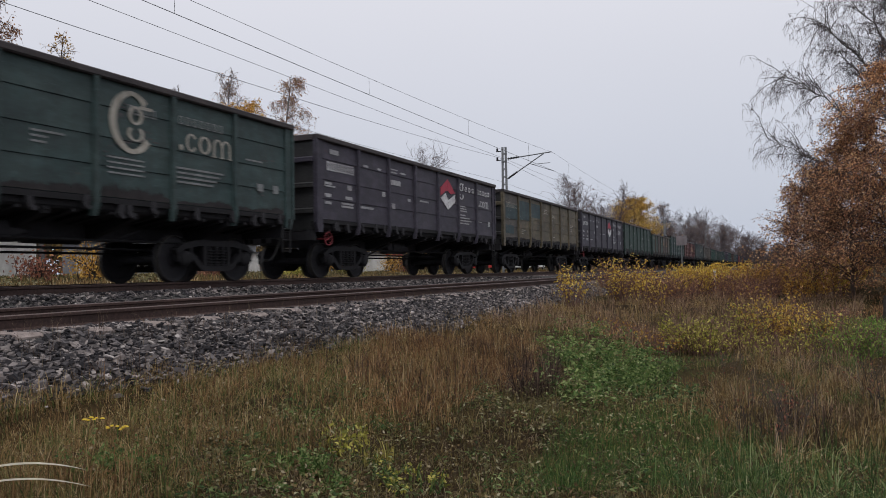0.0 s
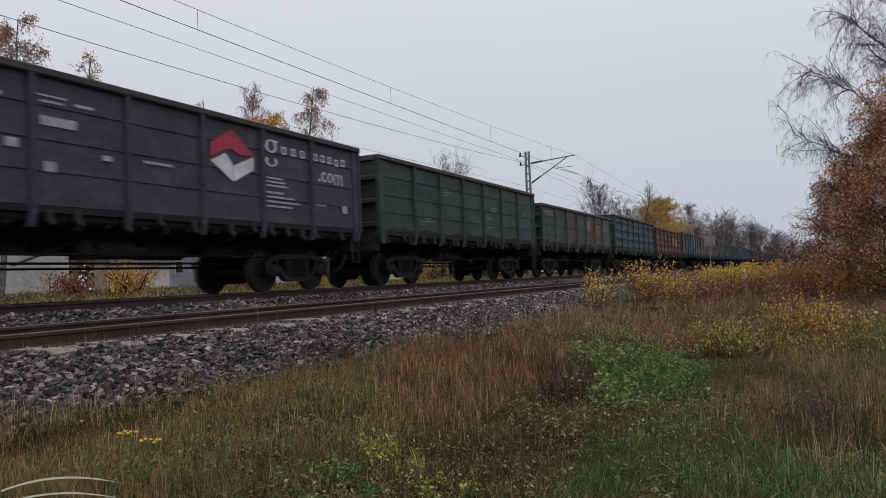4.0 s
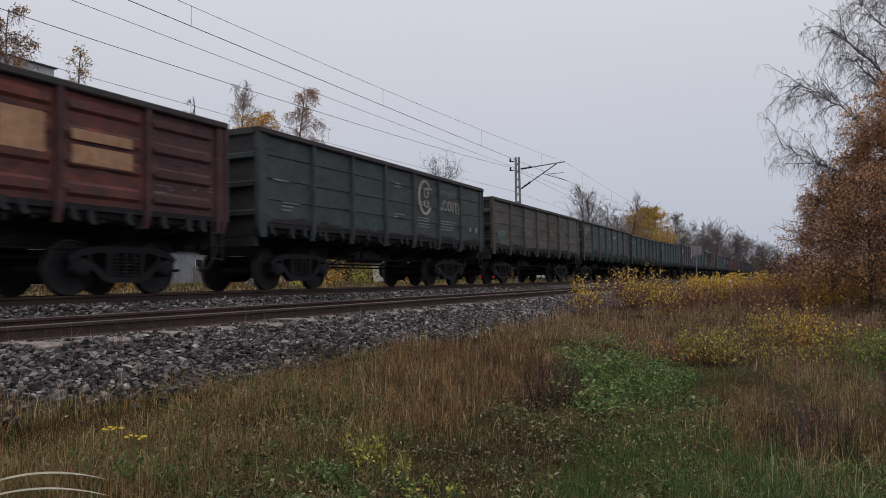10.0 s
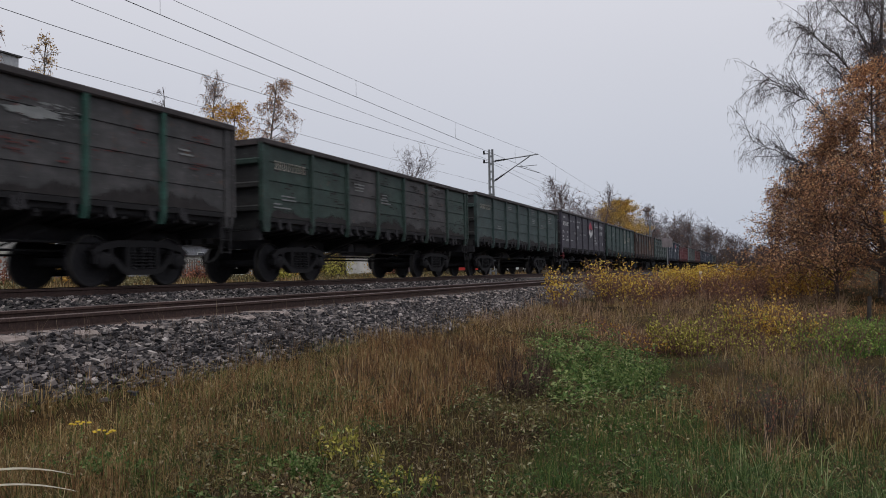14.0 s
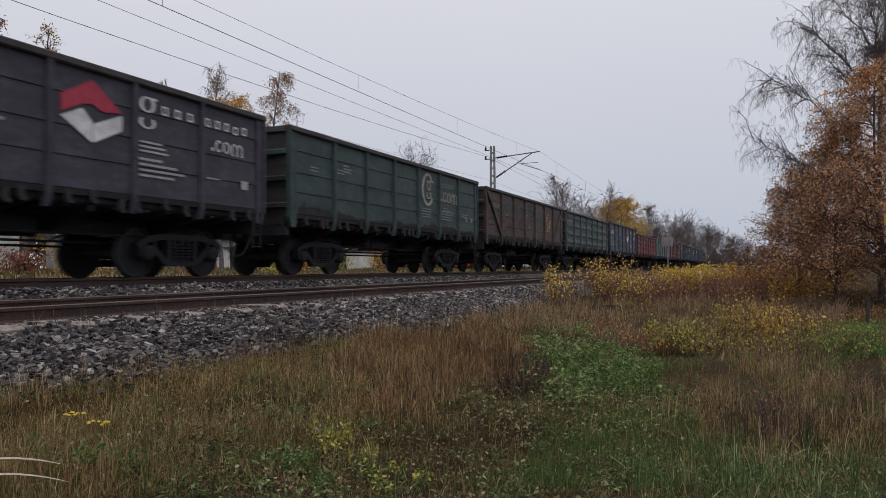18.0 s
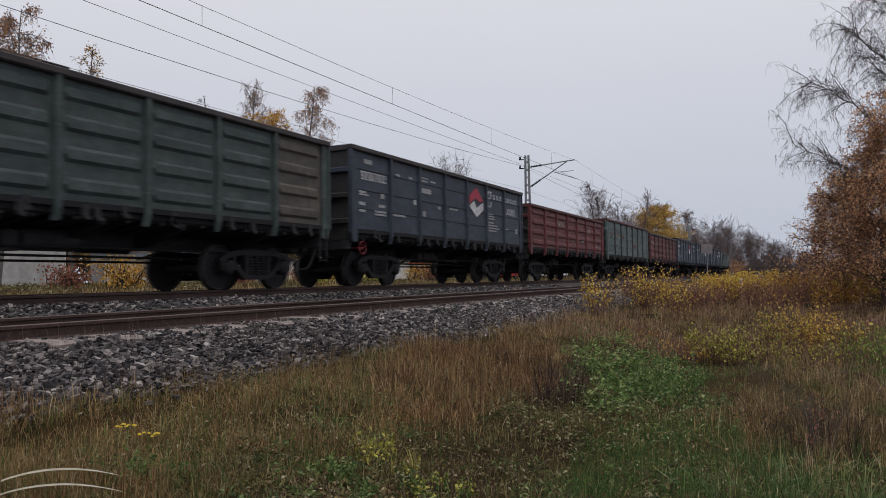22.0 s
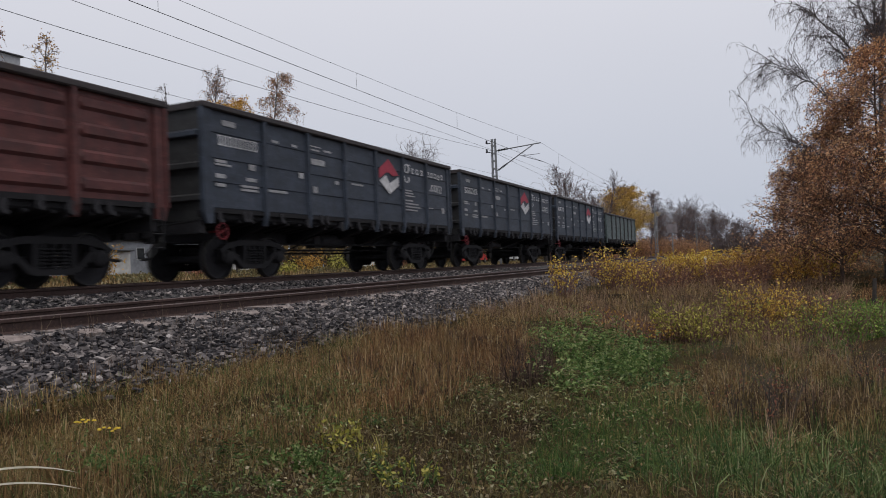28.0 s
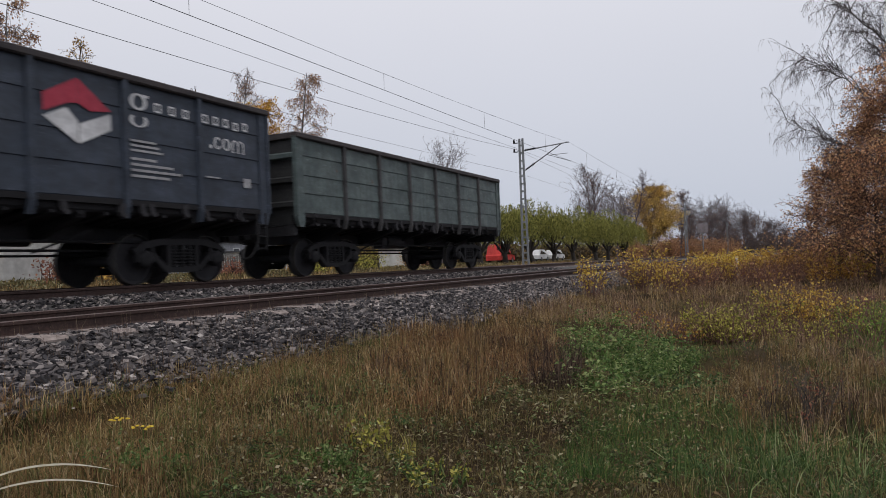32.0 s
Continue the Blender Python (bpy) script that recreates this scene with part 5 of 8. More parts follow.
def make_tree(name, label, pos, height, seed, bark, leaf=None, spread=0.35, first=0.25, branches=34, twigs=7, leaf_n=0, leaf_size=0.07, weep=0.0, rise=0.7, trunk_r=None, stems=1,
              lean=(0, 0), twig_r=0.006, group="", crown="cone", leaf_from=0.0, leaf_to=1.0, pend=0, twig_bark=None, category="tree"):
    """A tree of trunk, limbs, twigs and leaves, standing at pos."""
    rng = np.random.default_rng(seed)
    t = new(name)
    t.location = pos
    tagged(t, label, category, group=group)
    r0 = trunk_r or height * 0.012
    A, B, RA, RB, tips = [], [], [], [], []
    TA, TB, TRA, TRB = [], [], [], []

    def chain(pts, ra, rb, out):
        n = len(pts) - 1
        for i in range(n):
            out[0].append(pts[i]); out[1].append(pts[i + 1])
            out[2].append(ra + (rb - ra) * i / n); out[3].append(ra + (rb - ra) * (i + 1) / n)

    for st in range(stems):
        off = rng.normal(0, 0.35 * (stems > 1), 2)
        trunk = limb(rng, (off[0] * 0.4, off[1] * 0.4, -0.1), (lean[0] + off[0] * 0.25, lean[1] + off[1] * 0.25, 1), height * (1 if st == 0 else rng.uniform(0.7, 0.95)), 12, 0.05, 0.06)
        chain(trunk, r0, r0 * 0.12, (A, B, RA, RB))
        for k in range(max(4, branches // stems)):
            u = first + (0.98 - first) * (k + rng.random()) / max(4, branches // stems)
            i = min(int(u * 12), 11)
            base = trunk[i] + (trunk[i + 1] - trunk[i]) * (u * 12 - i)
            shape = (1 - u) ** 0.75 + 0.10 if crown == "cone" else math.sin(math.pi * min(0.98, 0.15 + 0.85 * u)) ** 0.6 + 0.12
            L = height * spread * shape * rng.uniform(0.7, 1.15)
            ang = rng.uniform(0, 2 * math.pi)
            pts = limb(rng, base, (math.cos(ang), math.sin(ang), rise * rng.uniform(0.6, 1.5)), L, 6, 0.13, 0.02 - 0.10 * weep)
            rb = r0 * 0.36 * (1 - u * 0.7)
            chain(pts, rb, rb * 0.15, (A, B, RA, RB))
            for q in range(twigs):
                v = rng.uniform(0.22, 1.0)
                j = min(int(v * 6), 5)
                p = pts[j] + (pts[j + 1] - pts[j]) * (v * 6 - j)
                d = (pts[j + 1] - pts[j]) / np.linalg.norm(pts[j + 1] - pts[j]) + rng.normal(0, 0.6, 3)
                tw = limb(rng, p, d, L * rng.uniform(0.18, 0.42) + 0.15, 4, 0.28, -0.45 * weep + 0.05)
                chain(tw, max(twig_r * 1.4, rb * 0.22), twig_r * 0.7, (TA, TB, TRA, TRB))
                tips.append(tw)
                for _ in range(2):
                    w = rng.integers(1, 5)
                    d2 = tw[w] - tw[w - 1]
                    tw2 = limb(rng, tw[w], d2 / np.linalg.norm(d2) + rng.normal(0, 0.7, 3), L * rng.uniform(0.1, 0.24) + 0.1, 3, 0.2, -0.7 * weep)
                    chain(tw2, twig_r, twig_r * 0.5, (TA, TB, TRA, TRB))
                    tips.append(tw2)
                for _ in range(pend):
                    w = rng.integers(1, 5)
                    hang = limb(rng, tw[w], (rng.normal(0, 0.35), rng.normal(0, 0.35), -0.3), rng.uniform(0.3, 0.95), 3, 0.10, -0.5)
                    chain(hang, twig_r * 0.8, twig_r * 0.5, (TA, TB, TRA, TRB))
                    tips.append(hang)
    tubes_mesh("trunk", A, B, RA, RB, bark, t, 6)
    tubes_mesh("branchwork", TA, TB, TRA, TRB, twig_bark or BARK_TWIG, t, 3)["kind"] = "stuff"
    if leaf and leaf_n:
        zs = [tw[-1][2] / height for tw in tips]
        pool = [tw for tw, z in zip(tips, zs) if leaf_from <= z <= leaf_to] or tips
        P = []
        for _ in range(leaf_n):
            tw = pool[rng.integers(len(pool))]
            j = rng.integers(len(tw) - 1)
            P.append(tw[j] + (tw[j + 1] - tw[j]) * rng.random() + rng.normal(0, leaf_size * 0.8, 3))
        leaves_mesh("crown", P, leaf_size, leaf, t, rng)
    return t


def weeping_birch(label, pos, height, seed, limbs, trunk_r=0.14, twig_r=0.0043, lean=(0.0, 0.0)):
    """A birch of steep trunk, long outward limbs and hanging twigs; limbs are (height on trunk, reach x, reach y, rise)."""
    rng = np.random.default_rng(seed)
    t = new("birch_tree")
    t.location = pos
    tagged(t, label, "tree", group="birches beside the path")
    A, B, RA, RB = [], [], [], []
    TA, TB, TRA, TRB = [], [], [], []

    def chain(pts, ra, rb, out):
        n = len(pts) - 1
        for i in range(n):
            out[0].append(pts[i]); out[1].append(pts[i + 1])
            out[2].append(ra + (rb - ra) * i / n); out[3].append(ra + (rb - ra) * (i + 1) / n)

    trunk = limb(rng, (0, 0, -0.1), (lean[0], lean[1], 1), height, 16, 0.03, 0.05)
    chain(trunk, trunk_r, 0.012, (A, B, RA, RB))

    def hang(p, lo=0.14, hi=0.42):
        chain(limb(rng, p, (rng.normal(0, 0.4), rng.normal(0, 0.4), -0.2), rng.uniform(lo, hi), 4, 0.12, -0.45), twig_r * 0.9, twig_r * 0.5, (TA, TB, TRA, TRB))

    for zh, rx, ry, up in limbs:
        i = min(int(zh / height * 16), 15)
        p0 = trunk[i] + (trunk[i + 1] - trunk[i]) * (zh / height * 16 - i)
        n = 10
        pts = [np.array(p0)]
        wob = rng.normal(0, 0.05, (n + 1, 3)).cumsum(0)
        for k in range(1, n + 1):
            u = k / n
            pts.append(p0 + np.array([rx * u, ry * u, up * (1.25 * u - 0.25 * u ** 3)]) + wob[k])
        L = np.linalg.norm(pts[-1] - p0)
        rb = 0.012 + 0.007 * L
        chain(pts, rb, 0.006, (A, B, RA, RB))
        for q in range(int(12 * L)):
            v = rng.uniform(0.3, 1.0)
            j = min(int(v * n), n - 1)
            p = pts[j] + (pts[j + 1] - pts[j]) * (v * n - j)
            fall = limb(rng, p, (rng.normal(0, 0.5), rng.normal(0, 0.5), 0.1), rng.uniform(0.3, 0.95), 5, 0.14, -0.30)
            chain(fall, twig_r * 1.1, twig_r * 0.6, (TA, TB, TRA, TRB))
            for w in (3, 5):
                hang(fall[w], 0.12, 0.34)
        for q in range(int(8 + 5.5 * L)):
            v = rng.uniform(0.15, 1.0)
            j = min(int(v * n), n - 1)
            p = pts[j] + (pts[j + 1] - pts[j]) * (v * n - j)
            d = (pts[j + 1] - pts[j]) / np.linalg.norm(pts[j + 1] - pts[j])
            d = d * 0.9 + rng.normal(0, 0.55, 3) + np.array([0, 0, 0.25])
            sub = limb(rng, p, d, rng.uniform(0.35, 0.9) * (0.5 + 0.25 * L), 5, 0.16, -0.08)
            chain(sub, rb * 0.35 * (1 - 0.5 * v) + 0.004, twig_r, (A, B, RA, RB))
            for s in range(8):
                w = rng.integers(1, 6)
                tw = limb(rng, sub[w], (sub[w] - sub[w - 1]) / np.linalg.norm(sub[w] - sub[w - 1]) + rng.normal(0, 0.6, 3), rng.uniform(0.2, 0.55), 4, 0.2, -0.15)
                chain(tw, twig_r, twig_r * 0.6, (TA, TB, TRA, TRB))
                hang(tw[rng.integers(1, 5)])
                hang(tw[-1], 0.10, 0.30)
                hang(tw[-1], 0.15, 0.50)
    tubes_mesh("trunk", A, B, RA, RB, BARK_BIRCH, t, 5)
    tubes_mesh("branchwork", TA, TB, TRA, TRB, BARK_TWIG, t, 3)["kind"] = "stuff"
    pick = rng.integers(0, len(TA), 5500)
    along = rng.random((5500, 1))
    P = np.asarray(TA)[pick] * along + np.asarray(TB)[pick] * (1 - along)
    leaves_mesh("catkin_mass", P, 0.042, L_BUD, t, rng, "small dark catkins and last withered leaves", 1.6, 0.45)["kind"] = "stuff"
    return t


L_BUD = leaf_mat("dark_catkin", [(0.0, (0.035, 0.028, 0.026)), (0.6, (0.075, 0.055, 0.045)), (1.0, (0.16, 0.11, 0.07))], trans=0.2)
BARK_BIRCH = rough_mat("grey_birch_bark", (0.06, 0.055, 0.055), (0.24, 0.23, 0.22), 6, 0.9, 0, 0.4)
BARK_DARK = rough_mat("dark_bark", (0.035, 0.03, 0.028), (0.08, 0.068, 0.06), 12, 0.95, 0, 0.5)
BARK_TWIG = rough_mat("thin_twig_bark", (0.065, 0.052, 0.058), (0.12, 0.096, 0.10), 12, 0.9, 0, 0.0)
# bark of far trees, paled to mauve-grey: distance haze put into the colour
BARK_FAR = rough_mat("haze_paled_bark", (0.105, 0.082, 0.083), (0.19, 0.15, 0.15), 3, 0.95, 0, 0.0)
L_RUST = leaf_mat("rusty_orange_leaf", [(0.0, (0.24, 0.12, 0.08)), (0.35, (0.50, 0.255, 0.145)), (0.75, (0.74, 0.42, 0.21)), (1.0, (0.86, 0.60, 0.31))], trans=0.46)
L_YELLOW = leaf_mat("yellow_autumn_leaf", [(0.0, (0.40, 0.23, 0.05)), (0.5, (0.78, 0.52, 0.085)), (1.0, (0.88, 0.74, 0.19))])
L_OCHRE = leaf_mat("ochre_autumn_leaf", [(0.0, (0.30, 0.15, 0.045)), (0.5, (0.58, 0.32, 0.07)), (1.0, (0.72, 0.48, 0.12))])
L_REDBROWN = leaf_mat("red_brown_leaf", [(0.0, (0.152, 0.056, 0.047)), (0.5, (0.304, 0.122, 0.083)), (1.0, (0.439, 0.223, 0.130))])
L_WILLOW = leaf_mat("yellow_green_willow_leaf", [(0.0, (0.075, 0.082, 0.022)), (0.5, (0.22, 0.22, 0.055)), (1.0, (0.42, 0.40, 0.11))])
L_LIME = leaf_mat("yellow_green_leaf", [(0.0, (0.13, 0.14, 0.03)), (0.5, (0.42, 0.39, 0.08)), (1.0, (0.68, 0.60, 0.17))])
L_HERB = leaf_mat("green_herb_leaf", [(0.0, (0.045, 0.085, 0.026)), (0.5, (0.120, 0.205, 0.055)), (0.85, (0.27, 0.33, 0.12)), (1.0, (0.36, 0.40, 0.19))])


# ---- trees behind the line ----
BARK_PINK = rough_mat("pinkish_twig_bark", (0.14, 0.115, 0.115), (0.25, 0.205, 0.20), 8, 0.9, 0, 0.0)
L_AMBER = leaf_mat("dull_amber_leaf", [(0.0, (0.38, 0.22, 0.07)), (0.5, (0.70, 0.45, 0.11)), (1.0, (0.84, 0.62, 0.18))])
L_COPPER = leaf_mat("copper_brown_leaf", [(0.0, (0.26, 0.12, 0.075)), (0.5, (0.42, 0.22, 0.12)), (1.0, (0.58, 0.36, 0.18))])
def far_tree(name, label, x, y, top, seed, **k):
    z = ground_z(x, y)
    return make_tree(name, label, (x, y, z), top - z, seed, k.pop("bark", BARK_DARK), **k)


far_tree("birch_tree", "slender weeping birch with sparse brown leaves", -32, 44.1, 14.9, 21, leaf=L_COPPER, leaf_n=6500, leaf_size=0.11, spread=0.29, first=0.3, branches=34, twigs=8, weep=0.85, rise=1.0, twig_bark=BARK_PINK, bark=BARK_BIRCH, twig_r=0.009, pend=3, group="birches behind the line")
far_tree("birch_tree", "slender bare birch with a few brown leaves", -32, 38.5, 13.3, 22, leaf=L_COPPER, leaf_n=1500, leaf_size=0.10, spread=0.32, first=0.3, branches=32, twigs=8, weep=0.3, rise=1.5, twig_bark=BARK_PINK, bark=BARK_BIRCH, twig_r=0.009, pend=3, group="birches behind the line")
far_tree("birch_tree", "slender bare young birch", -33, 36.1, 12.0, 23, spread=0.29, first=0.3, branches=24, twigs=7, weep=0.4, rise=1.5, twig_bark=BARK_PINK, bark=BARK_BIRCH, twig_r=0.010, group="birches behind the line")
far_tree("maple_tree", "small tree with dense orange-yellow leaves", -31, 38.3, 11.2, 24, leaf=L_OCHRE, leaf_n=7000, leaf_size=0.14, spread=0.20, first=0.25, branches=30, twigs=7, crown="round")
far_tree("birch_tree", "young birch with yellowing leaves at its top", -32, 24.6, 12.0, 25, leaf=L_OCHRE, leaf_n=1500, leaf_size=0.11, spread=0.23, first=0.3, branches=30, twigs=7, weep=0.2, rise=1.2, twig_bark=BARK_PINK, bark=BARK_BIRCH, twig_r=0.010, group="birches behind the line")
far_tree("birch_tree", "birch with brown and ochre leaves", -32, 20.8, 13.2, 26, leaf=L_COPPER, leaf_n=5200, leaf_size=0.12, spread=0.32, first=0.25, branches=34, twigs=8, weep=0.7, rise=1.0, twig_bark=BARK_PINK, bark=BARK_BIRCH, twig_r=0.009, pend=3, group="birches behind the line")
far_tree("birch_tree", "low birch with yellow leaves beside a building", -34, 19.0, 10.0, 27, leaf=L_OCHRE, leaf_n=5200, leaf_size=0.14, spread=0.3, first=0.2, branches=30, twigs=7, crown="round")
far_tree("bare_tree", "bare broad-crowned tree beyond the willow hedge", -40, 83.0, 13.8, 28, spread=0.40, first=0.3, branches=36, twigs=8, rise=1.6, crown="round", twig_bark=BARK_FAR, bark=BARK_FAR, twig_r=0.014)
far_tree("bare_tree", "dense bare tree with upright branches", -25, 100.5, 12.8, 29, spread=0.52, first=0.12, branches=90, twigs=8, rise=1.5, stems=2, twig_bark=BARK_FAR, bark=BARK_FAR, twig_r=0.013, leaf=L_REDBROWN, leaf_n=300, leaf_size=0.16)
far_tree("bare_tree", "tall bare poplar beyond the willow hedge", -27, 133.0, 15.2, 30, spread=0.50, first=0.25, branches=40, twigs=7, rise=2.0, stems=2, twig_bark=BARK_FAR, bark=BARK_FAR, twig_r=0.015)
far_tree("bare_tree", "tall bare poplar beyond the willow hedge", -26, 142.0, 15.5, 31, spread=0.50, first=0.25, branches=40, twigs=7, rise=2.0, stems=2, twig_bark=BARK_FAR, bark=BARK_FAR, twig_r=0.015)
far_tree("bare_tree", "bare grey tree beyond the willow hedge", -27, 122.0, 12.4, 32, spread=0.62, first=0.15, branches=54, twigs=8, rise=1.4, stems=2, twig_bark=BARK_FAR, bark=BARK_FAR, twig_r=0.015)
far_tree("autumn_tree", "rounded tree full of golden-yellow leaves", -24.6, 140.0, 13.2, 33, leaf=L_AMBER, leaf_n=26000, leaf_size=0.24, spread=0.60, first=0.04, branches=90, twigs=9, rise=0.5, crown="cone", twig_r=0.02)
far_tree("bare_tree", "bare reddish tree beyond the willow hedge", -21, 152.0, 12.6, 34, spread=0.50, first=0.12, branches=56, twigs=9, rise=1.3, twig_bark=BARK_FAR, bark=BARK_FAR, twig_r=0.018, leaf=L_COPPER, leaf_n=500, leaf_size=0.2)
for i, (x, y, h) in enumerate(((-20, 172, 10), (-17.5, 186, 12.5), (-17, 205, 13), (-13, 232, 12.5), (-12, 262, 12), (-7, 285, 11), (-18, 250, 10), (-3, 330, 11), (2, 350, 10))):
    far_tree("bare_tree", "distant bare tree with mauve-brown haze in its bark colour", x - 1, y, h * 0.92, 40 + i, spread=0.52, first=0.08, branches=80, twigs=12, rise=1.4, stems=3, twig_bark=BARK_FAR, bark=BARK_FAR, twig_r=0.018, leaf=L_COPPER, leaf_n=500, leaf_size=0.2, crown="round", group="distant trees")


def build_woods():
    """The far edge of the woods, as many small clumps."""
    rng = np.random.default_rng(9)
    n = 26000
    x = rng.uniform(-60, 90, n)
    y = 360 + rng.uniform(0, 40, n) + 0.2 * np.abs(x)
    ridge = 7.5 + 2.2 * np.sin(x * 0.35) + 1.6 * np.sin(x * 0.9 + 1) + 1.0 * np.sin(x * 2.3)
    z = -0.5 + ridge * rng.random(n) ** 0.7
    ob = leaves_mesh("far_woods", np.stack([x, y, z], 1), 1.1, leaf_mat("far_wood_clump", [(0.0, (0.063, 0.058, 0.059)), (0.6, (0.126, 0.099, 0.089)), (1.0, (0.216, 0.153, 0.099))]), None, rng, "", 0.0, 0.8)
    tagged(ob, "dark autumn woods at the end of the line", "woods", kind="stuff")


build_woods()


def make_willow(x, y, h, seed):
    """A pollard willow: forked trunk and a mounded crown of hanging shoots."""
    rng = np.random.default_rng(seed)
    t = new("willow_tree")
    t.location = (x, y, ground_z(x, y))
    tagged(t, "pollard willow with a mounded yellow-green crown of hanging shoots", "tree", group="willow hedge")
    A, B, RA, RB, P = [], [], [], [], []
    trunk = limb(rng, (0, 0, -0.1), (rng.normal(0, 0.2), rng.normal(0, 0.2), 1), h * 0.2, 3, 0.05, 0.0)
    for a, b in zip(trunk, trunk[1:]):
        A.append(a); B.append(b); RA.append(0.24); RB.append(0.21)
    for k in range(9):
        ang = 6.283 * k / 9 + rng.normal(0, 0.3)
        reach = h * rng.uniform(0.2, 0.46) if k else 0.1
        top = np.array([reach * math.cos(ang), reach * math.sin(ang), h * rng.uniform(0.66, 0.80) - 0.30 * reach])
        if k == 0:
            top[2] = h * 0.80
        pts = [trunk[-1] + (top - trunk[-1]) * u + np.array([0, 0, 0.5 * u * (1 - u)]) + rng.normal(0, 0.07, 3) for u in np.linspace(0, 1, 7)]
        for i, (a, b) in enumerate(zip(pts, pts[1:])):
            A.append(a); B.append(b); RA.append(0.13 - 0.017 * i); RB.append(0.113 - 0.017 * i)
        r = h * rng.uniform(0.19, 0.26)
        for q in range(60):
            v = rng.normal(0, 1, 3)
            v[2] = abs(v[2]) * 0.9 + 0.1
            v = v / np.linalg.norm(v)
            tip = top + v * r * np.array([1.15, 1.15, 1.0])
            for s in range(30):
                fall = rng.random() ** 1.3 * h * 0.30
                P.append(tip + np.array([v[0] * fall * 0.25, v[1] * fall * 0.25, -fall]) + rng.normal(0, 0.05, 3))
    tubes_mesh("trunk", A, B, RA, RB, BARK_DARK, t, 6)
    leaves_mesh("crown", P, 0.19, L_WILLOW, t, rng, "", 2.6, 0.3)
    return t


for i, (x, y, h) in enumerate(((-22.5, 54, 5.4), (-22.5, 59.5, 5.0), (-22, 65.5, 5.7), (-22.3, 72, 5.5), (-22, 79, 5.9), (-21.5, 87, 5.6), (-22, 95, 6.2), (-21.5, 103, 5.7))):
    make_willow(x, y, h + 0.35, 60 + i)


def yard_bush(label, x, y, h, w, seed, leaf, n, size=0.13):
    rng = np.random.default_rng(seed)
    t = new("yard_bush")
    t.location = (x, y, ground_z(x, y))
    tagged(t, label, "shrub", group="bushes beyond the line")
    A, B, RA, RB, P = [], [], [], [], []
    for k in range(26):
        ang = rng.uniform(0, 6.28)
        pts = limb(rng, (rng.normal(0, w * 0.12), rng.normal(0, w * 0.12), -0.05), (math.cos(ang) * 0.5, math.sin(ang) * 0.5, 1), h * rng.uniform(0.6, 1.05), 5, 0.14, 0.0)
        for i, (a, b) in enumerate(zip(pts, pts[1:])):
            A.append(a); B.append(b); RA.append(0.03 - 0.005 * i); RB.append(0.025 - 0.005 * i)
        for q in range(n // 26):
            j = rng.integers(0, 5)
            P.append(pts[j] + (pts[j + 1] - pts[j]) * rng.random() + rng.normal(0, w * 0.13, 3) * np.array([1, 1, 0.5]))
    P = [p for p in P if p[2] > 0]
    tubes_mesh("stemwork", A, B, RA, RB, BARK_DARK, t, 4)["kind"] = "stuff"
    leaves_mesh("foliage", P, size, leaf, t, rng)
    return t


for i, (x, y, h, leaf) in enumerate(((-26, 22.5, 2.2, L_OCHRE), (-27, 23.6, 2.4, L_OCHRE), (-26, 19.6, 1.6, L_REDBROWN), (-30, 33.8, 1.2, L_REDBROWN), (-38, 51.0, 1.6, L_OCHRE), (-34, 45.5, 2.0, L_REDBROWN),
                                     (-28, 42.0, 1.6, L_OCHRE), (-28, 46.0, 2.0, L_LIME), (-27, 50.5, 2.2, L_OCHRE), (-28, 55.0, 2.6, L_REDBROWN), (-30, 17.0, 2.4, L_OCHRE), (-26, 36.5, 0.8, L_LIME))):
    yard_bush("bush with ochre and brown autumn leaves beyond the line", x, y, h * 0.8, 2.2, 300 + i, leaf, 950)


for i, (x, y, h) in enumerate(((-25.5, 132, 3.6), (-24.6, 158, 5.2), (-26.5, 168, 5.6), (-23.2, 172, 5.2), (-22.5, 148, 4.2), (-21.0, 154, 4.6), (-20.0, 160, 4.4), (-19.0, 167, 4.8), (-18.0, 175, 4.6), (-17.0, 184, 5.0), (-15.0, 196, 5.0))):
    yard_bush("tall red-brown thicket beyond the willow hedge", x, y, h, 4.6, 330 + i, L_COPPER, 2600, 0.26)


def build_left_woods():
    """Woods and gardens far beyond the yard."""
    rng = np.random.default_rng(19)
    n = 42000
    y = rng.uniform(-40, 700, n)
    x = -105 - rng.uniform(0, 14, n)
    ridge = 6.5 + 1.8 * np.sin(y * 0.31) + 1.3 * np.sin(y * 0.83 + 1)
    z = 0.2 + ridge * rng.random(n) ** 0.8
    ob = leaves_mesh("garden_woods", np.stack([x, y, z], 1), 1.3, leaf_mat("garden_clump", [(0.0, (0.06, 0.05, 0.035)), (0.6, (0.12, 0.09, 0.05)), (1.0, (0.24, 0.16, 0.06))]), None, rng, "", 0.0, 0.9)
    tagged(ob, "brown autumn woods and gardens beyond the yard", "woods", kind="stuff")


build_left_woods()


# ---- trees and shrubs beside the path ----
BARK_WARM = rough_mat("warm_grey_bark", (0.07, 0.05, 0.042), (0.15, 0.11, 0.092), 12, 0.95, 0, 0.4)
TWIG_WARM = rough_mat("warm_twig_bark", (0.10, 0.062, 0.05), (0.19, 0.12, 0.095), 12, 0.9, 0, 0.0)
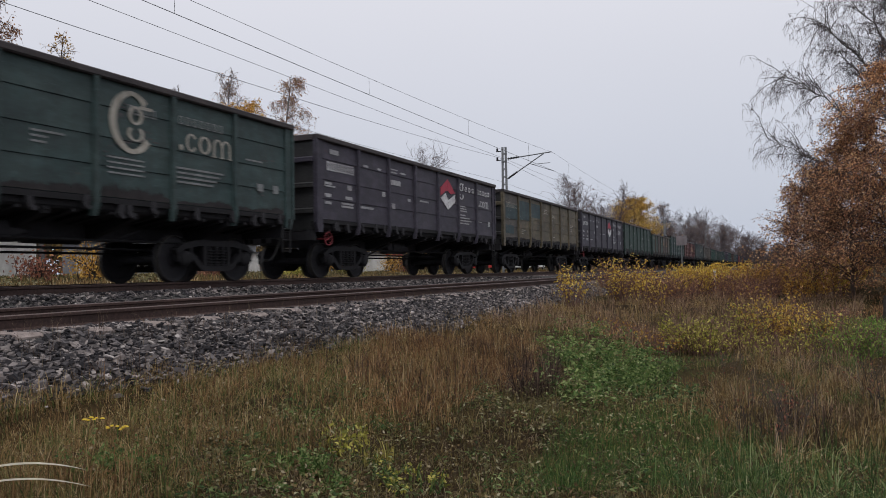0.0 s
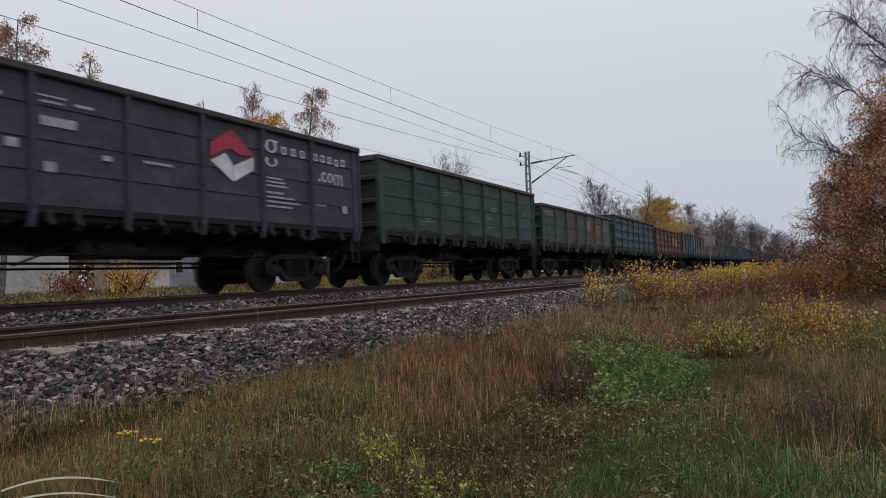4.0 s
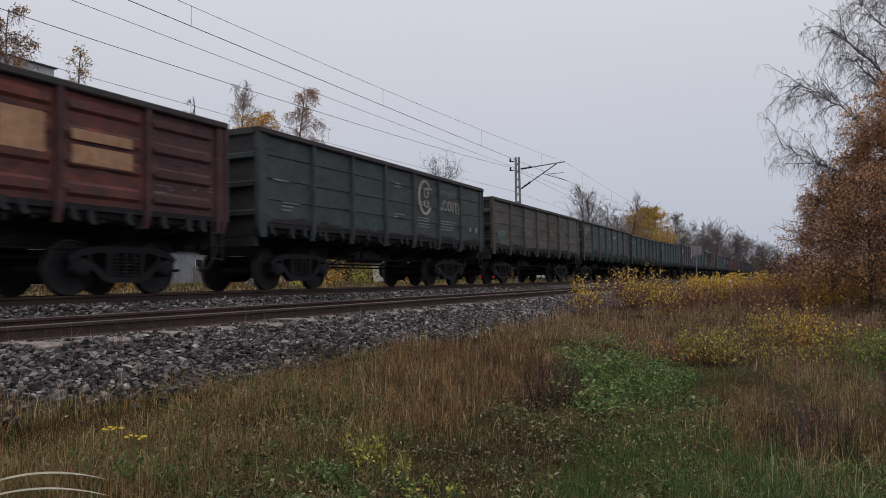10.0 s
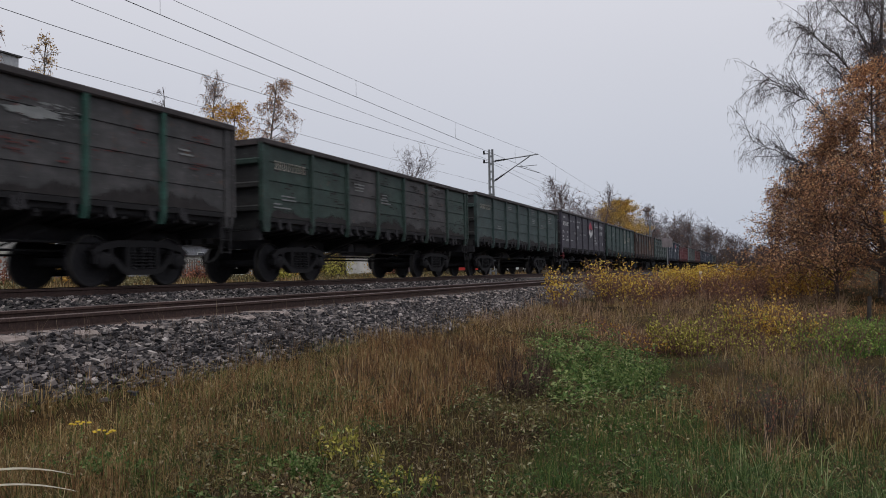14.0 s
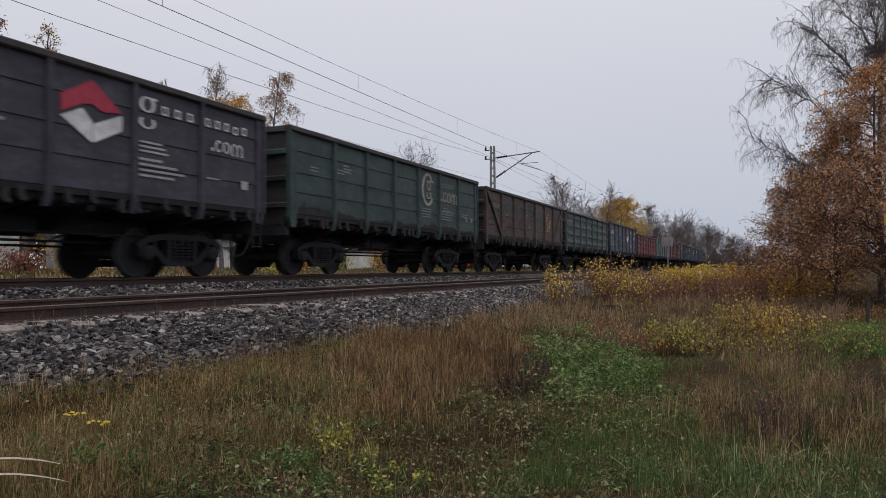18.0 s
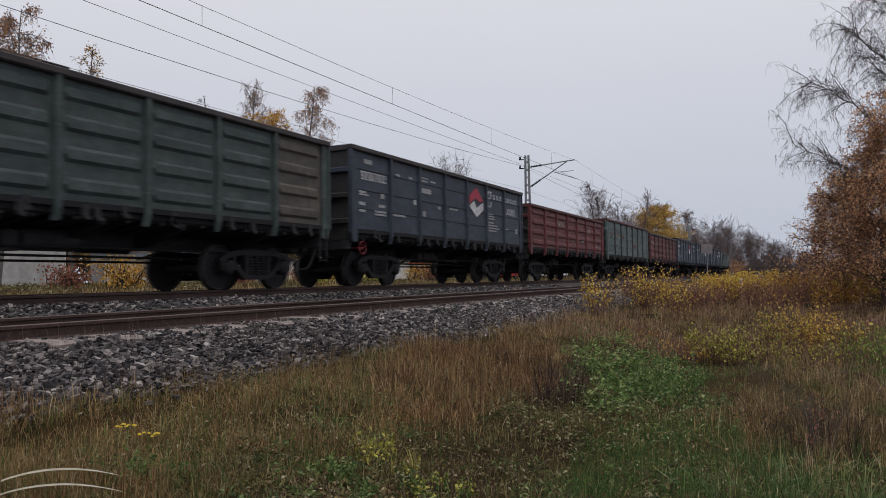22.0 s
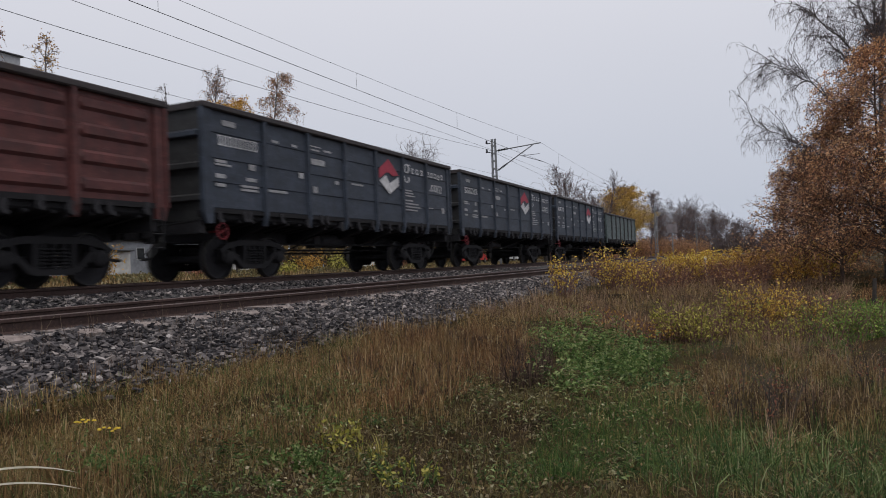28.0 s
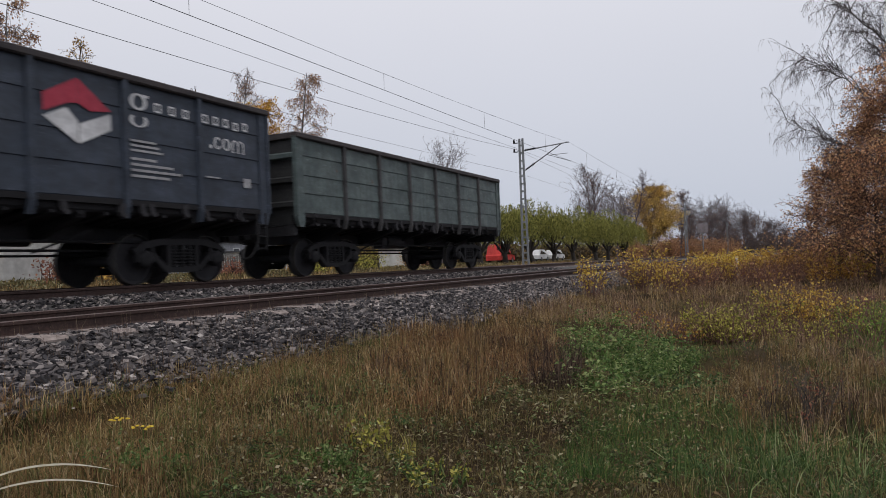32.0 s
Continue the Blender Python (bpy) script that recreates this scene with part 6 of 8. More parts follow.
def birch_limbs(seed, height, n, reach, low):
    """Limbs all round, longest low down."""
    rng = random.Random(seed)
    out = []
    for k in range(n):
        u = low + (0.95 - low) * (k + rng.random()) / n
        a = rng.uniform(0, 6.283)
        r = reach * (1 - u) ** 0.6 * rng.uniform(0.6, 1.0)
        out.append((height * u, r * math.cos(a), r * math.sin(a), r * rng.uniform(0.5, 1.0) + 0.5))
    return out


weeping_birch("tall bare weeping birch beside the path", (3.4, 26.0, ground_z(3.4, 26.0)), 14.5, 3,
              [(2.9, -3.25, -0.4, 2.3), (2.8, -2.4, -0.9, 1.3), (4.2, -2.75, 0.3, 3.2), (5.6, -2.1, -0.3, 3.2), (5.0, -1.5, 0.9, 3.0), (6.6, -1.4, 0.2, 3.2), (6.2, -0.8, -0.9, 3.4)] + birch_limbs(31, 14.5, 8, 2.6, 0.3), trunk_r=0.10, lean=(-0.05, 0))
weeping_birch("bare weeping birch with a pale thin trunk", (4.8, 28.5, ground_z(4.8, 28.5)), 13.5, 5, birch_limbs(32, 13.5, 5, 2.6, 0.3), 0.09)
make_tree("birch_tree", "bushy birch full of rusty orange leaves", (3.3, 24.0, ground_z(3.3, 24)), 6.9, 6, BARK_WARM, L_RUST, 0.42, 0.10,  70, 12, leaf_n=22320, leaf_size=0.068, weep=0.5, rise=0.55, trunk_r=0.09, crown="cone", twig_bark=TWIG_WARM, group="rusty birches")
make_tree("birch_tree", "young birch with rusty brown leaves", (4.9, 23.0, ground_z(4.9, 23)), 5.8, 7, BARK_WARM, L_RUST, 0.40, 0.10,  60, 11, leaf_n=16740, leaf_size=0.068, weep=0.5, rise=0.6, trunk_r=0.08, crown="cone", twig_bark=TWIG_WARM, group="rusty birches")
make_tree("birch_tree", "low birch full of rusty leaves", (1.15, 26.5, ground_z(1.15, 26.5)), 4.3, 13, BARK_WARM, L_RUST, 0.46, 0.10,  56, 11, leaf_n=9300, leaf_size=0.068, weep=0.4, rise=0.6, trunk_r=0.05, crown="cone", twig_bark=TWIG_WARM, group="rusty birches")
make_tree("birch_tree", "birch full of rusty orange leaves", (2.15, 25.2, ground_z(2.15, 25.2)), 5.3, 14, BARK_WARM, L_RUST, 0.44, 0.10,  64, 11, leaf_n=13485, leaf_size=0.068, weep=0.4, rise=0.6, trunk_r=0.07, crown="cone", twig_bark=TWIG_WARM, group="rusty birches")
make_tree("birch_tree", "low birch thicket with red-brown leaves", (1.9, 31.0, ground_z(1.9, 31)), 4.4, 8, BARK_WARM, L_RUST, 0.42, 0.10,  50, 10, leaf_n=8370, leaf_size=0.082, weep=0.4, rise=0.6, trunk_r=0.06, crown="cone", twig_bark=TWIG_WARM, group="rusty birches")
make_tree("birch_tree", "rusty birch thicket behind the path", (6.2, 31.0, ground_z(6.2, 31)), 7.0, 12, BARK_WARM, L_RUST, 0.42, 0.10,  60, 10, leaf_n=10230, leaf_size=0.087, weep=0.4, rise=0.6, trunk_r=0.09, crown="cone", twig_bark=TWIG_WARM, group="rusty birches")
make_tree("birch_tree", "tall birch with thin rusty-brown leaves", (4.1, 26.2, ground_z(4.1, 26.2)), 8.6, 15, BARK_WARM, L_RUST, 0.34, 0.10, 70, 12, leaf_n=15810, leaf_size=0.068, weep=0.3, rise=0.8, trunk_r=0.09, crown="cone", twig_bark=TWIG_WARM, group="rusty birches")
make_tree("birch_tree", "small bare birch sapling", (0.75, 36.0, ground_z(0.75, 36)), 3.4, 9, BARK_DARK, L_REDBROWN, 0.3, 0.05, 36, 8, leaf_n=700, leaf_size=0.08, rise=1.2, trunk_r=0.04, twig_r=0.010)


def make_bush(label, x, y, h, w, seed, leaf, leaf_n, leaf_size=0.07, stem=None, stems=40, name="shrub", group="shrubs beside the line", low=0.25, thin=1.0):
    """A shrub of many thin stems, its leaves thickest towards the tips."""
    rng = np.random.default_rng(seed)
    z = ground_z(x, y)
    t = new(name)
    t.location = (x, y, z)
    tagged(t, label, "shrub", group=group)
    A, B, RA, RB, P, lines = [], [], [], [], [], []
    for k in range(stems):
        r, ang = w * 0.5 * math.sqrt(rng.random()), rng.uniform(0, 6.28)
        p0 = (r * math.cos(ang), r * math.sin(ang), ground_z(x + r * math.cos(ang), y + r * math.sin(ang)) - z - 0.04)
        pts = limb(rng, p0, (math.cos(ang) * 0.3, math.sin(ang) * 0.3, 1.2), h * rng.uniform(0.6, 1.08), 5, 0.12, 0.02)
        lines.append(pts)
        for i, (a, b) in enumerate(zip(pts, pts[1:])):
            A.append(a); B.append(b); RA.append(thin * (0.009 - 0.0014 * i)); RB.append(thin * (0.0076 - 0.0014 * i))
        for q in range(4):
            j = rng.integers(1, 5)
            tw = limb(rng, pts[j], (pts[j] - pts[j - 1]) / np.linalg.norm(pts[j] - pts[j - 1]) + rng.normal(0, 0.6, 3), h * rng.uniform(0.15, 0.35), 3, 0.15, 0.05)
            lines.append(tw)
            for a, b in zip(tw, tw[1:]):
                A.append(a); B.append(b); RA.append(0.004 * thin); RB.append(0.003 * thin)
    for _ in range(leaf_n):
        pts = lines[rng.integers(len(lines))]
        j = rng.integers(len(pts) - 1)
        p = pts[j] + (pts[j + 1] - pts[j]) * rng.random() + rng.normal(0, leaf_size * 0.5, 3)
        if p[2] > h * low * rng.random() * 2:
            P.append(p)
    tubes_mesh("stemwork", A, B, RA, RB, stem or STEM_RED, t, 4)["kind"] = "stuff"
    leaves_mesh("foliage", P, leaf_size, leaf, t, rng)
    return t


STEM_RED = rough_mat("red_brown_stem", (0.13, 0.068, 0.058), (0.25, 0.14, 0.115), 10, 0.85, 0, 0.0)
STEM_GREY = rough_mat("grey_dead_stalk", (0.07, 0.055, 0.045), (0.16, 0.13, 0.105), 10, 0.9, 0, 0.0)
L_FRESH = leaf_mat("fresh_green_leaf", [(0.0, (0.09, 0.15, 0.035)), (0.5, (0.19, 0.29, 0.065)), (1.0, (0.40, 0.46, 0.12))])
L_GOLD = leaf_mat("golden_orange_leaf", [(0.0, (0.36, 0.20, 0.05)), (0.5, (0.66, 0.42, 0.08)), (1.0, (0.82, 0.62, 0.15))])
YB = "shrub with yellow leaves on thin red-brown stems"
for i, (x, y, h, w, n) in enumerate(((-4.75, 18.6, 1.18, 0.36, 900), (-4.25, 22.4, 1.4, 0.45, 700), (-3.95, 22.2, 1.58, 0.5, 1400), (-3.45, 21.8, 1.25, 0.45, 1000), (-3.1, 21.6, 0.8, 0.4, 350))):
    make_bush(YB, x, y, h, w, 100 + i, L_YELLOW, n, 0.072, low=0.55, stems=26)
for i in range(13):
    x = -2.9 + 0.42 * i
    make_bush("dense shrub with golden-yellow leaves", x, 29.0 + 1.1 * math.sin(i * 2.3), 1.15 + 0.12 * math.sin(i * 1.7), 1.3, 120 + i, L_YELLOW if i < 5 or i > 10 else L_OCHRE, 3000 if i < 5 or i > 10 else 1900, 0.08, stems=46)
for i in range(8):
    make_bush("reddish-brown shrub, nearly bare", -5.0 + 0.75 * i, 26.0 + 1.2 * math.sin(i * 1.9), 0.95, 1.1, 140 + i, L_COPPER, 420, 0.08, stems=60, low=0.0)
for i, (x, y, h, w, n, lf) in enumerate(((-1.7, 13.2, 0.34, 0.6, 220, L_OCHRE), (-1.35, 13.4, 0.72, 0.75, 1600, L_LIME), (-1.05, 13.2, 0.58, 0.6, 1000, L_LIME), (-0.55, 14.3, 0.42, 0.8, 420, L_LIME), (-0.5, 14.7, 0.8, 0.8, 900, L_LIME), (0.0, 14.9, 1.0, 0.9, 1500, L_GOLD), (0.4, 15.0, 0.9, 0.8, 1100, L_YELLOW), (0.75, 14.6, 0.7, 0.8, 1000, L_LIME),
                                         (0.0, 13.7, 0.42, 0.8, 500, L_LIME), (0.5, 13.9, 0.46, 0.8, 600, L_LIME), (0.95, 13.6, 0.6, 0.9, 800, L_FRESH), (1.45, 13.9, 0.62, 1.0, 1300, L_FRESH), (1.3, 15.3, 0.6, 1.0, 1100, L_FRESH), (1.9, 14.4, 0.62, 1.0, 1100, L_FRESH), (0.85, 16.0, 0.85, 0.9, 400, L_COPPER), (2.4, 15.2, 0.45, 1.0, 700, L_HERB), (-2.6, 14.4, 0.34, 0.8, 150, L_OCHRE), (-3.0, 15.2, 0.36, 0.8, 140, L_OCHRE), (-2.2, 13.6, 0.30, 0.7, 150, L_OCHRE))):
    make_bush("low shrub with golden leaves in the grass" if lf in (L_YELLOW, L_GOLD) else "low shrub with yellowing leaves in the grass", x, y, h, w, 160 + i, lf, n, 0.05, stems=40, low=0.1, group="low shrubs in the meadow")
make_bush("yellow shrub at the foot of the birch", 1.6, 26.2, 1.15, 1.1, 181, L_YELLOW, 1800, 0.08)
make_bush("ochre shrub at the foot of the birch", 0.9, 25.2, 1.0, 1.2, 182, L_OCHRE, 1300, 0.08)


# ---- grass ----
def meadow_z(X, Y):
    """The ground sheet under the plants, with its soft humps."""
    soft = (X > -4.9) & (X < 12)
    return bank(X, Y) + np.where(soft, 0.05 * np.sin(X * 2.1 + Y * 0.7) + 0.04 * np.sin(Y * 1.7 - X), 0)


def blades_mesh(name, X, Y, H, W, lean, material, label, rng, category="grass", out=None, widths=(1.0, 0.9, 0.65)):
    """Grass blades of three bent segments each; out gives the way they lean, widths their shape from foot to neck."""
    n = len(X)
    Z = meadow_z(X, Y) - 0.02
    a = rng.uniform(0, 6.28, n) if out is None else out + rng.normal(0, 0.5, n)
    d = np.stack([np.cos(a), np.sin(a), np.zeros(n)], 1)
    f = rng.uniform(0, 6.28, n)
    s = np.stack([np.cos(f), np.sin(f), np.zeros(n)], 1) * (W / 2)[:, None]
    P = np.stack([X, Y, Z], 1)
    b = np.minimum(np.abs(rng.normal(0, lean, n)), 1.7)[:, None]
    up = np.array([[0, 0, 1.0]])
    rows = []
    for u, w in zip((0.0, 0.4, 0.74), widths):
        c = P + (up * (u - 0.42 * np.minimum(b, 1.35) * u * u) + d * b * 0.75 * u * u) * H[:, None]
        rows += [c - s * w, c + s * w]
    tip = P + (up * (1 - 0.42 * np.minimum(b, 1.35) - 0.16 * b * b * (b > 0.9)) + d * b * 0.75) * H[:, None]
    V = np.stack(rows + [tip], 1)
    F = np.array([[0, 1, 3], [0, 3, 2], [2, 3, 5], [2, 5, 4], [4, 5, 6]])[None] + (np.arange(n) * 7)[:, None, None]
    ob = mesh_from(name, V.reshape(-1, 3), F.reshape(-1, 3), material)
    return tagged(ob, label, category, kind="stuff")


def tufts(name, CX, CY, per, h0, h1, w0, w1, spread, lean, material, label, rng, widths=(1.0, 0.9, 0.65)):
    """Tufts of blades that rise from one foot and fall outwards, each tuft of its own height."""
    n = len(CX)
    k = np.repeat(np.arange(n), per)
    a = rng.uniform(0, 6.28, len(k))
    r = spread * np.sqrt(rng.random(len(k))) * rng.uniform(0.5, 1.4, n)[k]
    tall = rng.uniform(h0, h1, n)[k] * rng.uniform(0.5, 1.08, len(k))
    return blades_mesh(name, CX[k] + r * np.cos(a), CY[k] + r * np.sin(a), tall, rng.uniform(w0, w1, len(k)), lean, material, label, rng, out=a, widths=widths)


def forbs(name, X, Y, H, per, size, material, label, rng, spread=0.5, slim=0.5, category="herbs"):
    """Leafy herbs: folded leaves set round a short stem, spreading outwards."""
    n = len(X)
    k = np.repeat(np.arange(n), per)
    m = len(k)
    u = rng.uniform(0.15, 1.0, m) ** 0.8
    a = rng.uniform(0, 6.28, m)
    reach = spread * H[k] * (0.25 + 0.75 * rng.random(m)) * (1.15 - 0.6 * u)
    B = np.stack([X[k] + reach * np.cos(a), Y[k] + reach * np.sin(a), meadow_z(X[k], Y[k]) + H[k] * u], 1)
    d = np.stack([np.cos(a), np.sin(a), rng.normal(0.05, 0.45, m)], 1)
    d = d / np.linalg.norm(d, axis=1, keepdims=True)
    e = np.cross(d, np.stack([rng.normal(0, 0.4, m), rng.normal(0, 0.4, m), np.ones(m)], 1))
    e = e / np.linalg.norm(e, axis=1, keepdims=True)
    f = np.cross(e, d)
    s = size * rng.uniform(0.55, 1.35, (m, 1))
    L = B + s * (0.45 * d + slim * 0.5 * e + 0.12 * f)
    R = B + s * (0.45 * d - slim * 0.5 * e + 0.12 * f)
    T = B + s * d - s * 0.12 * f
    V = np.stack([B, L, T, R], 1)
    F = np.array([[0, 2, 1], [0, 3, 2]])[None] + (np.arange(m) * 4)[:, None, None]
    ob = mesh_from(name, V.reshape(-1, 3), F.reshape(-1, 3), material)
    return tagged(ob, label, category, kind="stuff")


G_DRY = leaf_mat("dry_straw", [(0.0, (0.085, 0.050, 0.024)), (0.4, (0.25, 0.160, 0.070)), (0.8, (0.46, 0.32, 0.145)), (1.0, (0.70, 0.56, 0.33))])
G_RED = leaf_mat("rusty_dry_grass", [(0.0, (0.075, 0.038, 0.022)), (0.5, (0.27, 0.145, 0.070)), (0.85, (0.45, 0.27, 0.13)), (1.0, (0.62, 0.43, 0.24))])
G_GREEN = leaf_mat("autumn_green_grass", [(0.0, (0.030, 0.056, 0.016)), (0.5, (0.090, 0.145, 0.040)), (0.85, (0.21, 0.26, 0.08)), (1.0, (0.42, 0.38, 0.18))])
G_TUFT = leaf_mat("tussock_blade", [(0.0, (0.030, 0.060, 0.018)), (0.6, (0.085, 0.145, 0.045)), (0.88, (0.22, 0.29, 0.11)), (1.0, (0.50, 0.52, 0.29))])
G_OLIVE = leaf_mat("olive_meadow_grass", [(0.0, (0.050, 0.042, 0.018)), (0.5, (0.160, 0.132, 0.050)), (0.85, (0.30, 0.235, 0.095)), (1.0, (0.50, 0.40, 0.21))])
G_DEAD = leaf_mat("dead_grey_stalk", [(0.0, (0.085, 0.060, 0.042)), (0.5, (0.210, 0.158, 0.105)), (1.0, (0.40, 0.32, 0.22))])
G_FRESH = leaf_mat("fresh_green_grass", [(0.0, (0.06, 0.14, 0.03)), (0.6, (0.15, 0.28, 0.06)), (1.0, (0.32, 0.42, 0.13))])
G_SOFT = leaf_mat("soft_dark_grass", [(0.0, (0.028, 0.065, 0.018)), (0.6, (0.075, 0.14, 0.036)), (1.0, (0.16, 0.23, 0.07))])
G_MAUVE = leaf_mat("mauve_dead_stalk", [(0.0, (0.075, 0.044, 0.032)), (0.5, (0.26, 0.165, 0.108)), (1.0, (0.56, 0.40, 0.26))])
G_UMBER = leaf_mat("umber_dead_stalk", [(0.0, (0.030, 0.020, 0.018)), (0.6, (0.085, 0.056, 0.045)), (1.0, (0.24, 0.165, 0.12))])
L_PALE = leaf_mat("withered_leaf", [(0.0, (0.05, 0.04, 0.022)), (0.45, (0.13, 0.11, 0.052)), (0.85, (0.25, 0.23, 0.11)), (1.0, (0.46, 0.43, 0.28))])
L_LITTER = leaf_mat("fallen_leaf", [(0.0, (0.07, 0.045, 0.028)), (0.4, (0.19, 0.125, 0.065)), (0.8, (0.31, 0.24, 0.11)), (1.0, (0.52, 0.45, 0.31))])
L_DOCK = leaf_mat("dark_herb_leaf", [(0.0, (0.030, 0.058, 0.020)), (0.5, (0.085, 0.14, 0.045)), (0.85, (0.19, 0.26, 0.09)), (1.0, (0.40, 0.46, 0.22))])


def patch(rng, n, x0, x1, y0, y1, near=1.0):
    """Random places, thicker towards the near end."""
    return rng.uniform(x0, x1, n), y0 + (y1 - y0) * rng.random(n) ** near


def clumpy(X, Y, rng, k=1.0, cut=0.35):
    """Thins places out into tufts."""
    v = 0.5 + 0.25 * np.sin(X * 3.1 * k + 1.7 * np.sin(Y * 1.3 * k)) + 0.25 * np.sin(Y * 2.7 * k + 2.1 * np.sin(X * 1.9 * k))
    return rng.random(len(X)) < np.clip((v - cut * 0.5) * 1.5, 0.08, 1)


def inside(X, Y, cx, cy, rx, ry, rng, soft=0.25, shear=0.0):
    """Whether places lie in a ragged ellipse whose middle slants by shear."""
    return ((X - cx - shear * (Y - cy)) / rx) ** 2 + ((Y - cy) / ry) ** 2 < 1 + rng.normal(0, soft, len(X)) + 0.25 * np.sin(X * 4.1 + Y * 2.3)


def in_view(X, Y):
    return (X < 0.32 * Y + 1.2) & (X > -1.15 * Y - 1.6)


def build_grass():
    rng = np.random.default_rng(77)

    def spots(n, x0, x1, y0, y1, near=1.3, where=None):
        X, Y = patch(rng, n, x0, x1, y0, y1, near)
        keep = in_view(X, Y)
        if where is not None:
            keep &= where(X, Y)
        return X[keep], Y[keep]

    edge = lambda X, Y: X > -5.12 + 0.09 * np.sin(Y * 1.3) + rng.normal(0, 0.07, len(X))
    # golden straw tufts along the foot of the ballast
    X, Y = spots(2300, -5.3, -3.1, 2.2, 17.5, 1.35, lambda X, Y: edge(X, Y) & (X < -4.1 + 0.45 * np.sin(Y * 0.8) + rng.normal(0, 0.4, len(X))))
    tufts("dry_grass", X, Y, 20, 0.10, 0.29, 0.0025, 0.0055, 0.10, 0.85, G_DRY, "straw-coloured dry grass in tufts at the foot of the ballast", rng)
    X, Y = spots(1100, -5.15, -3.0, 2.2, 7.5, 1.2, lambda X, Y: edge(X, Y) & clumpy(X, Y, rng, 1.6, 0.9))
    tufts("rusty_grass", X, Y, 14, 0.14, 0.33, 0.0025, 0.005, 0.07, 0.6, G_RED, "thin reddish dry grass among the straw", rng)
    # stray stalks on the ballast and beside the rail
    X, Y = patch(rng, 650, -6.5, -5.0, 2.5, 17, 1.3)
    blades_mesh("ballast_weeds", X, Y, rng.uniform(0.10, 0.36, len(X)), rng.uniform(0.002, 0.004, len(X)), 0.35, G_DEAD, "thin dead stalks growing through the ballast", rng)
    X, Y = patch(rng, 60, -5.9, -5.05, 3.0, 8, 1.0)
    tufts("ballast_weeds", X, Y, 9, 0.15, 0.42, 0.002, 0.0035, 0.06, 0.35, G_UMBER, "dark dead weeds standing in the ballast", rng, (0.8, 0.8, 1.6))
    # tall rusty stand
    where = lambda X, Y: edge(X, Y) & inside(X, Y, -3.75, 8.7, 1.05, 3.1, rng, 0.2, -0.12)
    X, Y = spots(1250, -5.1, -2.0, 5.4, 12.5, 1.1, where)
    tufts("rusty_grass", X, Y, 18, 0.15, 0.36, 0.003, 0.006, 0.09, 0.55, G_RED, "tall rusty-brown dry grass standing in tufts", rng, (0.9, 0.7, 1.15))
    X, Y = spots(420, -5.0, -2.2, 5.6, 12.0, 1.1, where)
    tufts("rusty_grass", X, Y, 8, 0.22, 0.46, 0.003, 0.005, 0.08, 0.45, G_DRY, "tall pale stalks rising out of the rusty grass", rng, (0.8, 0.6, 1.3))
    X, Y = spots(420, -5.0, -2.2, 5.6, 12.0, 1.1, where)
    tufts("dead_stalks", X, Y, 14, 0.14, 0.40, 0.003, 0.006, 0.10, 0.6, G_UMBER, "dark dead stalks among the rusty grass", rng, (0.9, 0.8, 1.1))
    X, Y = spots(420, -5.0, -2.2, 5.4, 12.5, 1.1, where)
    tufts("meadow_grass", X, Y, 14, 0.12, 0.30, 0.003, 0.007, 0.11, 0.9, G_OLIVE, "olive grass growing through the rusty stand", rng)
    X, Y = spots(240, -5.0, -2.4, 3.0, 11.0, 1.1, lambda X, Y: edge(X, Y) & clumpy(X, Y, rng, 2.4, 0.9))
    forbs("withered_herbs", X, Y, rng.uniform(0.14, 0.34, len(X)), 12, 0.035, L_LITTER, "withered brown-leaved herbs in the dry grass", rng, 0.5, 0.45)
    # dark dead stand beside it
    X, Y = spots(260, -3.3, -1.8, 7.0, 10.2, 1.0, lambda X, Y: inside(X, Y, -2.6, 8.5, 0.36, 1.3, rng, 0.2, -0.22))
    tufts("dead_stalks", X, Y, 22, 0.20, 0.44, 0.003, 0.006, 0.09, 0.5, G_UMBER, "dark umber dead stalks in a dense stand", rng, (0.9, 0.8, 1.1))
    # olive meadow over everything, in low tufts
    X, Y = spots(5200, -5.1, 3.2, 2.6, 20, 1.6, lambda X, Y: edge(X, Y) & clumpy(X, Y, rng, 1.3, 0.5))
    tufts("meadow_grass", X, Y, 13, 0.07, 0.22, 0.003, 0.007, 0.10, 1.1, G_OLIVE, "low olive-brown meadow grass in loose tufts", rng)
    X, Y = spots(46000, -5.1, 3.2, 2.6, 20, 1.6, edge)
    blades_mesh("meadow_grass", X, Y, rng.uniform(0.03, 0.13, len(X)), rng.uniform(0.003, 0.007, len(X)), 1.7, G_DEAD, "brown thatch lying under the grass", rng)
    X, Y = spots(48000, -5.0, 1.6, 2.6, 8.8, 1.3, lambda X, Y: edge(X, Y) & clumpy(X, Y, rng, 2.3, 0.25))
    blades_mesh("meadow_grass", X, Y, rng.uniform(0.04, 0.17, len(X)), rng.uniform(0.003, 0.006, len(X)), 1.3, G_OLIVE, "short olive-brown grass covering the near meadow", rng)
    X, Y = spots(900, -5.0, -1.2, 2.6, 8.0, 1.2, lambda X, Y: edge(X, Y) & clumpy(X, Y, rng, 2.7, 0.7))
    tufts("meadow_grass", X, Y, 12, 0.10, 0.26, 0.003, 0.005, 0.08, 0.9, G_GREEN, "dull green grass among the straw", rng)
    X, Y = spots(22000, -5.1, -3.0, 2.5, 8.6, 1.2, edge)
    half = rng.random(len(X)) < 0.6
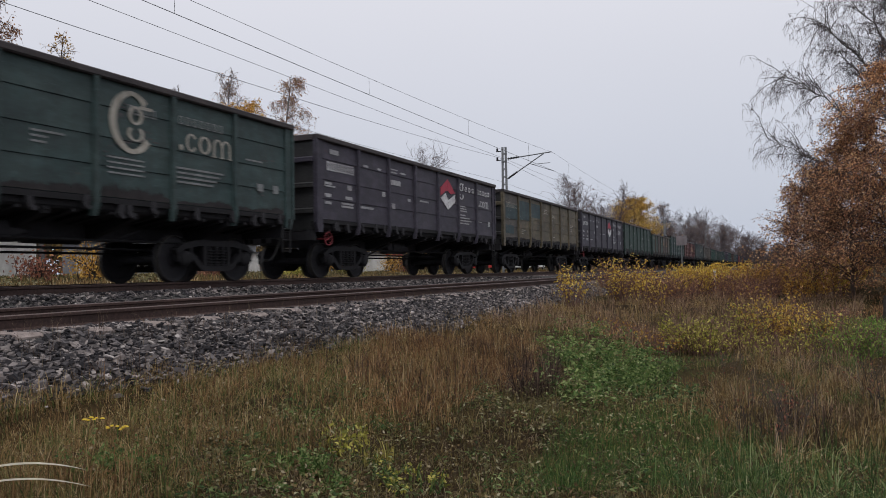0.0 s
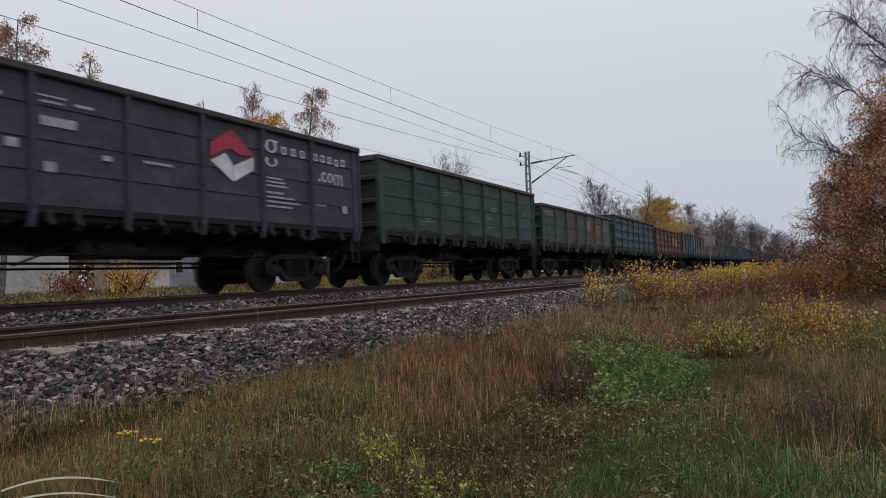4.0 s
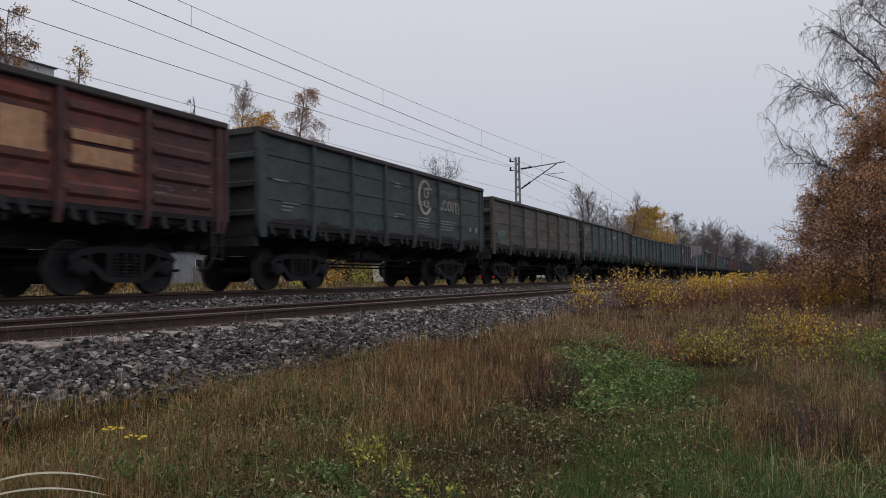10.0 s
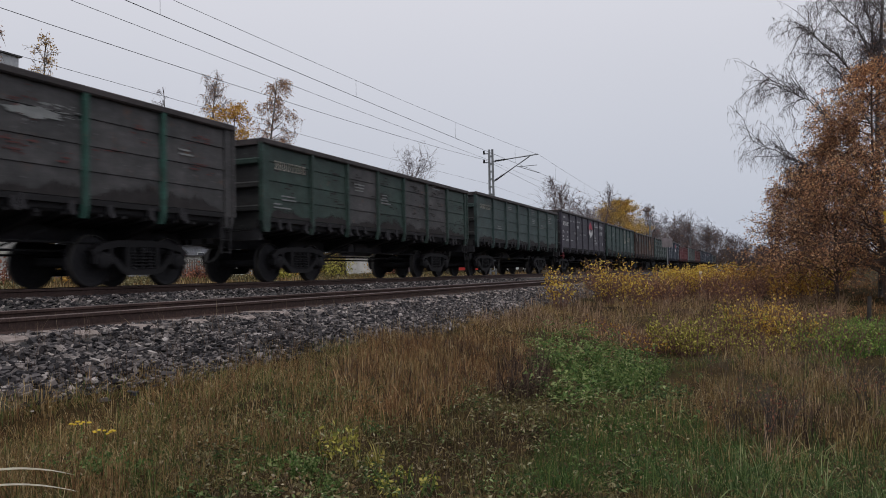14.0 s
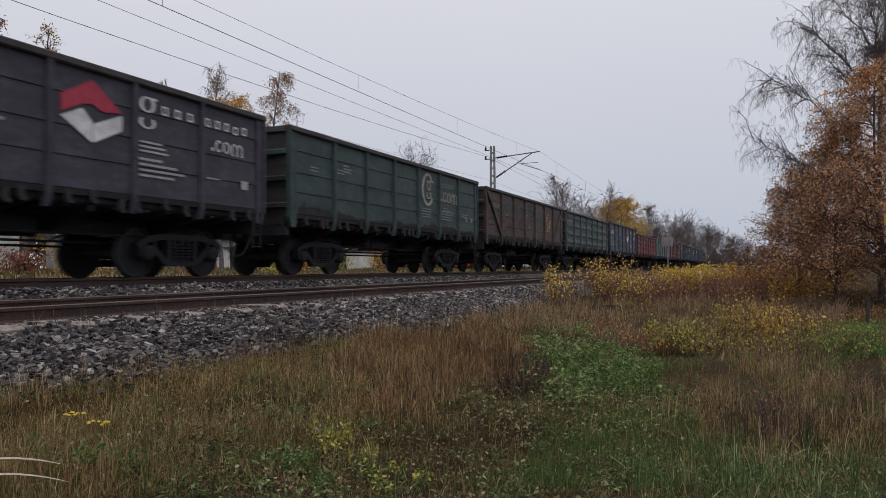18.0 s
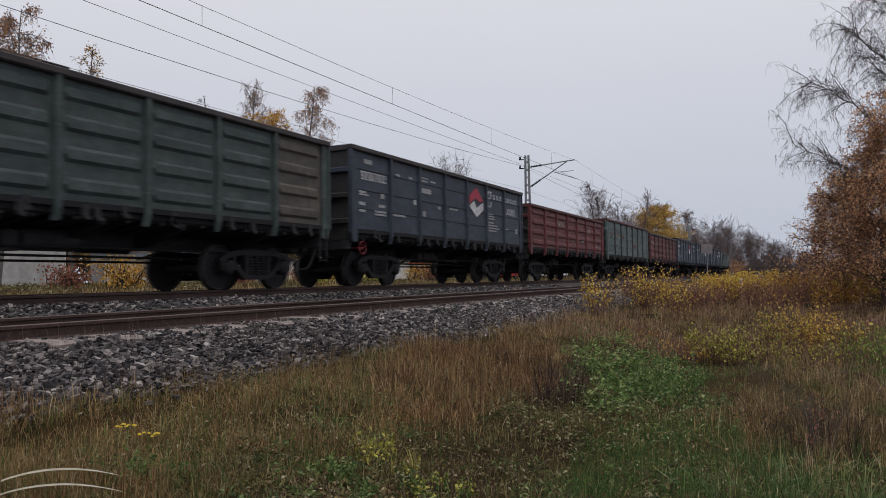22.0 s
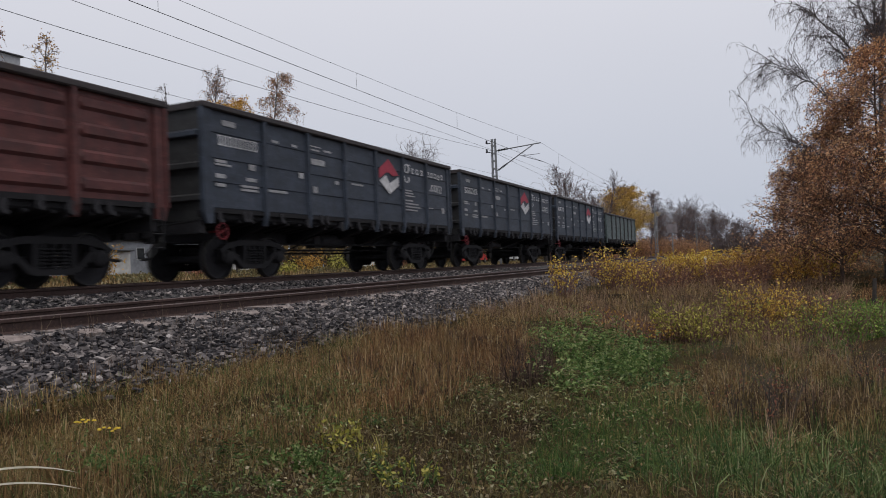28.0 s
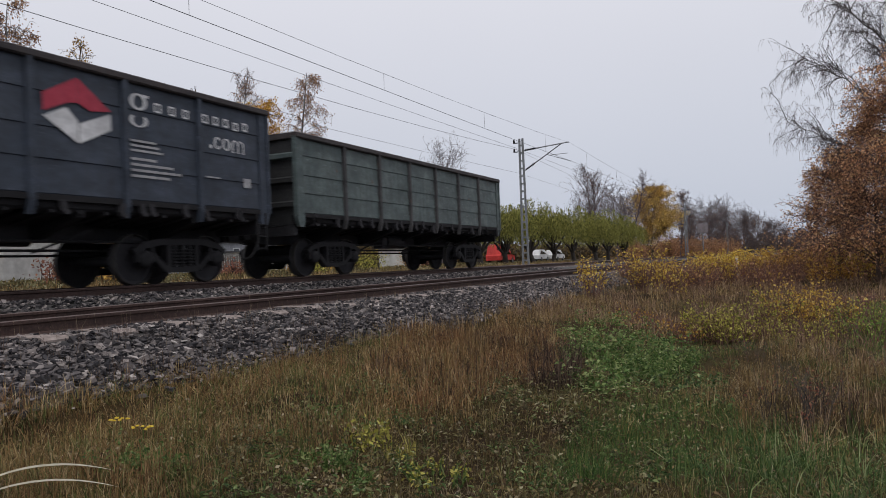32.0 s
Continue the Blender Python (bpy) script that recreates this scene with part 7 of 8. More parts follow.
    blades_mesh("dry_grass", X[half], Y[half], rng.uniform(0.06, 0.24, half.sum()), rng.uniform(0.0025, 0.005, half.sum()), 0.9, G_DRY, "short straw between the tufts", rng)
    blades_mesh("meadow_grass", X[~half], Y[~half], rng.uniform(0.06, 0.22, (~half).sum()), rng.uniform(0.0025, 0.006, (~half).sum()), 0.9, G_GREEN, "dull green blades between the straw tufts", rng)
    # lush green grass
    green = lambda X, Y: (X > -1.45 + 0.3 * np.sin(Y * 1.7) - 0.05 * (Y - 5) + rng.normal(0, 0.25, len(X)))
    X, Y = spots(1500, -2.4, 3.2, 4.2, 14, 1.4, lambda X, Y: green(X, Y) & clumpy(X, Y, rng, 1.1, 0.8))
    tufts("green_grass", X, Y, 18, 0.12, 0.30, 0.003, 0.008, 0.10, 1.15, G_GREEN, "lush long green grass bent over in tufts", rng)
    X, Y = spots(700, -2.6, 3.6, 6.0, 16, 1.2, lambda X, Y: clumpy(X, Y, rng, 0.9, 0.9))
    tufts("dry_grass", X, Y, 16, 0.14, 0.36, 0.003, 0.006, 0.09, 0.8, G_DRY, "dry straw tufts mixed into the green meadow", rng)
    # soft dark grass in a hollow
    X, Y = spots(700, -2.2, 0.0, 4.6, 8.0, 1.1, lambda X, Y: inside(X, Y, -1.05, 6.0, 0.55, 1.5, rng, 0.2, 0.16))
    tufts("soft_grass", X, Y, 28, 0.12, 0.26, 0.002, 0.0045, 0.13, 1.2, G_SOFT, "soft dark green grass lying over in a hollow", rng)
    # bright tussocks
    X, Y = spots(190, -0.9, 1.7, 4.5, 7.4, 1.1, lambda X, Y: inside(X, Y, 0.15, 5.9, 1.0, 1.3, rng, 0.3))
    tufts("tussock_grass", X, Y, 24, 0.18, 0.36, 0.004, 0.009, 0.08, 1.45, G_TUFT, "long pale-green grass bent over in tussocks", rng)
    # mauve-brown dead stalks to the side of the green
    stand = lambda X, Y: inside(X, Y, 0.15, 9.2, 1.05, 2.8, rng, 0.25, 0.10)
    X, Y = spots(250, -1.4, 2.0, 6.2, 13.2, 1.2, lambda X, Y: stand(X, Y) & clumpy(X, Y, rng, 0.9, 0.7))
    tufts("dead_stalks", X, Y, 20, 0.20, 0.48, 0.003, 0.006, 0.09, 0.6, G_MAUVE, "dead mauve-brown stalks standing in the grass", rng, (0.9, 0.8, 1.2))
    X, Y = spots(430, -1.2, 2.0, 6.4, 13.0, 1.2, stand)
    tufts("dry_grass", X, Y, 16, 0.18, 0.44, 0.003, 0.006, 0.10, 0.75, G_DRY, "bleached dry grass bent among the dead stalks", rng)
    X, Y = rng.normal(0.12, 0.16, 16), rng.normal(7.45, 0.35, 16)
    tufts("dead_stalks", X, Y, 9, 0.24, 0.50, 0.003, 0.006, 0.06, 0.4, G_UMBER, "dark clump of dead stalks", rng, (0.9, 0.8, 1.3))
    # fresh green beside the path
    X, Y = spots(1100, 0.3, 5.5, 13.5, 24, 1.2, lambda X, Y: (X > 0.06 * Y - 0.2) & (Y < 18.5 + rng.normal(0, 0.6, len(X))))
    tufts("green_grass", X, Y, 18, 0.20, 0.50, 0.007, 0.013, 0.14, 0.9, G_FRESH, "fresh green grass beside the path", rng)
    # straw further along the line and round the shrubs
    X, Y = spots(1900, -5.9, 3.5, 13, 36, 1.2, lambda X, Y: (X > -5.05 - np.clip((Y - 17) * 0.15, 0, 0.7)) & (X < 0.12 * Y - 0.6))
    red = rng.random(len(X)) < 0.5
    tufts("dry_grass", X[~red], Y[~red], 18, 0.16, 0.44, 0.005, 0.010, 0.16, 0.7, G_DRY, "pale dry grass among the shrubs", rng)
    tufts("rusty_grass", X[red], Y[red], 18, 0.18, 0.56, 0.005, 0.010, 0.14, 0.5, G_MAUVE, "rusty dry grass among the shrubs", rng, (0.9, 0.8, 1.2))
    # worn path with short bleached grass
    X, Y = patch(rng, 12000, 0.4, 6.5, 17, 26, 1.1)
    keep = np.abs(X - 0.05 * Y - 0.45 - 0.35 * (Y - 20) * 0.2) < 0.55 + rng.normal(0, 0.15, len(X))
    X, Y = X[keep], Y[keep]
    blades_mesh("path_grass", X, Y, rng.uniform(0.03, 0.10, len(X)), rng.uniform(0.012, 0.022, len(X)), 1.5, G_DRY, "short bleached grass on the worn path", rng)
    X, Y = patch(rng, 1500, 1.4, 9.0, 19.5, 36, 1.0)
    keep = X > 0.10 * Y + 0.1
    tufts("rusty_grass", X[keep], Y[keep], 12, 0.08, 0.26, 0.008, 0.016, 0.20, 0.9, G_RED, "short rusty grass under the birches", rng)
    # far weeds on the other side of the line
    X, Y = patch(rng, 14000, -21.5, -15.2, 10, 70, 1.2)
    blades_mesh("trackside_weeds", X, Y, rng.uniform(0.1, 0.5, len(X)), rng.uniform(0.02, 0.05, len(X)), 0.4, G_DRY, "dry weeds on the far side of the line", rng)
    X, Y = patch(rng, 14000, -21.5, -16.0, 12, 52, 1.2)
    Z = bank(X, Y) + 0.05 + 0.45 * rng.random(len(X)) * (0.5 + 0.5 * np.sin(Y * 1.1 + X))
    ob = leaves_mesh("trackside_shrubs", np.stack([X, Y, Z], 1), 0.09, L_PALE, None, rng)
    tagged(ob, "low pale-leaved weeds on the far side of the line", "weeds", kind="stuff")
    # grass on the far yard
    X, Y = patch(rng, 9000, -45, -22, 18, 90, 1.2)
    blades_mesh("yard_grass", X, Y, rng.uniform(0.1, 0.3, len(X)), rng.uniform(0.04, 0.08, len(X)), 0.4, G_OLIVE, "short grass beyond the line", rng)
    # meadow round and behind the standpoint
    X, Y = patch(rng, 22000, -4.8, 7.0, -7.0, 3.4)
    X, Y = X[np.hypot(X, Y) > 0.5], Y[np.hypot(X, Y) > 0.5]
    blades_mesh("meadow_grass", X, Y, rng.uniform(0.04, 0.16, len(X)), rng.uniform(0.005, 0.010, len(X)), 1.6, G_OLIVE, "low olive-brown meadow grass", rng)
    # leafy green herb patch with ragged edges
    X, Y = spots(1500, -4.6, -0.6, 6.8, 15.5, 1.1, lambda X, Y: inside(X, Y, -2.45, 11.0, 0.85, 3.6, rng, 0.35, -0.17) & clumpy(X, Y, rng, 1.6, 0.5))
    forbs("green_herbs", X, Y, rng.uniform(0.10, 0.36, len(X)), 16, 0.060, L_HERB, "patch of leafy green herbs", rng, 0.6)
    X, Y = spots(260, -2.6, -0.6, 7.2, 12.5, 1.1, lambda X, Y: inside(X, Y, -1.45, 9.4, 0.65, 2.4, rng, 0.35, -0.14))
    forbs("dark_herbs", X, Y, rng.uniform(0.08, 0.24, len(X)), 14, 0.055, L_DOCK, "dark-leaved herbs among the grass", rng, 0.7)
    # low herbs, green and withered, in the near meadow
    near = lambda X, Y: (X > -3.5 - 0.25 * (Y - 4)) & clumpy(X, Y, rng, 2.1, 0.7)
    X, Y = spots(950, -4.2, -0.7, 3.0, 7.6, 1.3, near)
    forbs("small_herbs", X, Y, rng.uniform(0.05, 0.17, len(X)), 12, 0.042, L_DOCK, "small green herbs in the near meadow", rng, 0.8, 0.42)
    X, Y = spots(1150, -4.0, -0.8, 3.2, 8.0, 1.2, near)
    forbs("withered_herbs", X, Y, rng.uniform(0.06, 0.20, len(X)), 10, 0.040, L_PALE, "pale withered herbs caught in the low grass", rng, 0.8, 0.42)
    X, Y = spots(200, -3.2, -1.3, 5.8, 8.6, 1.0, lambda X, Y: inside(X, Y, -2.0, 7.0, 0.5, 0.9, rng, 0.4))
    forbs("withered_herbs", X, Y, rng.uniform(0.10, 0.26, len(X)), 11, 0.050, L_PALE, "pale-tipped withering herbs beside the dead stalks", rng, 0.7, 0.45)
    X, Y = spots(26000, -4.8, 1.2, 3.0, 10, 1.5, lambda X, Y: clumpy(X, Y, rng, 1.5, 0.6))
    Z = meadow_z(X, Y) + 0.02 + 0.08 * rng.random(len(X))
    ob = leaves_mesh("fallen_leaves", np.stack([X, Y, Z], 1), 0.030, L_LITTER, None, rng, "", 0.0, 0.6)
    tagged(ob, "brown fallen leaves and small withered herbs", "leaf litter", kind="stuff")


build_grass()


# ---- buildings, signs and small things ----
M_PLASTER = rough_mat("dirty_white_plaster", (0.50, 0.49, 0.46), (0.68, 0.67, 0.64), 3, 0.9, 0, 0.2)
M_GREYWALL = rough_mat("grey_cladding", (0.20, 0.21, 0.23), (0.30, 0.31, 0.33), 4, 0.8, 0, 0.2)
M_PALEWALL = rough_mat("pale_grey_render", (0.40, 0.41, 0.43), (0.52, 0.53, 0.55), 2, 0.9, 0, 0.1)
M_ROOF = rough_mat("dark_roofing", (0.05, 0.05, 0.055), (0.10, 0.10, 0.105), 6, 0.8, 0, 0.3)
M_WOODGREY = rough_mat("weathered_grey_wood", (0.12, 0.11, 0.10), (0.24, 0.22, 0.20), 9, 0.9, 0, 0.4)
M_GLASS = rough_mat("dark_window_glass", (0.02, 0.022, 0.025), (0.04, 0.042, 0.046), 2, 0.1, 0, 0.0, spec=0.6)
M_SIGN = rough_mat("sign_white_enamel", (0.62, 0.62, 0.62), (0.76, 0.76, 0.76), 6, 0.5, 0, 0.1)
M_BOARD = rough_mat("dull_sign_back", (0.20, 0.175, 0.18), (0.28, 0.25, 0.26), 6, 0.6, 0, 0.1)
M_SIGNYEL = rough_mat("sign_yellow_enamel", (0.66, 0.44, 0.03), (0.76, 0.53, 0.05), 6, 0.5, 0, 0.1)
M_REDPAINT = rough_mat("bright_red_paint", (0.50, 0.035, 0.03), (0.62, 0.06, 0.05), 6, 0.45, 0, 0.1)


def make_house(name, label, x0, x1, y0, y1, h, wall, roof=0.25, windows=0, doors=0):
    """A plain building with a flat overhanging roof; its long side faces the line."""
    z = ground_z((x0 + x1) / 2, (y0 + y1) / 2) - 0.1
    t = new(name)
    t.location = ((x0 + x1) / 2, (y0 + y1) / 2, z)
    tagged(t, label, "building")
    hx, hy = (x1 - x0) / 2, (y1 - y0) / 2
    for nm, b in (("wall", (hx - 0.2, hx, -hy, hy)), ("wall", (-hx, -hx + 0.2, -hy, hy)), ("wall", (-hx + 0.2, hx - 0.2, -hy, -hy + 0.2)), ("wall", (-hx + 0.2, hx - 0.2, hy - 0.2, hy))):
        bm = bmesh.new()
        box(bm, *b, 0, h)
        part(nm, bm, wall, t)
    bm = bmesh.new()
    box(bm, -hx - 0.25, hx + 0.25, -hy - 0.25, hy + 0.25, h + 0.004, h + roof)
    part("roof", bm, M_ROOF, t)
    for k in range(windows):
        y = -hy + 2 * hy * (k + 0.5) / windows
        win = new("window")
        win.parent = t
        bm = bmesh.new()
        box(bm, hx + 0.003, hx + 0.03, y - 0.5, y + 0.5, h * 0.45, h * 0.8)
        part("pane", bm, M_GLASS, win)
        bm = bmesh.new()
        for a in (-0.55, 0.5):
            box(bm, hx + 0.003, hx + 0.05, y + a, y + a + 0.05, h * 0.45 - 0.05, h * 0.8 + 0.05)
        for c in (h * 0.45 - 0.05, h * 0.8):
            box(bm, hx + 0.003, hx + 0.05, y - 0.5, y + 0.5, c, c + 0.05)
        part("window_frame", bm, M_SIGN, win)
    for k in range(doors):
        y = -hy + 2 * hy * (k + 0.7) / max(doors, 1)
        bm = bmesh.new()
        box(bm, hx + 0.003, hx + 0.05, y - 0.45, y + 0.45, 0.1, min(2.05, h * 0.85))
        part("door", bm, M_WOODGREY, t)
    return t


make_house("white_garage", "long low white-plastered garage building", -42, -34, 6, 25.7, 2.7, M_PLASTER, 0.2)
make_house("white_shed", "small white shed with a dark flat roof", -51.5, -48, 42.5, 45.7, 2.0, M_PLASTER, 0.12, doors=0)
make_house("grey_workshop", "grey low workshop building with windows", -70, -60, 56, 76, 3.4, M_GREYWALL, 0.25, windows=4)
make_house("white_lodge", "low white building behind weeds", -56, -50, 60.5, 66, 2.1, M_PLASTER, 0.15, doors=1)
make_house("apartment_block", "tall pale grey apartment block with a dark roof edge", -84, -70, 14, 52.9, 23.0, M_PALEWALL, 0.14)


def make_fence():
    t = new("board_fence")
    t.location = (-46, 48, ground_z(-46, 48))
    tagged(t, "weathered grey board fence", "fence")
    for k in range(22):
        bm = bmesh.new()
        y = k * 0.30
        box(bm, -0.012, 0.012, y, y + 0.22, 0.05, 1.5 + 0.08 * math.sin(k * 2.1))
        part("board", bm, M_WOODGREY, t)
    for z in (0.4, 1.2):
        bm = bmesh.new()
        box(bm, -0.06, -0.014, 0, 6.6, z, z + 0.08)
        part("fence_rail", bm, M_WOODGREY, t)


make_fence()


def make_car(label, x, y, paint, h=1.5, length=4.3, turn=90):
    """A parked car: body shell with cabin, windows and four wheels."""
    t = new("parked_car")
    t.matrix_basis = pose(x, y, ground_z(x, y), 0, 0, turn)
    tagged(t, label, "car", group="cars beyond the willows")
    L = length / 2
    out = [(-L, 0.35), (-L, 0.85), (-L * 0.92, 0.98), (-L * 0.78, h - 0.04), (-L * 0.6, h), (L * 0.25, h), (L * 0.52, 0.98), (L * 0.95, 0.85), (L, 0.6), (L, 0.35)]
    bm = bmesh.new()
    a = [bm.verts.new((px, -0.85 + (0.12 if pz > 1.0 else 0), pz)) for px, pz in out]
    b = [bm.verts.new((px, 0.85 - (0.12 if pz > 1.0 else 0), pz)) for px, pz in out]
    bm.faces.new(a)
    bm.faces.new(b[::-1])
    for i in range(len(out)):
        bm.faces.new((a[i], b[i], b[(i + 1) % len(out)], a[(i + 1) % len(out)]))
    part("body", bm, paint, t)
    for s in (-1, 1):
        bm = bmesh.new()
        y0 = s * 0.80
        vs = [bm.verts.new((px, s * 0.845 - (0 if pz < 1.0 else s * 0.105), pz)) for px, pz in ((-L * 0.8, 0.99), (L * 0.46, 0.99), (L * 0.22, h - 0.10), (-L * 0.68, h - 0.10))]
        bm.faces.new(vs if s < 0 else vs[::-1])
        bmesh.ops.solidify(bm, geom=bm.faces[:], thickness=-0.012)
        part("side_window", bm, M_GLASS, t)
        for k in (-0.62, 0.62):
            w = new("wheel")
            w.parent = t
            bm = bmesh.new()
            rod(bm, (k * L, s * 0.70, 0.31), (k * L, s * 0.88, 0.31), 0.31, 0.31, 16)
            part("tyre", bm, M_RUBBER, w)
            bm = bmesh.new()
            rod(bm, (k * L, s * 0.86, 0.31), (k * L, s * 0.89, 0.31), 0.19, 0.17, 12)
            part("rim", bm, M_STEEL, w)
    return t


make_car("bright red van parked beyond the willows", -30.0, 77.5, M_REDPAINT, 2.1, 4.6)
make_car("white car parked beyond the willows", -32.0, 97.0, M_SIGN, 1.6, 4.4)
make_car("white car parked beyond the willows", -32.0, 104.5, M_SIGN, 1.6, 4.4)
kiosk = make_house("white_kiosk", "small white kiosk with a red band beyond the line", -37, -34, 62.6, 66.0, 1.9, M_PLASTER, 0.12, windows=3)
bm = bmesh.new()
box(bm, 1.503, 1.53, -1.7, 1.7, 1.58, 1.88)
part("red_band", bm, M_REDPAINT, kiosk, "bright red painted band")


def sign_on_post(label, x, y, z0, z1, w, board, depth=0.03, bars=0, frame=None):
    t = new("trackside_sign")
    g = ground_z(x, y)
    t.location = (x, y, g)
    tagged(t, label, "sign")
    bm = bmesh.new()
    rod(bm, (0, depth + 0.035, -0.1), (0, depth + 0.035, z1 - g), 0.03, 0.03, 8)
    part("post", bm, M_STEEL, t)
    bm = bmesh.new()
    box(bm, -w / 2, w / 2, 0, depth, z0 - g, z1 - g)
    part("board", bm, board, t)
    if bars:
        bm = bmesh.new()
        for k in range(bars):
            box(bm, -w * 0.38 + k * w * 0.76 / bars, -w * 0.38 + (k + 0.7) * w * 0.76 / bars, -0.004, -0.001, z0 - g + (z1 - z0) * 0.3, z0 - g + (z1 - z0) * 0.7)
        part("lettering", bm, M_GRIME2, t, "dark lettering bars")
    return t


sign_on_post("pale grey blank board on a steel post", -4.9, 45.0, 1.40, 1.95, 0.60, M_BOARD)
sign_on_post("small yellow sign with dark writing on a post", 3.36, 22.0, 1.22, 1.52, 0.74, M_SIGNYEL, bars=4)
bm = bmesh.new()
rod(bm, (0, 0, -0.05), (0.03, 0, 0.62), 0.05, 0.04, 8)
ob = part("wooden_stake", bm, BARK_DARK)
ob.location = (2.2, 18.9, ground_z(2.2, 18.9))
tagged(ob, "dark wooden stake in the grass", "stake")
bm = bmesh.new()
rod(bm, (0, 0, -0.05), (0, 0, 0.85), 0.04, 0.04, 8)
rod(bm, (0, 0, 0.852), (0, 0, 0.93), 0.055, 0.045, 8)
ob = part("marker_post", bm, M_SIGN)
ob.location = (-1.93, 28.0, ground_z(-1.93, 28.0))
tagged(ob, "small white marker post among the shrubs", "marker post")


def arched_blade(pts, w):
    """A long pale grass blade, bent over."""
    bm = bmesh.new()
    prev = None
    for i, p in enumerate(pts):
        k = w * (1 - (i / (len(pts) - 1)) ** 3)
        cur = [bm.verts.new((p[0], p[1] - k * 0.45, p[2] - k * 0.3)), bm.verts.new((p[0], p[1] + k * 0.45, p[2] + k * 0.3))]
        if prev:
            bm.faces.new((prev[0], cur[0], cur[1], prev[1]))
        prev = cur
    bmesh.ops.solidify(bm, geom=bm.faces[:], thickness=0.001)
    ob = part("long_grass_blade", bm, M_STRAW)
    tagged(ob, "long pale straw blade arching over the meadow", "grass blade", group="pale blades")


M_STRAW = rough_mat("bleached_straw", (0.74, 0.70, 0.56), (0.86, 0.82, 0.70), 9, 0.8, 0, 0.1)
def arc(p, q, rise):
    """Points on a low arc from p to q."""
    return [(p[0] + (q[0] - p[0]) * u, p[1] + (q[1] - p[1]) * u, p[2] + (q[2] - p[2]) * u + rise * 4 * u * (1 - u)) for u in [i / 14 for i in range(15)]]


arched_blade(arc((-4.20, 2.52, -1.00), (-3.10, 2.62, -0.80), 0.085), 0.018)
arched_blade(arc((-4.05, 2.42, -1.02), (-2.95, 2.52, -0.84), 0.080), 0.015)


M_TANSY = rough_mat("tansy_yellow", (0.56, 0.37, 0.03), (0.72, 0.52, 0.06), 30, 0.7, 0, 0.1)


def make_tansy(x, y, z):
    t = new("yellow_flower")
    t.location = (x, y, ground_z(x, y))
    tagged(t, "yellow button flower on a thin green stem", "flower", group="yellow flowers")
    top = z - ground_z(x, y)
    bm = bmesh.new()
    rod(bm, (0, 0, -0.03), (0, 0, top), 0.004, 0.003, 5)
    part("stem", bm, L_HERB, t)
    rng = random.Random(int(x * 100))
    for k in range(9):
        bm = bmesh.new()
        p = (rng.uniform(-0.075, 0.075), rng.uniform(-0.05, 0.05), top + rng.uniform(-0.004, 0.016))
        rod(bm, p, (p[0], p[1], p[2] + 0.008), 0.014, 0.010, 7)
        part("flower_head", bm, M_TANSY, t)


make_tansy(-4.40, 3.78, -0.86)
make_tansy(-4.16, 3.76, -0.90)
grass_rng = np.random.default_rng(5)
G_GOLD = leaf_mat("yellowed_blade", [(0.0, (0.16, 0.15, 0.03)), (0.5, (0.40, 0.34, 0.08)), (1.0, (0.62, 0.55, 0.20))])
tufts("yellow_grass_plant", np.array([-2.72, -2.63, -2.80, -2.68]), np.array([4.72, 4.80, 4.84, 4.92]), 15, 0.16, 0.26, 0.007, 0.012, 0.05, 0.75, G_GOLD, "tuft of broad yellowed grass blades", grass_rng)
make_bush("yellow-green leafy plant beside the yellow tuft", -2.95, 4.75, 0.24, 0.22, 201, L_LIME, 130, 0.045, stem=L_LIME, stems=9, name="meadow_plant", group="meadow plants", low=0.0, thin=0.4)
make_bush("green leafy plant in the near meadow", -2.95, 4.2, 0.15, 0.4, 202, L_HERB, 380, 0.032, stem=L_HERB, stems=20, name="meadow_plant", group="meadow plants", low=0.0)
make_bush("green leafy plant in the near meadow", -2.2, 4.4, 0.14, 0.4, 203, L_LIME, 300, 0.03, stem=L_HERB, stems=20, name="meadow_plant", group="meadow plants", low=0.0)
for i, (x, y, h) in enumerate(((0.05, 7.3, 0.55), (0.15, 7.9, 0.6), (-0.25, 8.3, 0.5), (0.9, 8.9, 0.75), (-0.6, 11.0, 0.5), (0.4, 12.4, 0.6))):
    make_bush("dead grey-brown weed with bare branching stalks", x, y, h, 0.4, 210 + i, L_REDBROWN, 50, 0.03, stem=STEM_GREY, stems=11, name="dead_weed", group="dead weeds", low=0.0, thin=0.4)

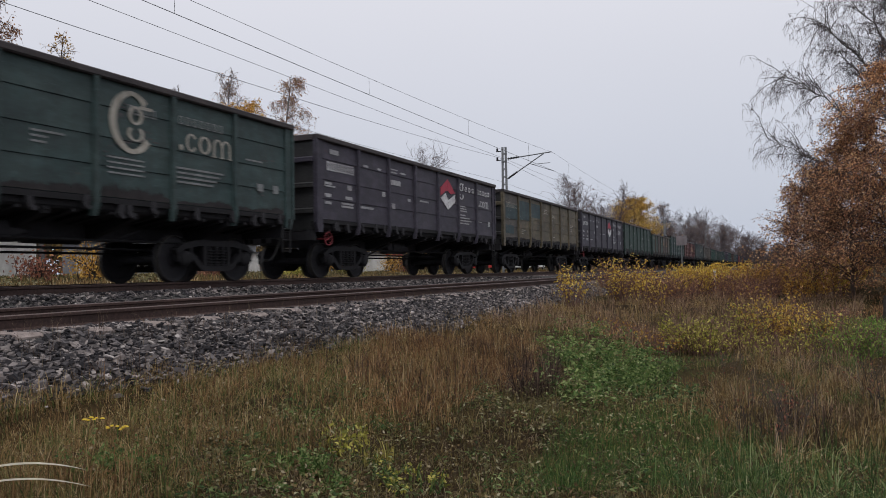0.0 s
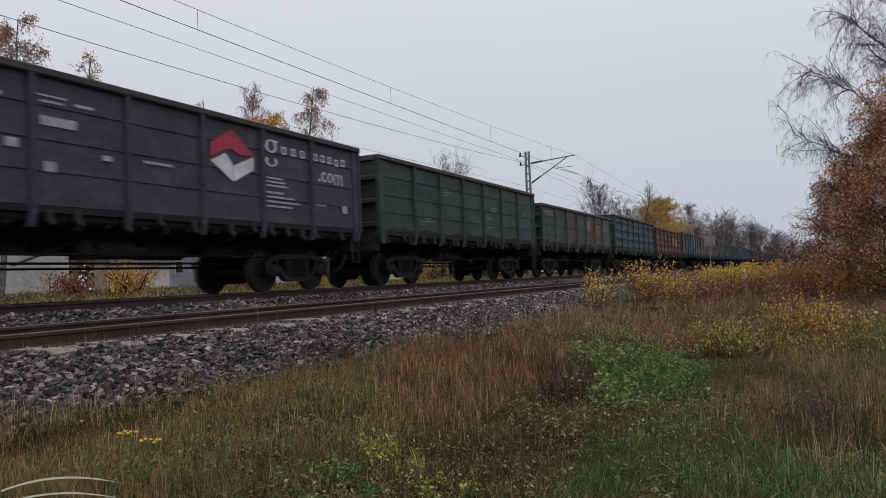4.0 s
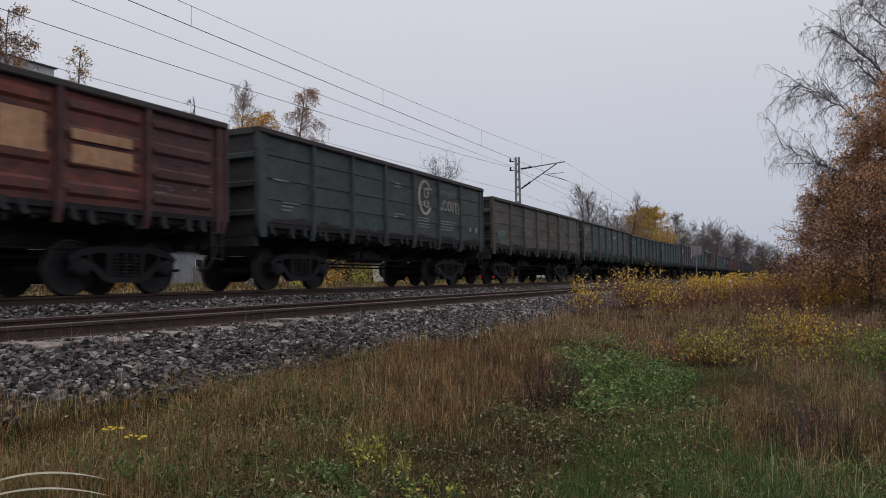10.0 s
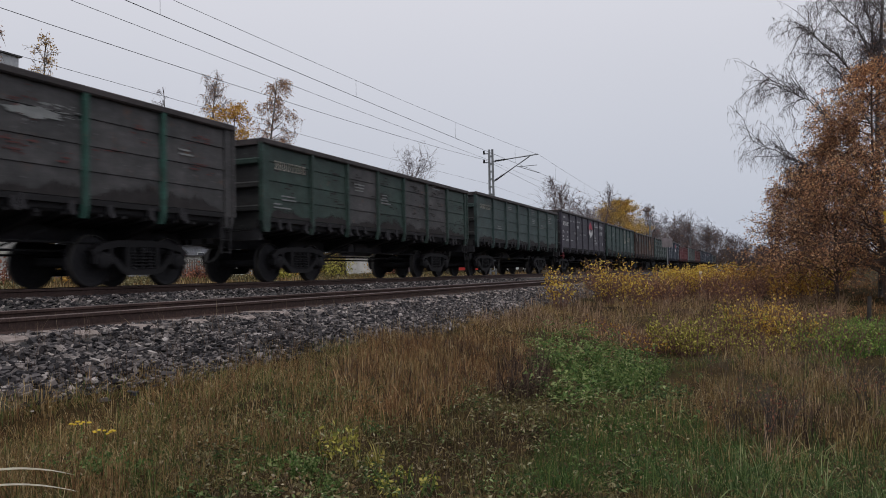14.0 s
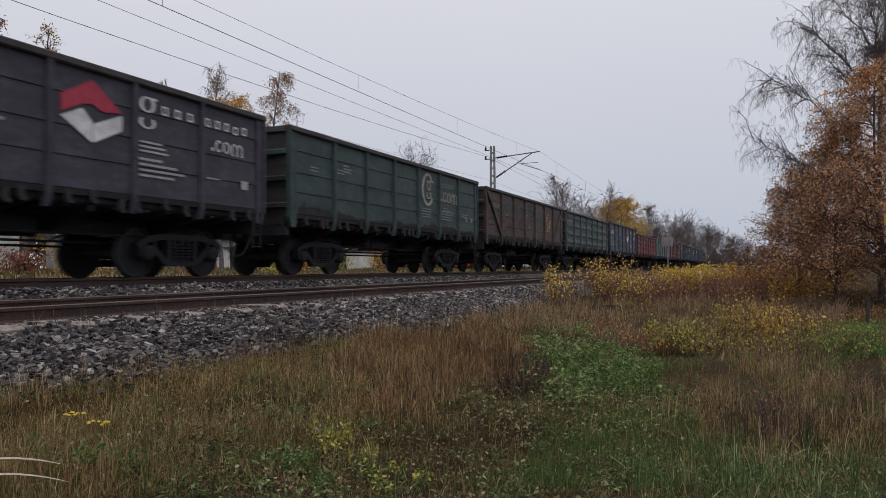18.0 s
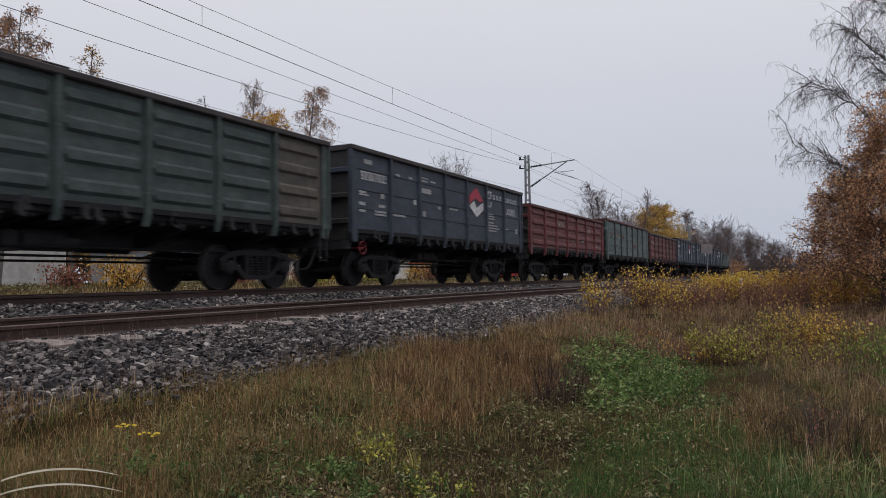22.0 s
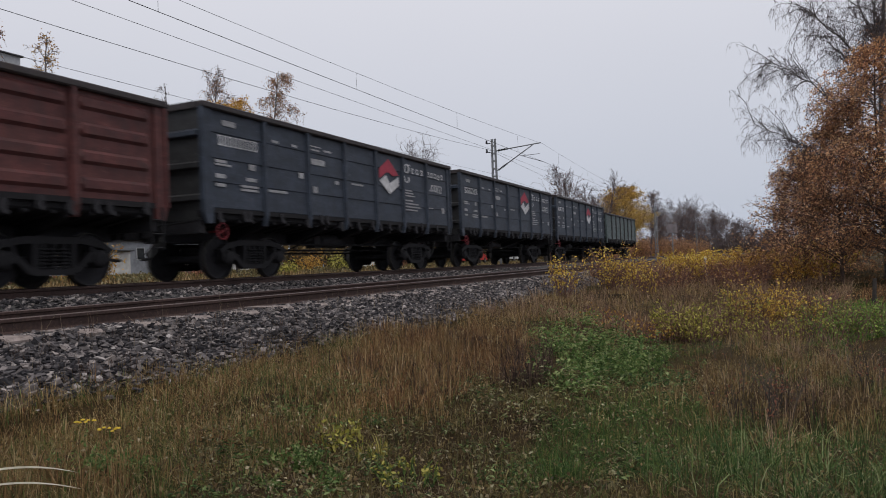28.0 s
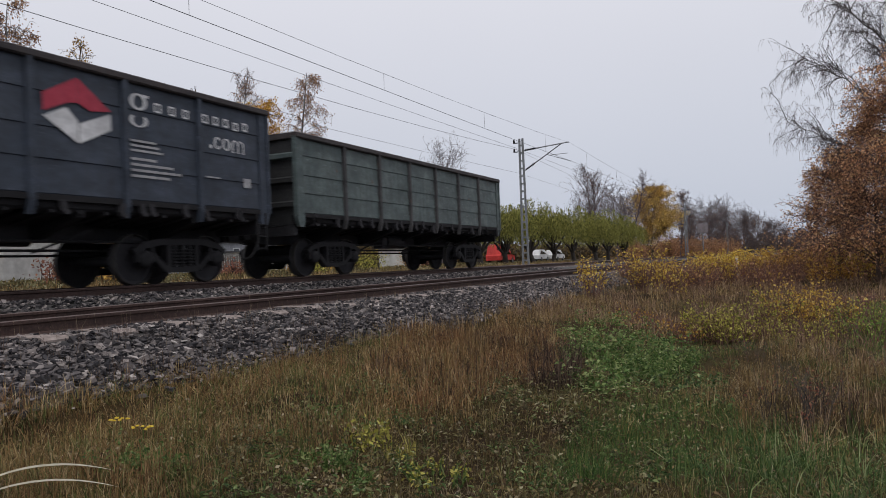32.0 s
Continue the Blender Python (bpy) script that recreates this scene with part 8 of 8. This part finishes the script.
for i, (x, y, h) in enumerate(((-3.63, 3.09, 0.30), (-3.60, 3.22, 0.34), (-3.42, 3.22, 0.26), (-3.49, 3.43, 0.24), (-3.17, 3.51, 0.16), (-2.84, 4.13, 0.18), (-2.54, 3.95, 0.16), (-2.84, 3.72, 0.12))):
    make_bush("dark green feathery herb in the near meadow", x, y, h, 0.14, 230 + i, L_HERB, 520, 0.024, stem=L_HERB, stems=12, name="meadow_herb", group="feathery herbs", low=0.0, thin=0.3)
for i, (x, y, h) in enumerate(((-1.9, 8.3, 0.3), (-1.6, 8.9, 0.34), (-2.0, 9.3, 0.32), (-1.5, 9.8, 0.36), (-2.3, 10.2, 0.36), (-1.85, 7.7, 0.26), (-2.7, 9.6, 0.3))):
    make_bush("leafy green herb with pale leaf tips", x, y, h, 0.5, 240 + i, L_HERB, 700, 0.042, stem=L_HERB, stems=24, name="meadow_herb", group="leafy herbs", low=0.0, thin=0.4)
for i, (x, y, h) in enumerate(((0.95, 8.3, 0.8), (1.05, 8.6, 0.7), (-0.1, 7.0, 0.5), (0.1, 7.5, 0.6), (-0.35, 7.3, 0.42))):
    make_bush("dead dark weed with thin branching stalks", x, y, h, 0.25, 250 + i, L_REDBROWN, 40, 0.028, stem=BARK_DARK, stems=6, name="dead_weed", group="dead weeds", low=0.0, thin=0.4)


# ---- what moves ----
def motions():
    """The train rolls towards the viewer's side and past; the wheels turn with it."""
    times = [0.0, 3.0, 6.0, 9.0, 13.0, 18.0, 23.0, 27.5, 32.0]
    lead = [15.02, -14.9, -44.92, -75.10, -115.68, -166.55, -217.30, -262.1, -306.69]
    for k, w in enumerate(WAGONS):
        walk(w, [(t, pose(TRACK_X, s + (k - 1) * PITCH + PITCH / 2, 0)) for t, s in zip(times, lead)])
    rows = []
    for i in range(481):
        t = 32.0 * i / 480
        s = float(np.interp(t, times, lead))
        rows.append((t, pose(0, 0, 0, math.degrees((s - lead[0]) / 0.475), 0, 0)))
    first = WHEELS[0]
    walk(first, rows)
    for wheel in WHEELS[1:]:
        wheel.rotation_mode = "QUATERNION"
        data = wheel.animation_data_create()
        data.action = first.animation_data.action
        data.action_slot = first.animation_data.action_slot


motions()
